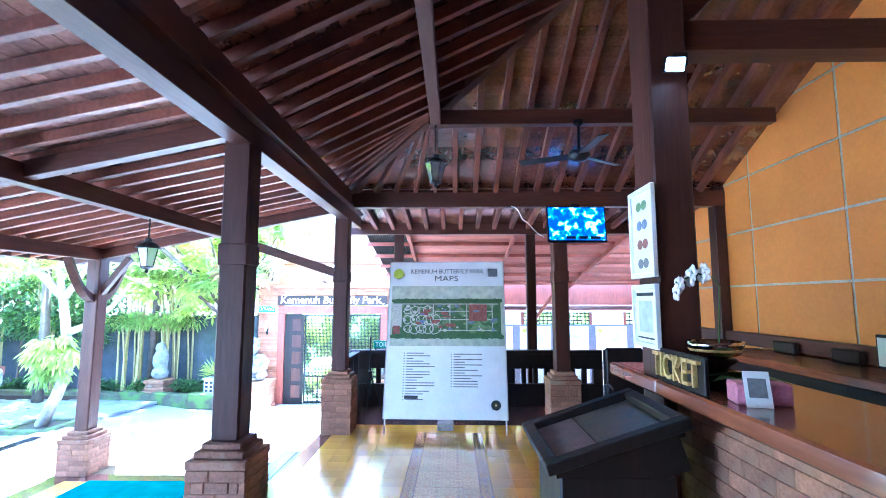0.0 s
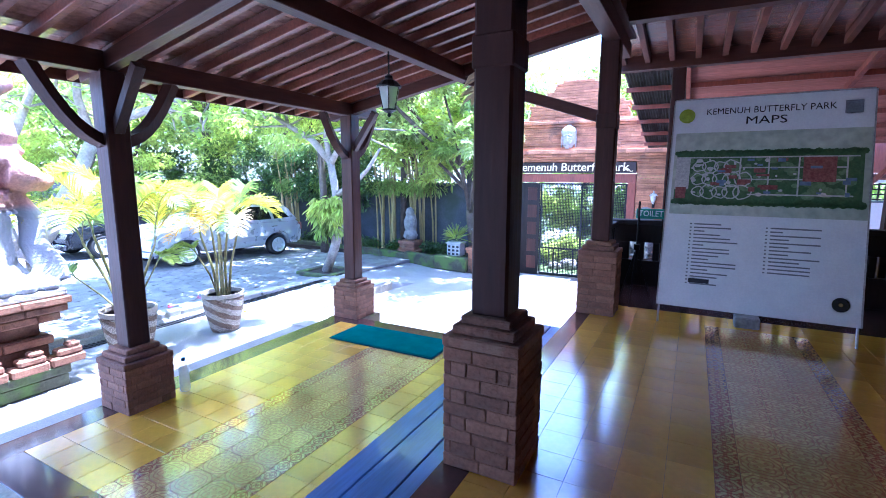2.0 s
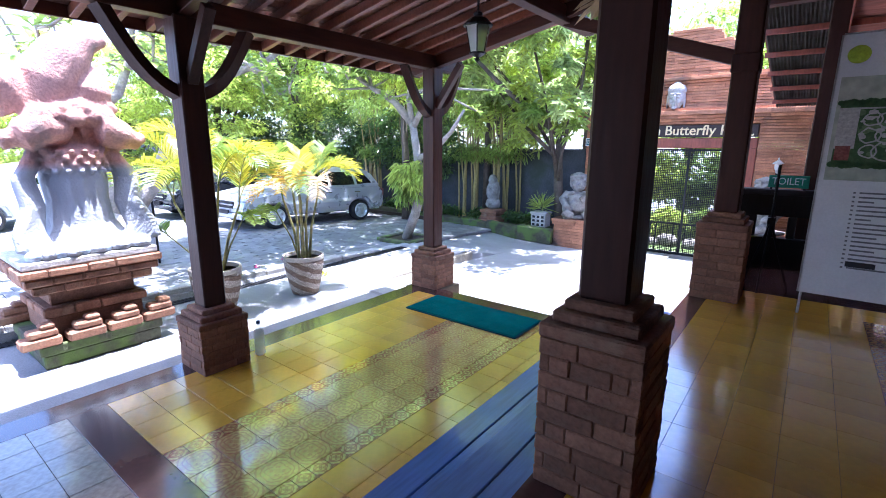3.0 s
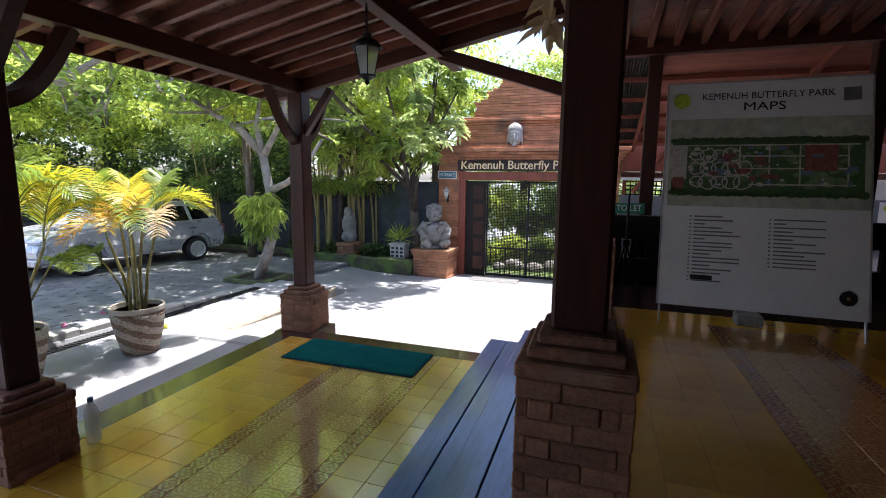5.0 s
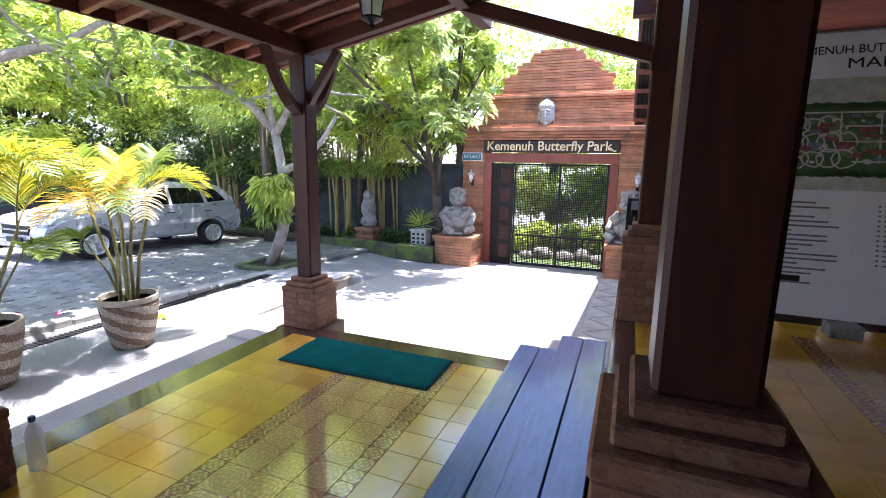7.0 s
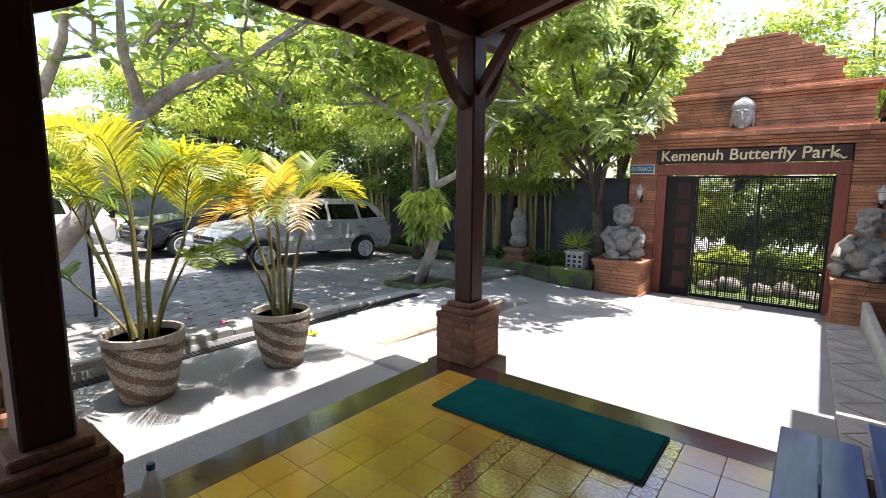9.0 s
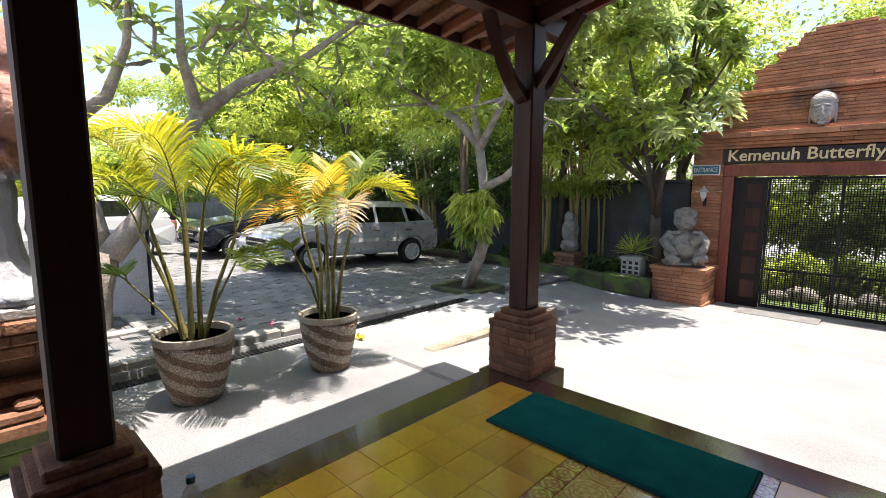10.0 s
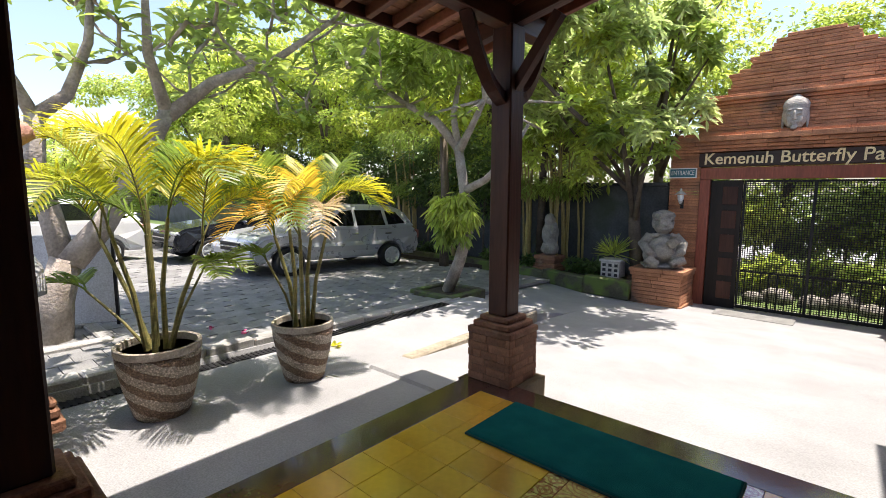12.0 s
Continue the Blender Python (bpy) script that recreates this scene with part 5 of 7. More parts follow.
def pedestal(x0, x1, y0, y1, z0, z1, seed, label):
    p = thing("statue_pedestal", label, "pedestal", "gate pedestals", at=((x0 + x1) / 2, (y0 + y1) / 2, z0))
    under("core", boxes((x0 + 0.03, x1 - 0.03, y0 + 0.03, y1 - 0.02, z0, z1)), MORTAR, p)
    n = round((z1 - z0) / 0.075)
    h = (z1 - z0) / n
    r = random.Random(seed)
    for i in range(n):
        o = 0.05 if i in (0, n - 1) else (0.03 if i in (1, n - 2) else 0.0)
        k = r.uniform(0.35, 0.65)
        xm = x0 + (x1 - x0) * k
        for a, b in ((x0 - o, xm - 0.003), (xm + 0.003, x1 + o)):
            under("brick_course", boxes((a, b, y0 - o - r.uniform(0, 0.006), y1, z0 + i * h + 0.003, z0 + (i + 1) * h - 0.003), bevel=0.005), GATEBRICK, p)
    return p


pedestal(-5.32, -4.42, 12.95, 13.8, -1.32, -0.50, 5, "brick pedestal with mossy foot beside the gate")
pedestal(-1.46, -0.66, 12.95, 13.8, -1.32, -0.44, 6, "brick pedestal with mossy foot beside the gate")


def guardian(x, y, z, k, turn=0, hand=1):
    """A squat temple guardian: crossed knees, thick arms, broad collar, bulging face and a banded crown."""
    bm = bmesh.new()
    box(bm, -0.36, 0.36, -0.3, 0.3, 0.0, 0.07, 0.03)
    blob(bm, (0, 0.02, 0.36), (0.29, 0.24, 0.34), 4, 0.1, 5)
    blob(bm, (0, -0.14, 0.34), (0.2, 0.16, 0.2), 3, 0.06, 5)
    for s in (-1, 1):
        tube(bm, [(s * 0.1, -0.02, 0.16), (s * 0.3, -0.2, 0.26), (s * 0.33, -0.26, 0.18), (s * 0.12, -0.3, 0.08)], [0.13, 0.125, 0.1, 0.08], 10)
        tube(bm, [(s * 0.22, 0.02, 0.62), (s * 0.37, -0.04, 0.46), (s * 0.3, -0.22, 0.34)], [0.11, 0.105, 0.085], 10)
        blob(bm, (s * 0.29, -0.26, 0.33), (0.09, 0.08, 0.07), 3, 0.15, 7)
        blob(bm, (s * 0.07, -0.165, 0.90), (0.042, 0.03, 0.036), 2)
        blob(bm, (s * 0.075, -0.16, 0.945), (0.06, 0.03, 0.016), 2, m=pose(0, 0, 0, 0, s * -14, 0))
        blob(bm, (s * 0.11, -0.13, 0.82), (0.06, 0.06, 0.055), 2)
        blob(bm, (s * 0.18, 0.03, 0.88), (0.03, 0.06, 0.1), 2, 0.2, 8)
        for a in range(4):
            blob(bm, (s * (0.14 + 0.05 * a), -0.15 + 0.045 * a, 0.66 - 0.012 * a), (0.04, 0.04, 0.045), 2)
    for a in range(5):
        t = a / 4 - 0.5
        tube(bm, [(hand * 0.12, -0.3, 0.42), (hand * (0.12 + 0.22 * t), -0.34, 0.62 - 0.25 * t * t)], [0.03, 0.035], 6)
    blob(bm, (0, -0.02, 0.83), (0.175, 0.165, 0.17), 4, 0.06, 6)
    blob(bm, (0, -0.19, 0.85), (0.045, 0.045, 0.035), 2)
    blob(bm, (0, -0.165, 0.765), (0.085, 0.04, 0.022), 2)
    lathe(bm, ((0.19, 0.95), (0.205, 0.965), (0.205, 1.0), (0.185, 1.01), (0.185, 1.05), (0.2, 1.06), (0.2, 1.09), (0.12, 1.12), (0.05, 1.15)), 18, Matrix.Translation((0, 0.01, 0)))
    for a in range(9):
        w = a * 0.7
        blob(bm, (0.195 * math.cos(w), 0.01 + 0.195 * math.sin(w), 1.03), (0.03, 0.03, 0.035), 2)
    bmesh.ops.transform(bm, matrix=pose(x, y, z, 0, 0, turn) @ Matrix.Scale(k, 4), verts=bm.verts)
    ob = carve(part("guardian_statue", bm, STONE, smooth=True), 0.013)
    return tagged(ob, "weathered grey stone guardian statue seated on a brick pedestal", "statue", "gate guardians")


guardian(-4.90, 13.33, -0.50, 0.98, 28, 1)
guardian(-1.07, 13.33, -0.44, 0.98, -32, -1)
tagged(part("gate_mat", boxes((-3.9, -2.7, 13.0, 13.5, drive_z(13.25) + 0.0, drive_z(13.25) + 0.03), bevel=0.006), material("grey_mat", (0.2, 0.2, 0.19), rough=0.9, bump=0.5)), "flat grey mat on the ground before the gate", "doormat")

# ---- planted bed along the yard wall ----
bed = thing("planter_bed", "low mossy stone planting bed along the yard wall", "planter", at=(-7, 13.4, -1.1))
bv = [(-5.35, 12.9), (-6.2, 12.75), (-7.2, 12.85), (-8.2, 13.0), (-9.6, 13.1), (-12, 13.2)]
bm = bmesh.new()
for (xa, ya), (xb, yb) in zip(bv, bv[1:]):
    bar(bm, (xa + 0.03, ya, -0.98), (xb, yb, -0.92), 0.22, 0.36, bevel=0.02)
for v in bm.verts:
    v.co += Vector((noise.noise(v.co * 4), noise.noise(v.co * 4 + Vector((9, 0, 0))), noise.noise(v.co * 4 + Vector((0, 9, 0))))) * 0.04
under("edge", bm, MOSS, bed)
under("soil", boxes((-12, -5.36, 12.95, 14.05, -1.5, -0.86)), SOIL, bed)
shrine = thing("carved_planter", "small white carved stone planter with a spiky plant", "planter", at=(-5.82, 13.25, -0.86))
under("foot", boxes((-6.05, -5.60, 13.05, 13.45, -0.86, -0.80), bevel=0.01), MOSS, shrine)
under("box", boxes((-6.02, -5.63, 13.08, 13.42, -0.80, -0.47), bevel=0.01), PALESTONE, shrine)
for i in range(3):
    for j in range(3):
        under("opening", boxes((-6.0 + 0.125 * i + 0.02, -6.0 + 0.125 * i + 0.09, 13.074, 13.081, -0.77 + 0.1 * j, -0.71 + 0.1 * j)), INK, shrine)
under("rim", boxes((-6.05, -5.60, 13.05, 13.45, -0.47, -0.42), bevel=0.01), PALESTONE, shrine)
sst = thing("brick_plinth", "small stepped brick plinth in the planting bed", "pedestal", at=(-7.42, 13.45, -0.86))
for i, w in enumerate((0.32, 0.28, 0.24, 0.27)):
    under("step", boxes((-7.42 - w, -7.42 + w, 13.45 - w, 13.45 + w, -0.86 + i * 0.09, -0.775 + i * 0.09), bevel=0.01), BRICK, sst)
bm = bmesh.new()
blob(bm, (-7.42, 13.45, -0.35), (0.22, 0.18, 0.18), 3, 0.15, 6)
blob(bm, (-7.42, 13.45, 0.0), (0.2, 0.17, 0.32), 3, 0.15, 5)
blob(bm, (-7.42, 13.42, 0.32), (0.13, 0.13, 0.15), 3, 0.12, 6)
blob(bm, (-7.3, 13.34, 0.05), (0.07, 0.1, 0.16), 2, 0.1, 6)
tagged(carve(part("garden_statue", bm, STONE, smooth=True), 0.02), "small weathered stone figure on a brick plinth", "statue")


# ---- plants ----
def leaf_cloud(name, clumps, n, size, wide, mat, parent, seed, droop=0.3, label="", flat=(1, 1, 0.8)):
    """Leaves as folded four-cornered blades scattered over clumps (x, y, z, radius)."""
    r = np.random.RandomState(seed)
    V, Fc = [], []
    cl = np.array(clumps, float)
    idx = r.randint(0, len(cl), n)
    d = r.normal(size=(n, 3))
    d /= np.linalg.norm(d, axis=1)[:, None]
    rad = r.uniform(0.45, 1.05, n) ** 0.6
    c = cl[idx, :3] + d * (rad * cl[idx, 3])[:, None] * np.array(flat)
    ax = d * 0.7 + r.normal(size=(n, 3)) * 0.5
    ax[:, 2] = ax[:, 2] * 0.55 - droop * 0.7
    ax /= np.linalg.norm(ax, axis=1)[:, None]
    up = r.normal(size=(n, 3)) * 0.45 + np.array([0, 0, 1.0])
    sd = np.cross(ax, up)
    sd /= np.linalg.norm(sd, axis=1)[:, None] + 1e-9
    L = size * r.uniform(0.7, 1.25, n)[:, None]
    W = wide * r.uniform(0.7, 1.2, n)[:, None]
    nm = np.cross(sd, ax)
    p0, p2 = c, c + ax * L - np.array([0, 0, 1]) * L * 0.12
    drop = np.array([0, 0, 1]) * L * 0.05
    a1, a2 = c + ax * L * 0.28 + nm * W * 0.3, c + ax * L * 0.66 + nm * W * 0.3 - drop
    V = np.stack([p0, a1 + sd * W * 0.85, a2 + sd * W * 0.8, p2, a2 - sd * W * 0.8, a1 - sd * W * 0.85], 1).reshape(-1, 3)
    Fc = [f for i in range(0, 6 * n, 6) for f in ((i, i + 1, i + 2, i + 3), (i, i + 3, i + 4, i + 5))]
    return raw(name, V.tolist(), Fc, mat, parent, label)


def whorl_cloud(name, clumps, n, per, size, wide, mat, parent, seed, label=""):
    """Twig ends over clumps, each with a whorl of long leaves that arch outwards and droop."""
    r = np.random.RandomState(seed)
    cl = np.array(clumps, float)
    idx = r.randint(0, len(cl), n)
    d = r.normal(size=(n, 3))
    d[:, 2] = d[:, 2] * 0.8 + 0.35
    d /= np.linalg.norm(d, axis=1)[:, None]
    tip = cl[idx, :3] + d * (r.uniform(0.5, 1.05, n) * cl[idx, 3])[:, None]
    ax = d * 0.6 + np.array([0, 0, 0.75]) + r.normal(size=(n, 3)) * 0.2
    ax /= np.linalg.norm(ax, axis=1)[:, None]
    e1 = np.cross(ax, r.normal(size=(n, 3)))
    e1 /= np.linalg.norm(e1, axis=1)[:, None]
    e2 = np.cross(ax, e1)
    rows = []
    for k in range(per):
        w = k * 2.4 + r.uniform(-0.4, 0.4, n)
        el = r.uniform(-0.35, 0.75, n)
        out = e1 * (np.cos(w) * np.cos(el))[:, None] + e2 * (np.sin(w) * np.cos(el))[:, None] + ax * np.sin(el)[:, None]
        sd = np.cross(out, ax)
        sd /= np.linalg.norm(sd, axis=1)[:, None] + 1e-9
        nm = np.cross(sd, out)
        L = size * r.uniform(0.65, 1.2, n)[:, None]
        W = wide * r.uniform(0.75, 1.2, n)[:, None]
        z = np.array([0, 0, 1.0])
        c = tip - ax * size * 0.3 * (k / per)
        a1, a2 = c + out * L * 0.34 + nm * W * 0.25, c + out * L * 0.7 + nm * W * 0.25 - z * L * 0.1
        rows.append(np.stack([c, a1 + sd * W * 0.85, a2 + sd * W * 0.9, c + out * L - z * L * 0.28, a2 - sd * W * 0.9, a1 - sd * W * 0.85], 1))
    V = np.concatenate(rows).reshape(-1, 3)
    Fc = [f for i in range(0, len(V), 6) for f in ((i, i + 1, i + 2, i + 3), (i, i + 3, i + 4, i + 5))]
    return raw(name, V.tolist(), Fc, mat, parent, label)


def crown_clumps(c, rad, n, r, seed):
    q = random.Random(seed)
    out = []
    for i in range(n):
        while True:
            d = Vector((q.uniform(-1, 1), q.uniform(-1, 1), q.uniform(-1, 1)))
            if 0.25 < d.length < 1:
                break
        out.append((c[0] + d.x * rad[0], c[1] + d.y * rad[1], c[2] + d.z * rad[2], r * q.uniform(0.6, 1.3)))
    return out


def tree(label, base, top, r0, clumps, n, size, wide, mats, seed, bark=DARKBARK, limbs=7, droop=0.3, group="", whorls=0, flat=(1, 1, 0.8)):
    o = thing("tree", label, "tree", group, at=base)
    q = random.Random(seed)
    b, t = Vector(base), Vector(top)
    pts = [b.lerp(t, k) + Vector((0.08 * math.sin(3 * k + seed), 0.08 * math.cos(4 * k + seed), 0)) * (k > 0) for k in (0, 0.25, 0.5, 0.75, 1)]
    under("trunk", tube(bmesh.new(), pts, [r0 * 1.2, r0, r0 * 0.9, r0 * 0.75, r0 * 0.6], 10), bark, o, smooth=True)
    for i in range(limbs):
        c = Vector(q.choice(clumps)[:3])
        s = pts[q.choice((2, 3, 4, 4))]
        m = s.lerp(c, 0.5) + Vector((q.uniform(-0.2, 0.2), q.uniform(-0.2, 0.2), -0.1))
        under("limb", tube(bmesh.new(), [s, m, c], [r0 * 0.5, r0 * 0.32, r0 * 0.1], 7), bark, o, smooth=True)
    k = len(mats)
    for i, mt in enumerate(mats):
        if whorls:
            whorl_cloud("foliage", clumps[i::k] or clumps, n // k // whorls, whorls, size, wide, mt, o, seed + i)
        else:
            leaf_cloud("foliage", clumps[i::k] or clumps, n // k, size, wide, mt, o, seed + i, droop, flat=flat)
    return o


# the broad tree beside the gate
tree("tall leafy tree with glossy green leaves beside the gate", (-5.38, 13.62, -0.9), (-5.6, 13.6, 1.5), 0.13,
     crown_clumps((-6.2, 13.2, 3.15), (2.0, 1.5, 2.0), 60, 0.42, 3) + crown_clumps((-6.2, 11.6, 3.9), (1.7, 1.2, 0.5), 22, 0.4, 4), 11500, 0.23, 0.036, (LEAF_GLOSSY, LEAF_GLOSSY, LEAF_MID, LEAF_LIGHT, LEAF_GLOSSY), 3, limbs=14, whorls=9)
over = thing("tree", "high spreading tree whose canopy shades the driveway", "tree", at=(-7.9, 13.75, -0.9))
under("trunk", tube(bmesh.new(), [(-7.9, 13.8, -0.95), (-7.8, 13.7, 1.5), (-7.3, 13.3, 3.4), (-6.3, 12.5, 4.7)], [0.1, 0.09, 0.07, 0.04], 9), DARKBARK, over, smooth=True)
under("limb", tube(bmesh.new(), [(-6.3, 12.5, 4.7), (-5.5, 11.6, 5.0), (-4.6, 10.4, 5.1)], [0.04, 0.03, 0.015], 7), DARKBARK, over, smooth=True)
leaf_cloud("foliage", crown_clumps((-4.6, 10.8, 5.0), (1.6, 1.7, 0.45), 30, 0.4, 95), 2500, 0.19, 0.045, LEAF_MID, over, 95)
# background trees behind the wall and across the car park: place, crown height, half width, half height
BACK = [(-8.6, 15.8, 4.0, 2.2, 3.2), (-11.0, 15.6, 4.4, 2.4, 3.6), (-13.6, 15.6, 4.4, 2.6, 3.6), (-16.5, 13.5, 4.2, 2.8, 3.6), (-18.0, 10.6, 3.6, 2.6, 3.2), (-21.0, 9.0, 2.6, 2.4, 2.4),
        (-24, 7.2, 1.7, 2.6, 1.9), (-27, 4.8, 1.3, 2.8, 1.7), (-28, 1.5, 1.2, 2.8, 1.5), (-6.4, 17.2, 4.6, 2.2, 2.6), (-3.6, 18.6, 3.4, 2.2, 2.4), (-0.6, 18.2, 4.0, 2.4, 2.6), (3.0, 17.5, 1.6, 2.4, 2.2), (6.0, 17.5, 1.8, 2.4, 2.4)]
for i, (x, y, h, w, v) in enumerate(BACK):
    light = (LEAF_LIGHT, LEAF_LIGHT, LEAF_MID) if x < -9 else (LEAF_MID, LEAF_LIGHT)
    cl = crown_clumps((x, y, h), (w, w * 0.75, v), 52, 0.6, 20 + i)
    tree("dense sunlit green tree behind the yard", (x, y, -1.2), (x + 0.3, y, h * 0.8), 0.14, cl, 15000 if x < -7 else 11000, 0.145, 0.037, light, 30 + i, limbs=8, group="background trees", flat=(1.25, 1.25, 0.5))
for i, (x, y, h, w, v) in enumerate(((-10.0, 19.0, 4.8, 3.4, 4.0), (-14.5, 18.6, 4.8, 3.4, 4.0), (-18.6, 16.0, 4.4, 3.2, 3.8), (-20.8, 12.6, 3.6, 2.8, 3.2))):
    cl = crown_clumps((x, y, h), (w, w * 0.75, v), 60, 0.8, 220 + i)
    tree("tall dense green tree in the second row behind the yard", (x, y, -1.2), (x + 0.3, y, h * 0.8), 0.18, cl, 11000, 0.24, 0.06, (LEAF_MID, LEAF_LIGHT), 230 + i, limbs=6, group="background trees")
# dark hedge under the trees, along the wall
for i in range(7):
    x = -9.5 - i * 2.0
    h = thing("shrub", "dark green shrub against the yard wall", "shrub", "wall shrubs", at=(x, 13.6, -0.9))
    leaf_cloud("foliage", crown_clumps((x, 13.5, 1.5), (1.3, 0.35, 1.0), 18, 0.4, 60 + i), 2600, 0.14, 0.03, LEAF_DARK, h, 60 + i)
    under("stem", tube(bmesh.new(), [(x, 13.6, -0.95), (x + 0.1, 13.55, 1.2)], [0.03, 0.02], 6), DARKBARK, h)

# bamboo
for j, (bx, by) in enumerate(((-8.35, 13.6), (-7.15, 13.75), (-12.2, 13.5), (-10.6, 13.6))):
    bb = thing("bamboo", "clump of yellow bamboo canes with narrow leaves", "bamboo", "bamboo clumps", at=(bx, by, -0.9))
    q = random.Random(70 + j)
    cl = []
    for i in range(13):
        x, y = bx + q.uniform(-0.35, 0.35), by + q.uniform(-0.2, 0.2)
        tx, ty = x + q.uniform(-0.3, 0.3), y + q.uniform(-0.4, 0.1)
        pts = [(x + (tx - x) * t * t, y + (ty - y) * t * t, -0.95 + 3.4 * t) for t in (0, 0.3, 0.6, 1)]
        under("cane", tube(bmesh.new(), pts, [0.028, 0.026, 0.02, 0.01], 7), CANE, bb)
        cl += [(pts[2][0], pts[2][1], pts[2][2], 0.3), (pts[3][0], pts[3][1], pts[3][2], 0.4)]
    leaf_cloud("foliage", cl, 1800, 0.18, 0.014, LEAF_MID, bb, 80 + j, 0.8)
tk = thing("tree", "slim bare brown trunk behind the frangipani", "tree", at=(-9.9, 12.5, -1.0))
under("trunk", tube(bmesh.new(), [(-9.9, 12.5, -1.05), (-9.85, 12.5, 0.5), (-9.95, 12.5, 2.6)], [0.13, 0.11, 0.09], 10), DARKBARK, tk, smooth=True)
for a, b, c in ((-11.5, 11.5, 5.0), (-8.6, 11.0, 5.2), (-9.8, 9.6, 5.4), (-10.6, 13.6, 4.8)):
    under("limb", tube(bmesh.new(), [(-9.95, 12.5, 2.4), ((a - 9.95) / 2, (b + 12.5) / 2, 4.0), (a, b, c)], [0.08, 0.06, 0.02], 7), DARKBARK, tk, smooth=True)
leaf_cloud("foliage", crown_clumps((-9.3, 11.2, 5.0), (2.9, 3.2, 0.9), 70, 0.5, 91), 7000, 0.17, 0.045, LEAF_MID, tk, 91)
leaf_cloud("foliage", crown_clumps((-8.3, 7.7, 5.1), (2.1, 2.5, 0.6), 60, 0.42, 93), 7000, 0.17, 0.045, LEAF_MID, tk, 93)
under("limb", tube(bmesh.new(), [(-9.8, 9.6, 5.3), (-9.0, 8.6, 5.2), (-8.2, 7.2, 5.2)], [0.05, 0.04, 0.02], 7), DARKBARK, tk, smooth=True)
leaf_cloud("foliage", crown_clumps((-9.6, 11.9, 3.4), (1.8, 1.0, 1.0), 26, 0.4, 92), 4200, 0.15, 0.035, LEAF_LIGHT, tk, 92)


def frangipani(label, base, stems, tips, seed, leaf=0.27, per=11):
    """Bare smooth branches that end in rosettes of long leaves."""
    o = thing("frangipani_tree", label, "tree", at=base)
    for pts, ra, rb in stems:
        n = len(pts)
        under("branch", tube(bmesh.new(), pts, [ra + (rb - ra) * i / (n - 1) for i in range(n)], 9), BARK, o, smooth=True)
    q = np.random.RandomState(seed)
    V, Fc = [], []
    for tip in tips:
        for k in range(per):
            a = k * 2.4 + q.uniform(0, 0.6)
            el = q.uniform(-0.25, 0.8)
            d = np.array([math.cos(a) * math.cos(el), math.sin(a) * math.cos(el), math.sin(el)])
            s = np.cross(d, [0, 0, 1.0])
            s /= np.linalg.norm(s)
            nn = np.cross(s, d)
            L, W = leaf * q.uniform(0.75, 1.15), leaf * 0.17 * q.uniform(0.8, 1.2)
            p = np.array(tip) + q.normal(size=3) * 0.04
            b = len(V)
            for f, w, dz in ((0.03, 0.08, 0), (0.25, 0.45, 0.01), (0.5, 0.82, 0.012), (0.72, 1.0, 0.0), (0.88, 0.8, -0.02), (0.97, 0.4, -0.035), (1.0, 0.04, -0.045)):
                c = p + d * L * f + np.array([0, 0, dz])
                V += [tuple(c - s * W * w + nn * W * w * 0.3), tuple(c), tuple(c + s * W * w + nn * W * w * 0.3)]
            for r in range(6):
                Fc += [(b + 3 * r, b + 3 * r + 1, b + 3 * r + 4, b + 3 * r + 3), (b + 3 * r + 1, b + 3 * r + 2, b + 3 * r + 5, b + 3 * r + 4)]
    raw("foliage", V, Fc, LEAF_MID, o, "long glossy green leaves in rosettes", True)
    return o


q = random.Random(5)
tips1 = [(-8.7 + q.uniform(-0.7, 0.6), 9.6 + q.uniform(-0.8, 0.6), 2.7 + q.uniform(-0.3, 0.7)) for i in range(12)] + [(-6.6 + q.uniform(-0.5, 1.2), 9.6 + q.uniform(-0.8, 0.8), 2.3 + q.uniform(-0.4, 0.8)) for i in range(14)]
st1 = [([(-7.3, 9.66, -0.75), (-7.02, 9.63, -0.2), (-6.82, 9.6, 0.35), (-6.92, 9.6, 1.05), (-7.05, 9.6, 1.75)], 0.11, 0.075),
       ([(-7.05, 9.6, 1.7), (-7.5, 9.55, 2.15), (-8.1, 9.5, 2.45), (-8.75, 9.5, 2.8)], 0.09, 0.03),
       ([(-7.05, 9.6, 1.7), (-7.15, 9.6, 2.2), (-7.0, 9.6, 2.9)], 0.07, 0.03),
       ([(-7.0, 9.6, 1.65), (-6.75, 9.55, 1.95), (-6.45, 9.5, 2.35), (-6.3, 9.4, 2.8)], 0.07, 0.025),
       ([(-6.85, 9.6, 1.0), (-6.4, 9.5, 1.15), (-5.9, 9.4, 1.5), (-5.6, 9.4, 1.9)], 0.07, 0.025)]
st1 += [([(-8.1, 9.5, 2.45) if t[0] < -7.6 else (-6.45, 9.5, 2.35), t], 0.03, 0.015) for t in tips1[::2]]
fr1 = frangipani("gnarled pale frangipani tree in a square stone ring", (-7.3, 9.66, -0.75), st1, tips1, 11)
leaf_cloud("foliage", crown_clumps((-7.6, 9.5, 3.2), (1.9, 1.3, 0.5), 34, 0.3, 17), 3600, 0.17, 0.035, LEAF_MID, fr1, 17)
hb = thing("hanging_fern", "bright green drooping fern growing on the frangipani trunk", "plant", at=(-6.9, 9.55, 0.3))
leaf_cloud("foliage", crown_clumps((-6.98, 9.5, 0.66), (0.46, 0.4, 0.24), 15, 0.15, 15), 900, 0.21, 0.03, LEAF_LIGHT, hb, 15, 1.3)
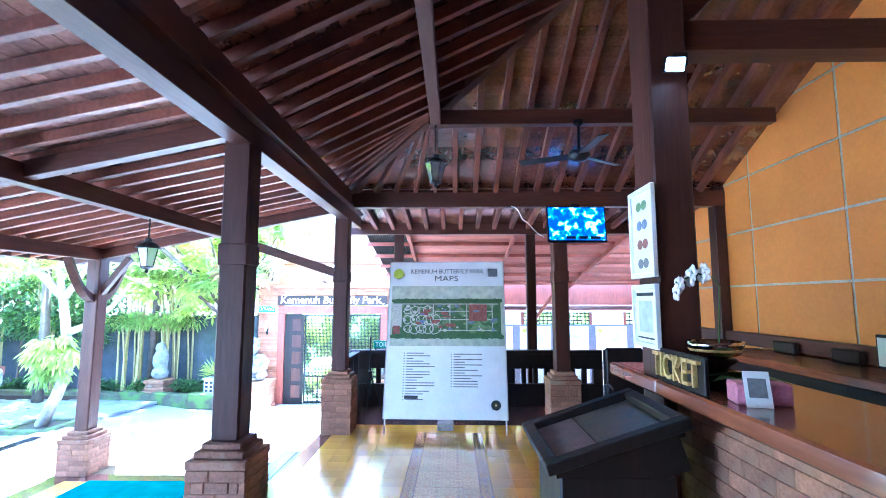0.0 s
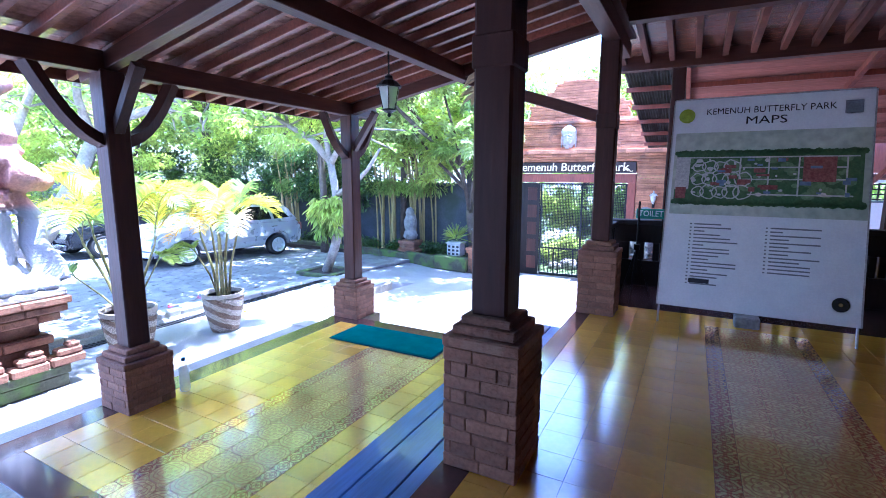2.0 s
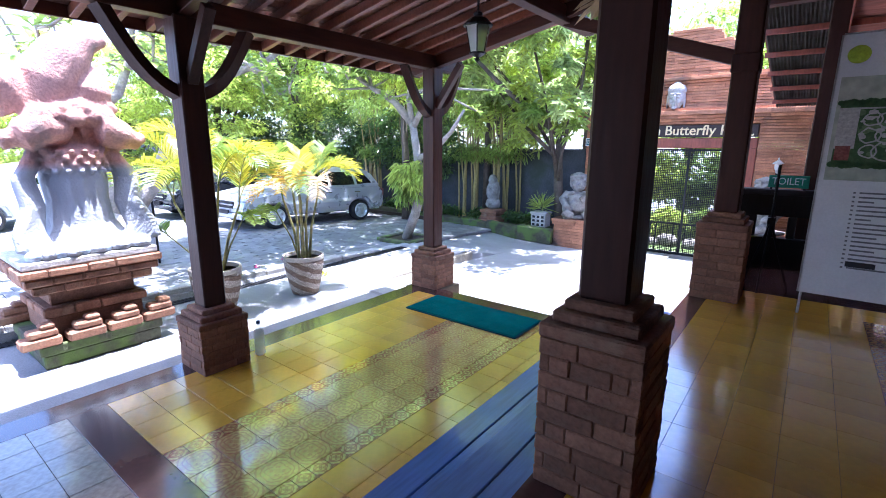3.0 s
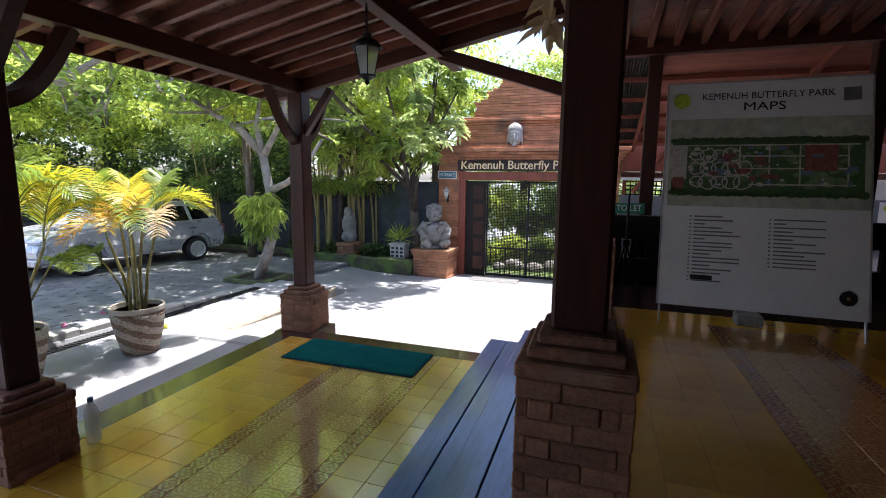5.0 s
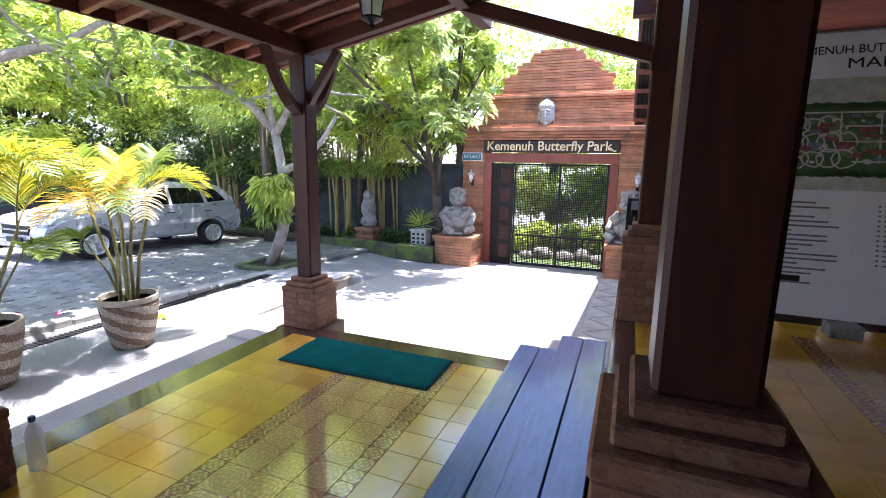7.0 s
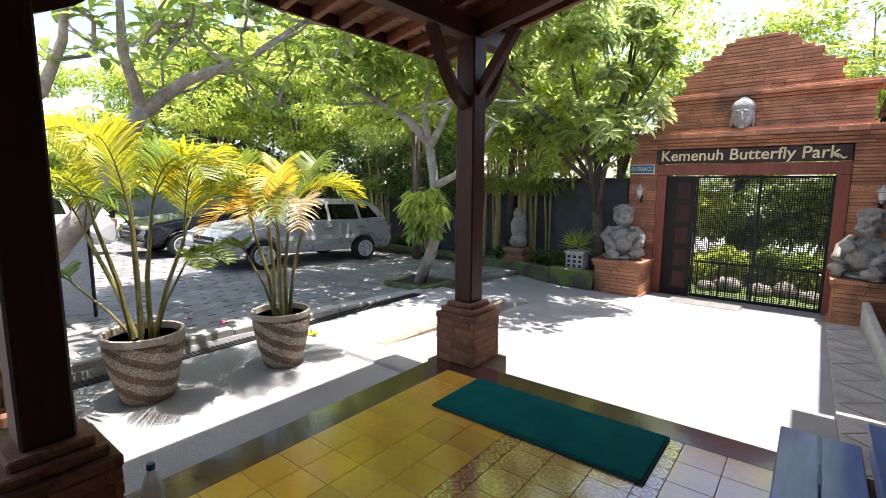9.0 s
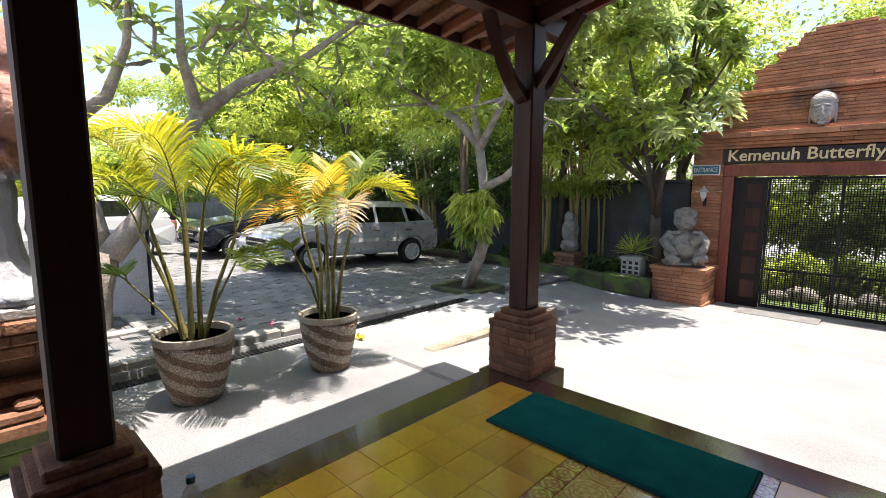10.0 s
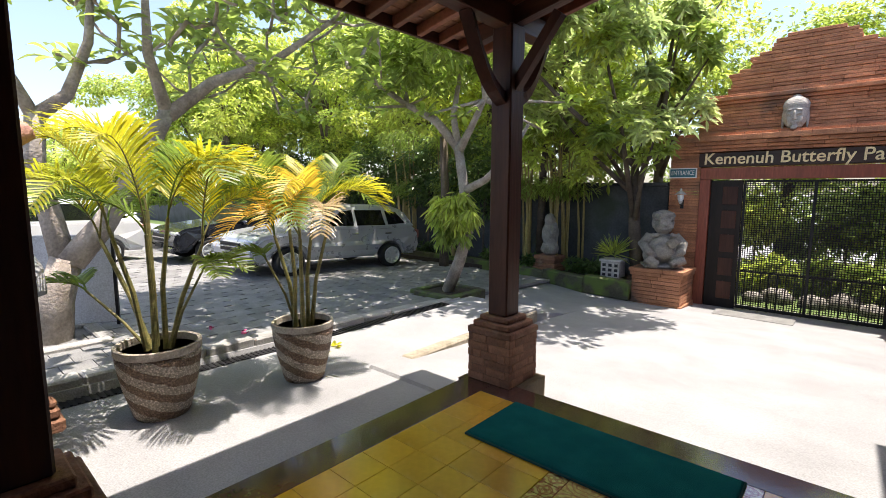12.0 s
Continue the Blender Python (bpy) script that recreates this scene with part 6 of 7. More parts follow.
leaf_cloud("foliage", crown_clumps((-7.05, 9.5, 0.42), (0.36, 0.3, 0.24), 8, 0.13, 16), 420, 0.2, 0.028, LEAF_MID, hb, 16, 1.5)
ring = thing("tree_ring", "mossy square stone ring round the tree foot", "planter", at=(-7.3, 9.66, -0.85))
for sx, sy, lx, ly in ((-0.42, 0, 0.07, 0.45), (0.42, 0, 0.07, 0.45), (0, -0.42, 0.35, 0.07), (0, 0.42, 0.35, 0.07)):
    under("edge_stone", boxes((-7.3 + sx - lx, -7.3 + sx + lx, 9.66 + sy - ly, 9.66 + sy + ly, -0.95, -0.72), bevel=0.015), MOSS, ring)
under("soil", boxes((-7.66, -6.94, 9.3, 10.02, -0.95, -0.76)), SOIL, ring)

tips2 = [(-8.3 + q.uniform(-1.7, 1.9), 3.6 + 4.8 * q.random(), 2.45 + q.uniform(-0.2, 1.5)) for i in range(110)]
st2 = [([(-8.3, 4.42, -0.75), (-8.35, 4.5, -0.2), (-8.3, 4.62, 0.25)], 0.19, 0.15),
       ([(-8.32, 4.6, 0.2), (-8.5, 4.55, 0.7), (-8.45, 4.45, 1.2), (-8.4, 4.49, 1.74)], 0.12, 0.09),
       ([(-8.4, 4.48, 1.7), (-8.3, 4.3, 2.1), (-8.2, 4.1, 2.8)], 0.07, 0.03),
       ([(-8.4, 4.48, 1.7), (-8.3, 4.75, 1.95), (-8.2, 4.95, 2.5), (-8.1, 5.0, 3.1)], 0.08, 0.03),
       ([(-8.28, 4.65, 0.2), (-8.2, 4.95, 0.6), (-8.25, 5.35, 1.25), (-8.3, 5.7, 1.9)], 0.14, 0.09),
       ([(-8.3, 5.7, 1.85), (-8.2, 5.5, 2.5), (-8.0, 5.45, 3.3)], 0.08, 0.03),
       ([(-8.3, 5.7, 1.85), (-8.2, 6.2, 2.3), (-7.8, 6.8, 2.6), (-7.5, 7.5, 3.2)], 0.09, 0.03)]
ends = [Vector(s[0][-1]) for s in st2[2:]] + [Vector((-8.2, 6.2, 2.3)), Vector((-7.8, 6.8, 2.6))]
left = [Vector(t) for t in tips2]
while left:
    t, e = min(((a, b) for a in left for b in ends), key=lambda ab: (ab[0] - ab[1]).length)
    left.remove(t)
    st2.append(([tuple(e), tuple(e.lerp(t, 0.5) + Vector((q.uniform(-0.05, 0.05), q.uniform(-0.05, 0.05), -0.06))), tuple(t)], 0.024, 0.014))
    ends.append(t)
frangipani("large pale frangipani tree with long glossy leaves", (-8.3, 4.42, -0.75), st2, tips2, 12, leaf=0.29, per=10)
ring2 = thing("tree_ring", "dark stone ring round the big frangipani foot", "planter", at=(-8.3, 4.42, -0.85))
for sx, sy, lx, ly in ((-0.42, 0, 0.07, 0.45), (0.42, 0, 0.07, 0.45), (0, -0.42, 0.35, 0.07), (0, 0.42, 0.35, 0.07)):
    under("edge_stone", boxes((-8.3 + sx - lx, -8.3 + sx + lx, 4.42 + sy - ly, 4.42 + sy + ly, -0.9, -0.58), bevel=0.015), KERB, ring2)
under("soil", boxes((-8.66, -7.94, 4.06, 4.78, -0.9, -0.64)), SOIL, ring2)
bd = thing("sign_panel", "plain pale grey panel on thin metal legs", "panel", at=(-8.7, 4.7, -0.65))
bm = box(bmesh.new(), -0.55, 0.42, -0.02, 0.02, 0.08, 1.12, 0.006)
bmesh.ops.transform(bm, matrix=pose(-8.75, 4.72, -0.66, 0, 0, 62), verts=bm.verts)
under("panel", bm, material("pale_panel", (0.5, 0.52, 0.55), (0.44, 0.46, 0.49), rough=0.5, bump=0.02), bd)
for s in (-0.53, 0.43):
    bm = box(bmesh.new(), s - 0.015, s + 0.015, -0.025, 0.025, 0, 1.14)
    bmesh.ops.transform(bm, matrix=pose(-8.75, 4.72, -0.66, 0, 0, 62), verts=bm.verts)
    under("leg", bm, BLACKMETAL, bd)
spk = thing("spiky_plant", "spiky green plant in the carved planter", "plant", at=(-5.82, 13.25, -0.42))
leaf_cloud("foliage", [(-5.82, 13.25, -0.3, 0.08)], 90, 0.42, 0.012, LEAF_LIGHT, spk, 33, -0.9)
bushes = ((-6.6, 13.4), (-8.0, 13.3), (-9.0, 13.35), (-6.2, 13.5), (-11.2, 13.4))
for i, (x, y) in enumerate(bushes):
    o = thing("ground_plant", "low dark green plant in the planting bed", "plant", "bed plants", at=(x, y, -0.86))
    leaf_cloud("foliage", crown_clumps((x, y, -0.7), (0.4, 0.25, 0.15), 8, 0.14, 40 + i), 420, 0.13, 0.022, LEAF_DARK, o, 40 + i, 0.1)
# garden beyond the gate, lawn beyond the car park
LAWN = material("short_grass", (0.09, 0.14, 0.03), (0.06, 0.10, 0.022), rough=0.9, scale=2, fine=40, bump=0.5)
tagged(part("garden_ground", boxes((-9, 3, 14.75, 22, -1.5, -1.33)), LAWN), "grassy garden ground behind the gate", "lawn", kind="structure")
tagged(part("lawn", boxes((-60, -21.5, -12, 14.0, -1.4, -0.98)), LAWN), "short green lawn beyond the car park", "lawn", kind="structure")
for i, (x, y, z, rr) in enumerate(((-3.6, 16.2, -0.9, 0.5), (-2.4, 16.6, -0.8, 0.55), (-1.6, 16.0, -0.9, 0.5), (-3.9, 17.2, 0.3, 0.8), (-1.3, 17.4, 0.2, 0.8), (-2.9, 17.8, -0.1, 0.7), (-4.6, 16.6, 0.4, 0.7), (-5.6, 19.4, 0.6, 2.0), (-3.2, 19.8, 0.5, 2.0), (-0.8, 19.4, 0.6, 2.0), (1.4, 18.6, 0.5, 1.8), (-2.2, 17.6, 0.6, 0.9))):
    o = thing("garden_shrub", "lush garden shrub behind the mesh gate", "shrub", "garden shrubs", at=(x, y, -1.35))
    leaf_cloud("foliage", crown_clumps((x, y, z), (rr, rr * 0.6, rr * 0.8), 16, rr * 0.4, 140 + i), 1500 if rr < 1.5 else 4200, 0.17, 0.04, (LEAF_LIGHT, LEAF_MID, LEAF_MID)[i % 3], o, 140 + i, 0.2)
    under("stem", tube(bmesh.new(), [(x, y, -1.4), (x, y, z)], [0.03, 0.02], 6), DARKBARK, o)
for i, (x, y, s) in enumerate(((-3.2, 15.5, 0.28), (-2.6, 15.4, 0.24), (-2.1, 15.6, 0.3), (-1.7, 15.3, 0.22), (-3.6, 15.3, 0.2))):
    tagged(part("garden_stone", blob(bmesh.new(), (x, y, -1.36 + s * 0.5), (s, s * 0.7, s * 0.7), 3, 0.3, 2), STONE, smooth=True), "rounded grey garden boulder behind the gate", "stone", "garden boulders")


# ---- potted palms ----
POTMAT = material("woven_pot", (0.60, 0.51, 0.41), (0.5, 0.42, 0.33), rough=0.8, scale=9, fine=90, bump=0.8)
nt = POTMAT.node_tree
tcp = nt.nodes.new("ShaderNodeTexCoord")
npz = nt.nodes.new("ShaderNodeTexNoise")
npz.inputs["Scale"].default_value = 14
nt.links.new(tcp.outputs["Object"], npz.inputs["Vector"])
dpn = nt.nodes.new("ShaderNodeVectorMath")
dpn.operation = "DOT_PRODUCT"
dpn.inputs[1].default_value = (0.34, 0.34, 1.0)
nt.links.new(tcp.outputs["Object"], dpn.inputs[0])
k1 = nt.nodes.new("ShaderNodeMath")
k1.operation, k1.inputs[1].default_value = "MULTIPLY_ADD", 0.05
nt.links.new(npz.outputs[0], k1.inputs[0])
nt.links.new(dpn.outputs["Value"], k1.inputs[2])
k2 = nt.nodes.new("ShaderNodeMath")
k2.operation, k2.inputs[1].default_value = "MULTIPLY", 2 * math.pi / 0.155
nt.links.new(k1.outputs[0], k2.inputs[0])
k3 = nt.nodes.new("ShaderNodeMath")
k3.operation = "SINE"
nt.links.new(k2.outputs[0], k3.inputs[0])
rp = nt.nodes.new("ShaderNodeMapRange")
rp.inputs[1].default_value, rp.inputs[2].default_value = 0.0, 0.25
nt.links.new(k3.outputs[0], rp.inputs[0])
mixp = nt.nodes.new("ShaderNodeMix")
mixp.data_type = "RGBA"
bsp = nt.nodes["Principled BSDF"]
nt.links.new(rp.outputs[0], mixp.inputs[0])
nt.links.new(bsp.inputs["Base Color"].links[0].from_socket, mixp.inputs[6])
mixp.inputs[7].default_value = (0.27, 0.18, 0.12, 1)
vop = nt.nodes.new("ShaderNodeTexVoronoi")
vop.inputs["Scale"].default_value = 62
nt.links.new(tcp.outputs["Object"], vop.inputs["Vector"])
vrp = nt.nodes.new("ShaderNodeMapRange")
vrp.inputs[1].default_value, vrp.inputs[2].default_value, vrp.inputs[3].default_value, vrp.inputs[4].default_value = 0.15, 0.6, 1.2, 0.6
nt.links.new(vop.outputs["Distance"], vrp.inputs[0])
hsp = nt.nodes.new("ShaderNodeHueSaturation")
nt.links.new(vrp.outputs[0], hsp.inputs["Value"])
nt.links.new(mixp.outputs[2], hsp.inputs["Color"])
nt.links.new(hsp.outputs[0], bsp.inputs["Base Color"])
bpp = nt.nodes.new("ShaderNodeBump")
bpp.inputs["Strength"].default_value, bpp.inputs["Distance"].default_value = 1.0, -0.012
nt.links.new(vop.outputs["Distance"], bpp.inputs["Height"])
nt.links.new(bpp.outputs[0], bsp.inputs["Normal"])


RIMMAT = material("pot_rim", (0.48, 0.43, 0.36), (0.36, 0.31, 0.25), rough=0.8, scale=9, fine=60, bump=0.4)


def palm_pot(x, y, r, h, seed, height, spread, canes, fronds):
    p = thing("plant_pot", "round woven-look pot with diagonal tan and brown bands", "pot", "palm pots", at=(x, y, STRIP))
    T = Matrix.Translation((x, y, STRIP))
    under("body", lathe(bmesh.new(), ((r * 0.62, 0.0), (r * 0.66, 0.02), (r * 0.86, h * 0.45), (r * 0.97, h * 0.8), (r * 0.98, h * 0.9), (r * 0.9, h * 0.9), (r * 0.85, h * 0.8), (0.0, h * 0.79)), 40, T), POTMAT, p, smooth=True)
    under("rim", lathe(bmesh.new(), ((r * 0.99, h * 0.9), (r, h * 0.93), (r, h), (r * 0.97, h * 1.01), (r * 0.9, h * 1.0), (r * 0.89, h * 0.9)), 40, T), RIMMAT, p, "plain tan rim")
    under("earth", lathe(bmesh.new(), ((r * 0.88, h * 0.79), (r * 0.88, h * 0.86), (0.01, h * 0.88)), 24, T), SOIL, p)
    o = thing("areca_palm", "areca palm with thin canes and yellow-green feathered fronds", "palm", "potted palms", at=(x, y, STRIP + h * 0.86))
    q = random.Random(seed)
    tops = []
    for i, (ang, out, top, low) in enumerate(canes):
        a = radians(ang)
        rr = 0.05 + 0.05 * (i % 3) / 2
        b = Vector((x + rr * math.cos(a), y + rr * math.sin(a), STRIP + h * 0.84))
        t = Vector((x + out * math.cos(a), y + out * math.sin(a), STRIP + h + top * height))
        m = b.lerp(t, 0.5) - Vector((math.cos(a), math.sin(a), 0)) * 0.03
        wide = (0.013, 0.011, 0.008) if low else (0.022, 0.018, 0.013)
        cane = tube(bmesh.new(), [b, m, t], wide, 8)
        for k in range(1, 7):
            c = b.lerp(m, k / 3.5) if k < 3.5 else m.lerp(t, (k - 3.5) / 3.5)
            if not low:
                tube(cane, [c - Vector((0, 0, 0.004)), c + Vector((0, 0, 0.004))], [0.0218 - 0.0012 * k] * 2, 8)
        under("cane", cane, PALMCANE, o)
        tops.append((t, a, low))
    for i in range(fronds):
        t, a, low = tops[i % len(tops)]
        turn = i // len(tops)
        ang = a + (turn - 1) * 1.25 + q.uniform(-0.5, 0.5)
        H = (0.95, 0.45, 0.7, 0.25)[(i * 3 + turn) % 4] + q.uniform(-0.12, 0.12)
        dry = i == 4 and seed == 22
        H = 0.2 if dry or low else H
        L = (0.5 if low else 1.0) * spread * (1.0 - 0.42 * H) * q.uniform(0.9, 1.1)
        hd = Vector((math.cos(ang), math.sin(ang), 0))
        rise = height * (0.10 if low else 0.24 + 0.36 * H)
        sag = 0.40 if dry else (0.14 if low else 0.42 - 0.16 * H)
        pts = [t + hd * L * u ** 1.35 + Vector((0, 0, rise * (1.9 * u - 0.9 * u * u) - sag * u ** 3)) for u in [k / 16 for k in range(17)]]
        tone = q.random()
        V, Fc = [], []
        mt = LEAF_DRY if dry else LEAF_PALM if low or tone < 0.44 else LEAF_AMBER if tone > 0.74 and H < 0.75 else LEAF_YELLOW
        first = 7
        for k in range(first, 40):
            u = k / 40
            j = min(15, int(u * 16))
            c = pts[j].lerp(pts[j + 1], u * 16 - j)
            d = (pts[j + 1] - pts[j]).normalized()
            s = d.cross(Vector((0, 0, 1)))
            s = s.normalized() if s.length > 0.1 else hd.cross(Vector((0, 0, 1)))
            up = s.cross(d)
            ll = (0.6 if low else 1.0) * 0.34 * spread / 0.8 * math.sin(math.pi * (0.2 + 0.70 * (k - first) / (40 - first))) * q.uniform(0.85, 1.1)
            for side in (-1, 1):
                way = (s * side * 0.78 + d * 0.72 + up * q.uniform(0.22, 0.5)).normalized()
                m1 = c + way * ll * 0.4
                m2 = c + way * ll * 0.75 + Vector((0, 0, -0.06 * ll))
                e = c + way * ll + Vector((0, 0, -0.2 * ll))
                w = d * 0.0105
                n0 = len(V)
                V += [tuple(c - w * 0.5), tuple(m1 - w), tuple(m2 - w * 0.8), tuple(e), tuple(m2 + w * 0.8), tuple(m1 + w), tuple(c + w * 0.5)]
                Fc += [(n0, n0 + 1, n0 + 5, n0 + 6), (n0 + 1, n0 + 2, n0 + 4, n0 + 5), (n0 + 2, n0 + 3, n0 + 4)]
        fr = raw("frond", V, Fc, mt, o, {LEAF_DRY: "pale dry drooping frond", LEAF_PALM: "green feathered frond", LEAF_AMBER: "amber feathered frond", LEAF_YELLOW: "golden yellow feathered frond"}[mt])
        under("stalk", tube(bmesh.new(), pts, [0.008 - 0.0004 * k for k in range(17)], 5), PALMCANE if mt is not LEAF_PALM else LEAF_PALM, fr)


# canes: direction, lean, height, low shoot
palm_pot(-5.98, 4.74, 0.30, 0.56, 21, 1.36, 0.90, ((215, 0.42, 0.58, 0), (250, 0.26, 0.66, 0), (170, 0.10, 0.74, 0), (60, 0.12, 0.70, 0), (75, 0.34, 0.54, 0), (330, 0.12, 0.62, 0), (225, 0.5, 0.3, 1), (50, 0.36, 0.42, 1)), 21)
palm_pot(-5.78, 5.87, 0.275, 0.54, 22, 1.26, 0.74, ((230, 0.22, 0.62, 0), (260, 0.10, 0.72, 0), (150, 0.10, 0.68, 0), (40, 0.12, 0.74, 0), (60, 0.24, 0.66, 0), (330, 0.10, 0.6, 0), (235, 0.30, 0.46, 1)), 19)


# ---- car park ----
pv, pf = [], []
rngp = random.Random(3)
for i in range(30):
    for j in range(46):
        x0, y0 = -7.0 - (i + 1) * 0.34, 1.2 + j * 0.26 + (0.13 if i % 2 else 0)
        if y0 > 12.7 or (-7.76 < x0 + 0.17 < -6.84 and 9.2 < y0 + 0.1 < 10.1):
            continue
        z = park_z(y0) + 0.03 + rngp.uniform(-0.003, 0.003)
        thin_box(pv, pf, x0 + 0.004, x0 + 0.336, y0 + 0.004, y0 + 0.256, z - 0.06, z)
tagged(raw("paving", pv, pf, PAVER), "weathered grey concrete block paving of the car park", "paving", kind="stuff")
kerb = thing("kerb", "grey concrete kerb stones along the car park", "kerb", kind="structure", at=(-6.85, 6, -0.75))
for i in range(14):
    y = 2.4 + i * 0.5
    z = park_z(y) + 0.07
    under("kerb_stone", boxes((-6.98, -6.78, y + 0.006, y + 0.494, -1.0, z), bevel=0.018), KERB, kerb)
drain = thing("drain_grating", "black iron drain grating at the foot of the kerb", "drain", at=(-6.68, 6, -0.75))
under("channel", boxes((-6.77, -6.60, 2.4, 8.9, -0.747, -0.743)), INK, drain)
dv, df = [], []
for i in range(130):
    thin_box(dv, df, -6.765, -6.605, 2.42 + i * 0.05, 2.44 + i * 0.05, -0.743, -0.735)
bars = raw("grate", dv, df, BLACKMETAL, drain)
bars["kind"] = "stuff"
ret = thing("retaining_edge", "rough weathered concrete edge between strip and driveway", "kerb", kind="structure", at=(-5.45, 8, -0.9))
bm = bmesh.new()
bar(bm, (-5.44, 6.85, -0.86), (-5.56, 9.6, -0.90), 0.16, 0.24, bevel=0.02)
under("edge", bm, material("weathered_edge", (0.33, 0.29, 0.22), (0.2, 0.17, 0.12), rough=0.9, scale=5, fine=30, bump=0.6), ret)
walkside = thing("side_path", "grey path with incised zigzag lines beside the hall", "path", kind="structure", at=(-1.3, 9, -0.8))
bm = bmesh.new()
bar(bm, (-1.30, 6.42, drive_z(6.42) + 0.02), (-1.30, 12.9, drive_z(12.9) + 0.02), 0.42, 0.06)
under("slab", bm, KERB, walkside)
bm = bmesh.new()
for i in range(16):
    y = 6.5 + i * 0.38
    bar(bm, (-1.49 if i % 2 else -1.12, y, drive_z(y) + 0.052), (-1.12 if i % 2 else -1.49, y + 0.38, drive_z(y + 0.38) + 0.052), 0.012, 0.004, bevel=0)
under("lines", bm, GREYINK, walkside)
tagged(part("edge_wall", boxes((-1.09, -1.0, 6.42, 8.3, -1.4, -0.04), (-1.09, -1.0, 8.3, 13.0, -1.4, -0.75), bevel=0.01), PALESTONE), "low pale plaster wall along the hall's edge", "wall", kind="structure")


# ---- vehicles ----
LAMPGLASS = material("headlamp_glass", (0.5, 0.52, 0.54), (0.4, 0.42, 0.45), rough=0.1, metal=0.3, bump=0.0, coat=0.8)
RIM = material("bright_alloy", (0.78, 0.78, 0.78), (0.7, 0.7, 0.7), rough=0.3, metal=0.35, bump=0.0, amp=0.04)
def vehicle(x, y, paint, label, turn=0, k=1.0):
    """A tall estate car, front towards -y, origin between the front wheels on the ground."""
    o = thing("car", label, "car", "parked cars", at=(x, y, 0))
    M = pose(x, y, park_z(y) + 0.035, math.degrees(math.atan(-0.042)), 0, turn) @ Matrix.Diagonal((1, 1, 0.86, 1))

    def put(name, bm, mt, parent, lab="", sm=False):
        bmesh.ops.transform(bm, matrix=M, verts=bm.verts)
        return under(name, bm, mt, parent, lab, sm)

    def hull(profile, width):
        bm = bmesh.new()
        L = [bm.verts.new((-width(z), yy, z)) for yy, z in profile]
        R = [bm.verts.new((width(z), yy, z)) for yy, z in profile]
        n = len(profile)
        bm.faces.new(L)
        bm.faces.new(R[::-1])
        for i in range(n):
            bm.faces.new((L[i], R[i], R[(i + 1) % n], L[(i + 1) % n]))
        bmesh.ops.recalc_face_normals(bm, faces=bm.faces)
        bmesh.ops.bevel(bm, geom=[e for e in bm.edges if e.calc_face_angle(0) > 0.5], offset=0.07, segments=4, affect="EDGES")
        return bm

    low = [(-0.72, 0.30), (-0.82, 0.42), (-0.83, 0.62), (-0.76, 0.82), (-0.6, 0.94), (-0.2, 1.03), (0.45, 1.15), (3.45, 1.17), (3.66, 0.98), (3.70, 0.6), (3.62, 0.34)]
    # wheel arches cut into the lower line
    arch = []
    for c in (2.75, 0.0):
        arch += [(c + 0.42 * math.cos(a), 0.34 + 0.40 * math.sin(a)) for a in [math.pi * i / 8 for i in range(9)]]
    put("body", hull(low + arch, lambda z: 0.90 if z > 0.5 else 0.88), paint, o)
    put("cabin", hull([(0.3, 1.08), (1.1, 1.62), (1.5, 1.72), (2.2, 1.75), (2.9, 1.72), (3.28, 1.60), (3.62, 1.10)], lambda z: 0.88 - 0.30 * max(0, z - 1.05)), paint, o)
    for s in (-1, 1):
        for a in ([(0.86, 1.17), (1.28, 1.54), (1.62, 1.59), (1.62, 1.18)], [(1.70, 1.18), (1.70, 1.59), (2.50, 1.60), (2.56, 1.19)], [(2.66, 1.2), (2.60, 1.59), (2.96, 1.56), (3.22, 1.24)]):
            bm = bmesh.new()
            wdt = lambda z: 0.885 - 0.30 * (z - 1.05)
            f = bm.faces.new([bm.verts.new((s * wdt(z), yy, z)) for yy, z in a])
            bmesh.ops.solidify(bm, geom=[f], thickness=0.012)
            put("side_window", bm, CARGLASS, o, "dark tinted glass")
        for yy in (1.0, 2.0):
            put("door_handle", boxes((s * 0.905 - 0.012, s * 0.905 + 0.012, yy + 0.5, yy + 0.7, 0.95, 0.98), bevel=0.005), CHROME, o)
        put("mirror", blob(bmesh.new(), (s * 0.98, 0.75, 1.12), (0.1, 0.07, 0.08), 2), paint, o, sm=True)
        put("headlight", boxes((s * 0.66 - 0.17, s * 0.66 + 0.17, -0.79, -0.60, 0.76, 0.86), bevel=0.03), LAMPGLASS, o, "clear chrome headlight")
        put("tail_light", boxes((s * 0.78 - 0.1, s * 0.78 + 0.1, 3.5, 3.69, 0.8, 1.05), bevel=0.02), PRINT["red"], o, "dark red tail light")
        for yy in (0.0, 2.75):
            R = Matrix.Translation((s * 0.80, yy, 0.34)) @ Matrix.Rotation(math.pi / 2 * s, 4, "Y")
            w = put("tyre", lathe(bmesh.new(), ((0.22, -0.1), (0.31, -0.1), (0.34, -0.06), (0.34, 0.06), (0.31, 0.1), (0.235, 0.095), (0.23, 0.0)), 28, R), RUBBER, o, sm=True)
            put("rim", lathe(bmesh.new(), ((0.228, 0.01), (0.24, 0.1), (0.225, 0.108), (0.20, 0.07), (0.195, 0.012)), 24, R), RIM, w)
            for kk in range(8):
                bm = box(bmesh.new(), 0.0, 0.215, -0.026, 0.026, 0.06, 0.09, 0.006)
                bmesh.ops.transform(bm, matrix=R @ Matrix.Rotation(kk * math.pi / 4, 4, "Z"), verts=bm.verts)
                put("spoke", bm, RIM, w)
    bm = bmesh.new()
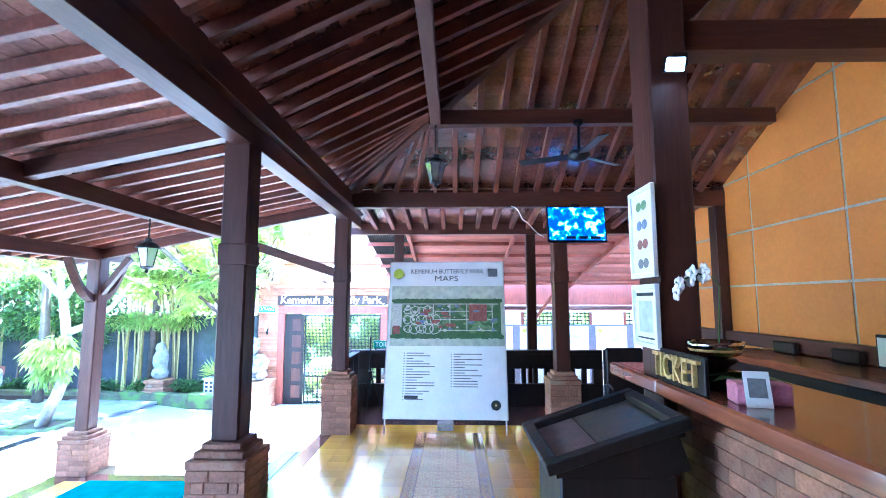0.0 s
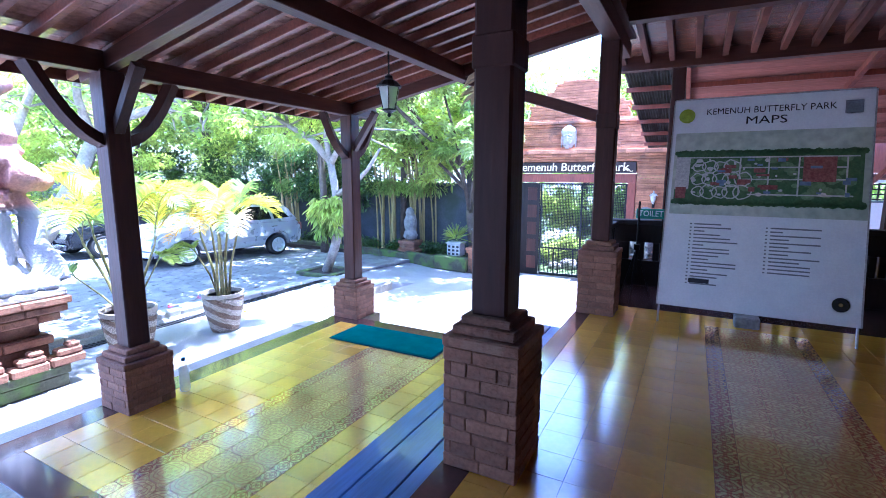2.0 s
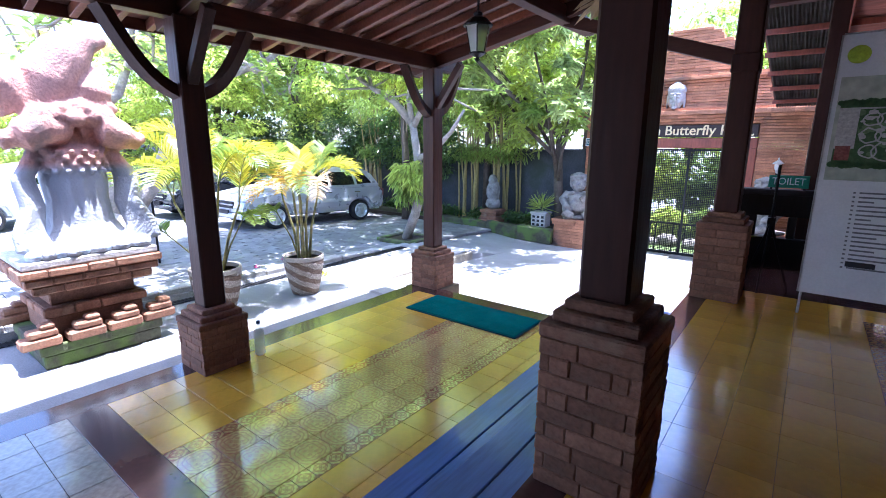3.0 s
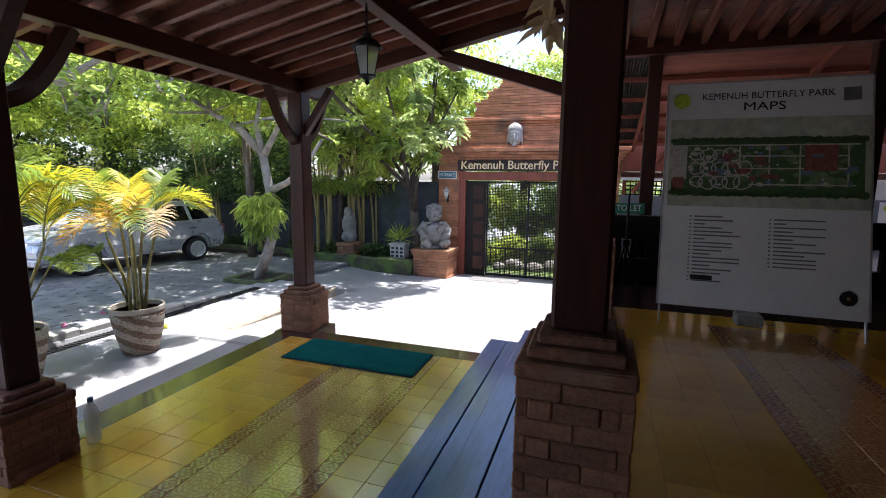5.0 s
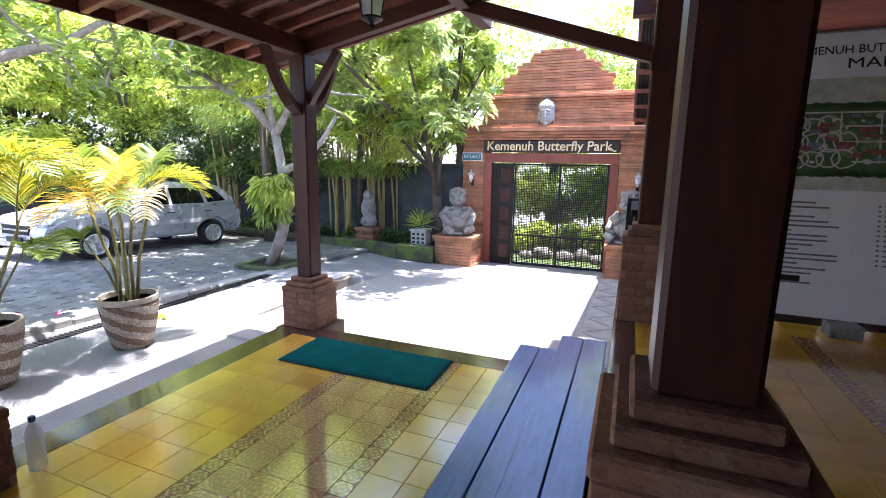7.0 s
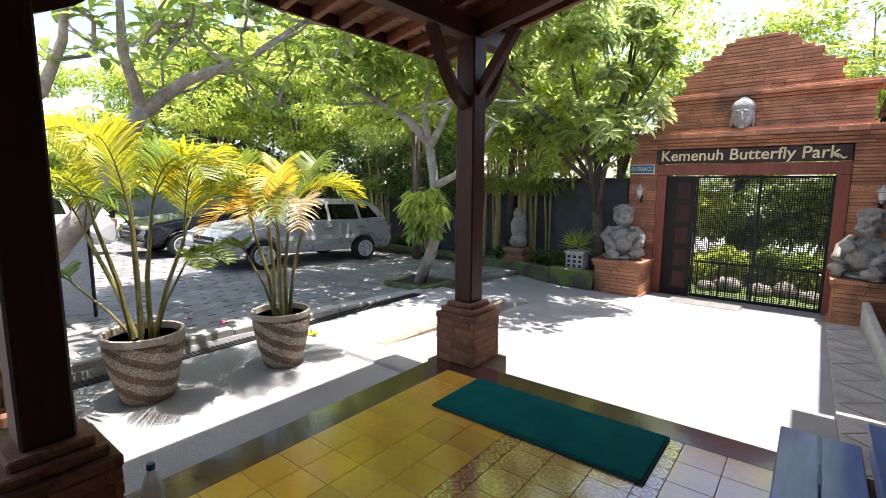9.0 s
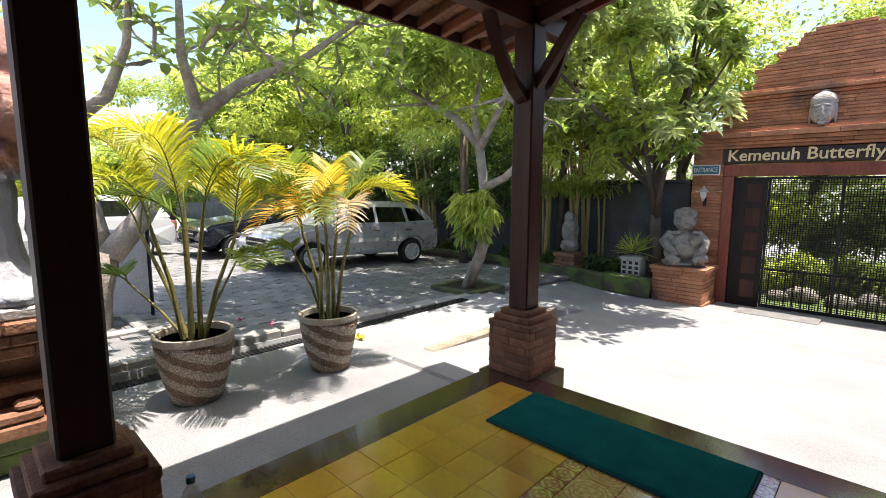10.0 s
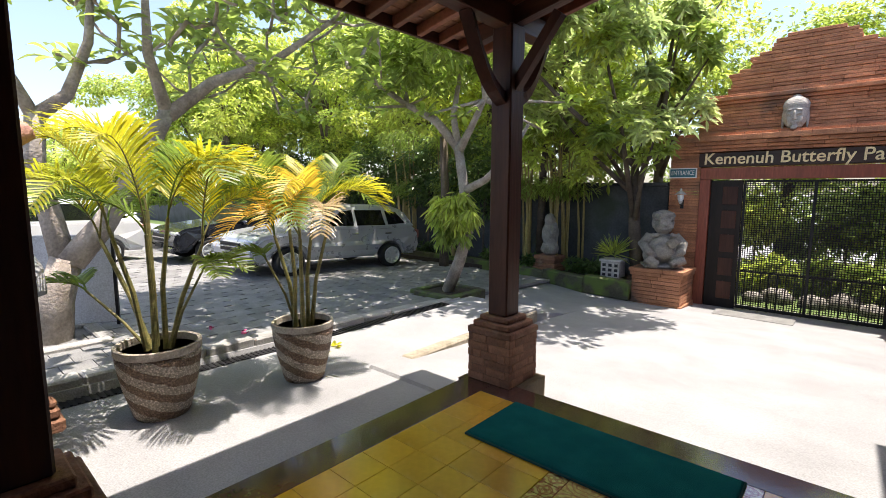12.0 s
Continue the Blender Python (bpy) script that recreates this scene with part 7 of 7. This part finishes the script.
    f = bm.faces.new([bm.verts.new(v) for v in ((-0.72, 0.47, 1.15), (0.72, 0.47, 1.15), (0.66, 1.12, 1.61), (-0.66, 1.12, 1.61))])
    bmesh.ops.solidify(bm, geom=[f], thickness=0.02)
    put("windscreen", bm, CARGLASS, o, "dark tinted glass")
    put("grille", boxes((-0.4, 0.4, -0.85, -0.80, 0.58, 0.78), bevel=0.01), BLACKMETAL, o)
    put("grille_bar", boxes((-0.42, 0.42, -0.86, -0.851, 0.66, 0.70), bevel=0.004), CHROME, o)
    put("number_plate", boxes((-0.22, 0.22, -0.875, -0.84, 0.42, 0.53)), INK, o)
    put("bumper", boxes((-0.84, 0.84, -0.865, -0.78, 0.3, 0.46), bevel=0.03), paint, o)
    return o


vehicle(-11.45, 8.56, CARPAINT, "silver people carrier parked on the block paving", 0)
vehicle(-14.3, 8.2, DARKPAINT, "dark car parked beside the silver one", 0)
vehicle(-14.6, 3.6, WHITE, "white car parked further off in the car park", 20)


# ---- big guardian figure beside the terrace ----
gp = thing("figure_pedestal", "mossy carved brick pedestal with stepped courses", "pedestal", at=(-6.1, 3.45, STRIP))
PX0, PX1, PY0, PY1 = -6.62, -5.65, 2.96, 3.94
for i, (o_, z0, z1, mt) in enumerate(((0.0, -0.75, -0.62, MOSS), (0.02, -0.62, -0.52, MOSS), (-0.10, -0.52, -0.30, MORTAR), (-0.06, -0.30, -0.20, BRICK), (-0.14, -0.20, -0.06, MORTAR), (0.0, -0.06, 0.03, BRICK), (0.05, 0.03, 0.11, BRICK), (0.08, 0.11, 0.19, BRICK), (0.05, 0.19, 0.26, PALESTONE))):
    if mt is not BRICK:
        under("course", boxes((PX0 - o_, PX1 + o_, PY0 - o_, PY1 + o_, z0 + 0.002, z1), bevel=0.012), mt, gp)
        continue
    under("core", boxes((PX0 - o_ + 0.03, PX1 + o_ - 0.03, PY0 - o_ + 0.03, PY1 + o_ - 0.03, z0, z1)), MORTAR, gp)
    rp_ = random.Random(60 + i)
    for side in range(2):
        a, e1 = (PY0, PY1) if side == 0 else (PX0, PX1)
        a, e1 = a - o_, e1 + o_
        while a < e1 - 0.01:
            b_ = e1 if e1 - a < 0.42 else a + rp_.uniform(0.2, 0.3)
            j_ = rp_.uniform(0, 0.012)
            zz = (z0 + 0.003 + rp_.uniform(0, 0.006), z1 - 0.003 - rp_.uniform(0, 0.006))
            if side == 0:
                under("brick", boxes((PX1 + o_ - 0.1, PX1 + o_ - j_, a + 0.004, b_ - 0.004, *zz), bevel=0.012), BRICK, gp)
            else:
                under("brick", boxes((a + 0.004, min(b_ - 0.004, PX1 + o_ - 0.102), PY0 - o_ + j_, PY0 - o_ + 0.1, *zz), bevel=0.012), BRICK, gp)
                under("brick", boxes((a + 0.004, min(b_ - 0.004, PX1 + o_ - 0.102), PY1 + o_ - 0.1, PY1 + o_ - j_, *zz), bevel=0.012), BRICK, gp)
            a = b_
PALEBLUE = material("faded_blue_paint", (0.42, 0.55, 0.72), (0.5, 0.52, 0.55), rough=0.8, scale=8, fine=40, bump=0.4, rnd=0.15)
for k in range(6):
    under("petal", blob(bmesh.new(), (PX1 - 0.03, PY0 + 0.08 + k * 0.165, 0.30), (0.07, 0.08, 0.055), 3, 0.15, 4), PALEBLUE, gp, "faded blue rounded petal", True)
for cx_, cy_ in ((PX1, PY0), (PX1, PY1), (PX1 + 0.02, 3.3), (PX1 + 0.02, 3.62), (PX0, PY0)):
    under("corner_carving", boxes((cx_ - 0.12, cx_ + 0.05, cy_ - 0.15, cy_ + 0.15, -0.52, -0.43), (cx_ - 0.1, cx_ + 0.04, cy_ - 0.09, cy_ + 0.13, -0.43, -0.36), (cx_ - 0.08, cx_ + 0.03, cy_ + 0.0, cy_ + 0.12, -0.36, -0.31), bevel=0.018), BRICK, gp)
fg = bmesh.new()
# curled headdress that leans over to one side
tube(fg, [(-6.05, 3.36, 1.55), (-6.03, 3.42, 1.85), (-6.0, 3.58, 2.08), (-5.98, 3.74, 2.22), (-5.97, 3.9, 2.23)], [0.22, 0.25, 0.21, 0.13, 0.05], 14)
tube(fg, [(-6.07, 3.66, 1.6), (-6.04, 3.70, 1.8), (-6.02, 3.76, 1.98)], [0.22, 0.22, 0.12], 14)
tube(fg, [(-6.06, 3.2, 1.6), (-6.03, 3.06, 1.8), (-6.0, 2.98, 1.98), (-5.98, 3.0, 2.12)], [0.2, 0.2, 0.13, 0.05], 14)
blob(fg, (-6.04, 3.52, 1.60), (0.24, 0.42, 0.14), 4, 0.08, 4)
for s in (-1, 1):
    # broad cheeks that end in upturned lobes
    tube(fg, [(-5.93, 3.52 + s * 0.06, 1.40), (-5.88, 3.52 + s * 0.22, 1.42), (-5.89, 3.52 + s * 0.38, 1.34), (-5.92, 3.52 + s * 0.5, 1.30), (-5.94, 3.52 + s * 0.58, 1.34)], [0.13, 0.17, 0.145, 0.095, 0.06], 14)
    blob(fg, (-5.88, 3.52 + s * 0.17, 1.52), (0.14, 0.18, 0.1), 4, 0.06, 5)
    blob(fg, (-5.80, 3.52 + s * 0.1, 1.58), (0.05, 0.05, 0.045), 3)
blob(fg, (-5.80, 3.52, 1.49), (0.07, 0.08, 0.07), 3)
blob(fg, (-6.08, 3.52, 1.40), (0.2, 0.36, 0.3), 4, 0.05, 4)
# beaded girdle
blob(fg, (-6.03, 3.50, 1.12), (0.25, 0.3, 0.17), 4, 0.08, 8)
for row in range(4):
    for k in range(11):
        a = radians(-95 + 19 * k + 9 * (row % 2))
        blob(fg, (-6.03 + 0.26 * math.cos(a), 3.50 + 0.31 * math.sin(a), 1.02 + 0.06 * row), (0.03, 0.03, 0.028), 1)
lathe(fg, ((0.40, 0.26), (0.36, 0.36), (0.27, 0.52), (0.245, 0.75), (0.27, 0.95), (0.25, 1.08)), 26, Matrix.Translation((-6.06, 3.5, 0)))
for k in range(9):
    a = radians(-80 + 20 * k)
    tube(fg, [(-6.06 + r_ * math.cos(a), 3.5 + r_ * math.sin(a), z_) for r_, z_ in ((0.27, 0.95), (0.245, 0.75), (0.27, 0.52), (0.37, 0.34), (0.43, 0.27))], [0.012, 0.02, 0.022, 0.028, 0.02], 6)
# hanging locks and sash ends at both sides
for s in (-1, 1):
    for k in range(4):
        o_ = 0.03 * k
        tube(fg, [(-6.0 + o_, 3.5 + s * 0.30, 1.2), (-5.97 + o_, 3.5 + s * (0.36 + o_), 0.95), (-5.93 + o_, 3.5 + s * (0.33 + o_), 0.7), (-5.86 + o_, 3.5 + s * (0.38 + 1.6 * o_), 0.48), (-5.80 + o_, 3.5 + s * (0.34 + 2.2 * o_), 0.36), (-5.78, 3.5 + s * (0.26 + 2 * o_), 0.31)], [0.05, 0.055, 0.06, 0.06, 0.05, 0.03], 8)
for k in range(5):
    blob(fg, (-5.72, 3.12 + k * 0.19, 0.30), (0.13, 0.10, 0.07), 3, 0.2, 5)
FIGURE = material("painted_figure_stone", (0.52, 0.27, 0.20), (0.40, 0.21, 0.16), rough=0.85, scale=5, fine=40, bump=0.6, stain=(0.2, 0.15, 0.13), stain_scale=3, stain_at=0.56)
nt = FIGURE.node_tree
sx = nt.nodes.new("ShaderNodeSeparateXYZ")
tg = nt.nodes.new("ShaderNodeTexCoord")
nt.links.new(tg.outputs["Object"], sx.inputs[0])
rg = nt.nodes.new("ShaderNodeMapRange")
rg.inputs[1].default_value, rg.inputs[2].default_value, rg.inputs[3].default_value, rg.inputs[4].default_value = 1.02, 1.10, 1.0, 0.0
nt.links.new(sx.outputs["Z"], rg.inputs[0])
mg = nt.nodes.new("ShaderNodeMix")
mg.data_type = "RGBA"
bs = nt.nodes["Principled BSDF"]
nt.links.new(rg.outputs[0], mg.inputs[0])
nt.links.new(bs.inputs["Base Color"].links[0].from_socket, mg.inputs[6])
mg.inputs[7].default_value = (0.36, 0.37, 0.39, 1)      # the skirt is painted grey
nt.links.new(mg.outputs[2], bs.inputs["Base Color"])
carve(tagged(part("guardian_figure", fg, FIGURE, smooth=True), "tall weathered red and grey guardian figure on its pedestal", "statue"), 0.018)

# ---- terrace things ----
mat_ob = thing("doormat", "thick turquoise coir doormat lying on the terrace tiles", "doormat", at=(-2.99, 5.89, TZ))
bm = box(bmesh.new(), -3.65, -2.335, 5.628, 6.155, TZ, TZ + 0.022, 0.006)
under("weave", bm, TURQ, mat_ob)
under("binding", boxes((-3.662, -2.323, 5.616, 5.627, TZ, TZ + 0.015), (-3.662, -2.323, 6.156, 6.167, TZ, TZ + 0.015), (-3.662, -3.651, 5.627, 6.156, TZ, TZ + 0.015), (-2.334, -2.323, 5.627, 6.156, TZ, TZ + 0.015), bevel=0.004), material("dark_green_binding", (0.0, 0.07, 0.065), rough=0.8, bump=0.3), mat_ob, "dark green bound edge")
BOTTLE = material("bottle_plastic", (0.8, 0.86, 0.9), (0.75, 0.82, 0.88), rough=0.12, bump=0.0, amp=0.03)
BOTTLE.node_tree.nodes["Principled BSDF"].inputs["Alpha"].default_value = 0.38
bt = thing("water_bottle", "clear plastic water bottle with a blue cap on the terrace edge", "bottle", at=(-3.86, 4.02, TZ))
T = Matrix.Translation((-3.86, 4.02, TZ))
b = under("body", lathe(bmesh.new(), ((0.036, 0.0), (0.042, 0.01), (0.042, 0.07), (0.04, 0.08), (0.042, 0.09), (0.042, 0.13), (0.039, 0.14), (0.042, 0.15), (0.042, 0.19), (0.03, 0.235), (0.014, 0.26), (0.014, 0.275)), 20, T), BOTTLE, bt, smooth=True)
b.visible_shadow = False
under("cap", lathe(bmesh.new(), ((0.017, 0.27), (0.017, 0.295), (0.015, 0.297)), 14, T), material("blue_cap", (0.03, 0.16, 0.42), rough=0.4, bump=0.0), bt, "dark blue cap")
orn = thing("hanging_ornament", "dried golden ornament tied to the wooden post", "ornament", at=(-1.05, 3.88, 1.85))
for i in range(26):
    leaf_cloud("husk", [(-1.07, 3.90, 1.80 + 0.08 * (i % 2), 0.04)], 1, 0.1, 0.025, LEAF_DRY, orn, 50 + i, 0.8)
under("cord", boxes((-1.075, -1.065, 3.84, 3.905, 1.90, 1.91)), BLACKMETAL, orn)
for i, (x, y) in enumerate(((-6.25, 6.55), (-6.2, 6.4), (-7.2, 6.0), (-7.6, 5.8), (-7.4, 6.6), (-7.15, 7.0))):
    o = thing("fallen_leaf", ("fallen yellow leaf lying on the concrete strip", "fallen pink blossom lying on the paving")[i > 1], "leaf", "fallen leaves", at=(x, y, ground_z(x, y)))
    leaf_cloud("blade", [(x, y, (STRIP if x > -6.7 else park_z(y) + 0.03) + 0.02, 0.01)], 4, 0.12 if i < 2 else 0.06, 0.035, LEAF_YELLOW if i < 2 else material("pink_petal", (0.6, 0.08, 0.2), rough=0.5, bump=0.0), o, i, 0.0)


# ---- floor tiles, last ----
def pattern_material(name, base, line, deep, h, rings):
    """Cement tile with quarter rings in the corners and a flower in the middle."""
    m = material(name, base, tuple(c * 0.85 for c in base), rough=0.14, scale=2.5, fine=30, bump=0.02, rnd=0.1, coat=1.0)
    nt = m.node_tree
    bs = nt.nodes["Principled BSDF"]
    src = bs.inputs["Base Color"].links[0].from_socket
    tc = nt.nodes.new("ShaderNodeTexCoord")
    ab = nt.nodes.new("ShaderNodeVectorMath")
    ab.operation = "ABSOLUTE"
    nz = nt.nodes.new("ShaderNodeTexNoise")
    nz.inputs["Scale"].default_value, nz.inputs["Detail"].default_value = 26, 1
    ma = nt.nodes.new("ShaderNodeVectorMath")
    ma.operation = "MULTIPLY_ADD"
    ma.inputs[1].default_value = (0.03, 0.03, 0)
    nt.links.new(tc.outputs["Object"], ab.inputs[0])
    nt.links.new(ab.outputs[0], nz.inputs["Vector"])
    nt.links.new(nz.outputs["Color"], ma.inputs[0])
    nt.links.new(ab.outputs[0], ma.inputs[2])
    ab = ma

    def length_from(cx, cy):
        su = nt.nodes.new("ShaderNodeVectorMath")
        su.operation = "SUBTRACT"
        su.inputs[1].default_value = (cx, cy, 0)
        nt.links.new(ab.outputs[0], su.inputs[0])
        mu = nt.nodes.new("ShaderNodeVectorMath")
        mu.operation = "MULTIPLY"
        mu.inputs[1].default_value = (1, 1, 0)
        nt.links.new(su.outputs[0], mu.inputs[0])
        le = nt.nodes.new("ShaderNodeVectorMath")
        le.operation = "LENGTH"
        nt.links.new(mu.outputs[0], le.inputs[0])
        return le.outputs["Value"]

    def math_node(op, a, b):
        k = nt.nodes.new("ShaderNodeMath")
        k.operation = op
        for i, v in enumerate((a, b)):
            if isinstance(v, float):
                k.inputs[i].default_value = v
            else:
                nt.links.new(v, k.inputs[i])
        return k.outputs[0]

    s1 = math_node("SINE", math_node("MULTIPLY", length_from(h, h), rings), 0.0)
    s2 = math_node("SINE", math_node("MULTIPLY", length_from(h * 0.35, h * 0.35), rings * 1.4), 0.0)
    for s, col, th in ((s1, line, 0.45), (s2, deep, 0.62)):
        g = math_node("GREATER_THAN", s, th)
        g = math_node("MULTIPLY", g, 0.8)
        mx = nt.nodes.new("ShaderNodeMix")
        mx.data_type = "RGBA"
        nt.links.new(g, mx.inputs[0])
        nt.links.new(src, mx.inputs[6])
        mx.inputs[7].default_value = (*col, 1)
        src = mx.outputs[2]
    nt.links.new(src, bs.inputs["Base Color"])
    return m


PTILE = pattern_material("patterned_tile", (0.80, 0.52, 0.17), (0.64, 0.34, 0.11), (0.55, 0.21, 0.09), 0.105, 170.0)
BTILE = pattern_material("border_pattern_tile", (0.70, 0.46, 0.15), (0.46, 0.13, 0.05), (0.34, 0.08, 0.04), 0.06, 200.0)


def tile_mesh(w, d, mat, gap):
    bm = box(bmesh.new(), -w / 2 + gap, w / 2 - gap, -d / 2 + gap, d / 2 - gap, -0.011, 0.0, 0.0007)
    me = bpy.data.meshes.new("tile")
    bm.to_mesh(me)
    bm.free()
    me.materials.append(mat)
    return me


rt = random.Random(9)


def lay(parent, x0, x1, y0, y1, z, nx, ny, mat, name="tile", gap=0.0006):
    w, d = (x1 - x0) / nx, (y1 - y0) / ny
    me = tile_mesh(w, d, mat, gap)
    for i in range(nx):
        for j in range(ny):
            piece(name, me, parent, Matrix.Translation((x0 + (i + 0.5) * w, y0 + (j + 0.5) * d, z + rt.uniform(-0.0003, 0.0003))))


lay(terrace_floor, -3.96, -3.10, 2.94, 6.17, TZ, 4, 15, YTILE, gap=0.0017)
lay(terrace_floor, -3.10, -2.99, 2.94, 6.17, TZ, 1, 30, BTILE, "border_tile", gap=0.0017)
lay(terrace_floor, -2.99, -2.36, 2.94, 6.17, TZ, 3, 15, PTILE, "pattern_tile", gap=0.0017)
lay(terrace_floor, -2.36, -2.25, 2.94, 6.17, TZ, 1, 30, BTILE, "border_tile", gap=0.0017)
lay(terrace_floor, -2.25, -1.825, 2.94, 6.17, TZ, 2, 15, YTILE, gap=0.0017)
lay(terrace_floor, -3.96, -1.84, -0.2, 2.72, TZ, 10, 14, GREYTILE, "grey_tile", gap=0.0017)
lay(hall_floor, -0.965, 0.06, 0.4, 6.95, 0.0, 5, 32, YTILE)
lay(hall_floor, 0.06, 0.17, 0.4, 6.60, 0.0, 1, 56, BTILE, "border_tile")
lay(hall_floor, 0.17, 0.73, 0.4, 6.60, 0.0, 3, 33, PTILE, "pattern_tile")
lay(hall_floor, 0.73, 0.84, 0.4, 6.60, 0.0, 1, 56, BTILE, "border_tile")
lay(hall_floor, 0.06, 0.84, 6.60, 6.95, 0.0, 4, 2, YTILE)
lay(hall_floor, 0.84, 1.79, 0.4, 6.95, 0.0, 5, 32, YTILE)
lay(hall_floor, 2.26, 3.49, 3.0, 6.95, 0.0, 6, 20, YTILE)
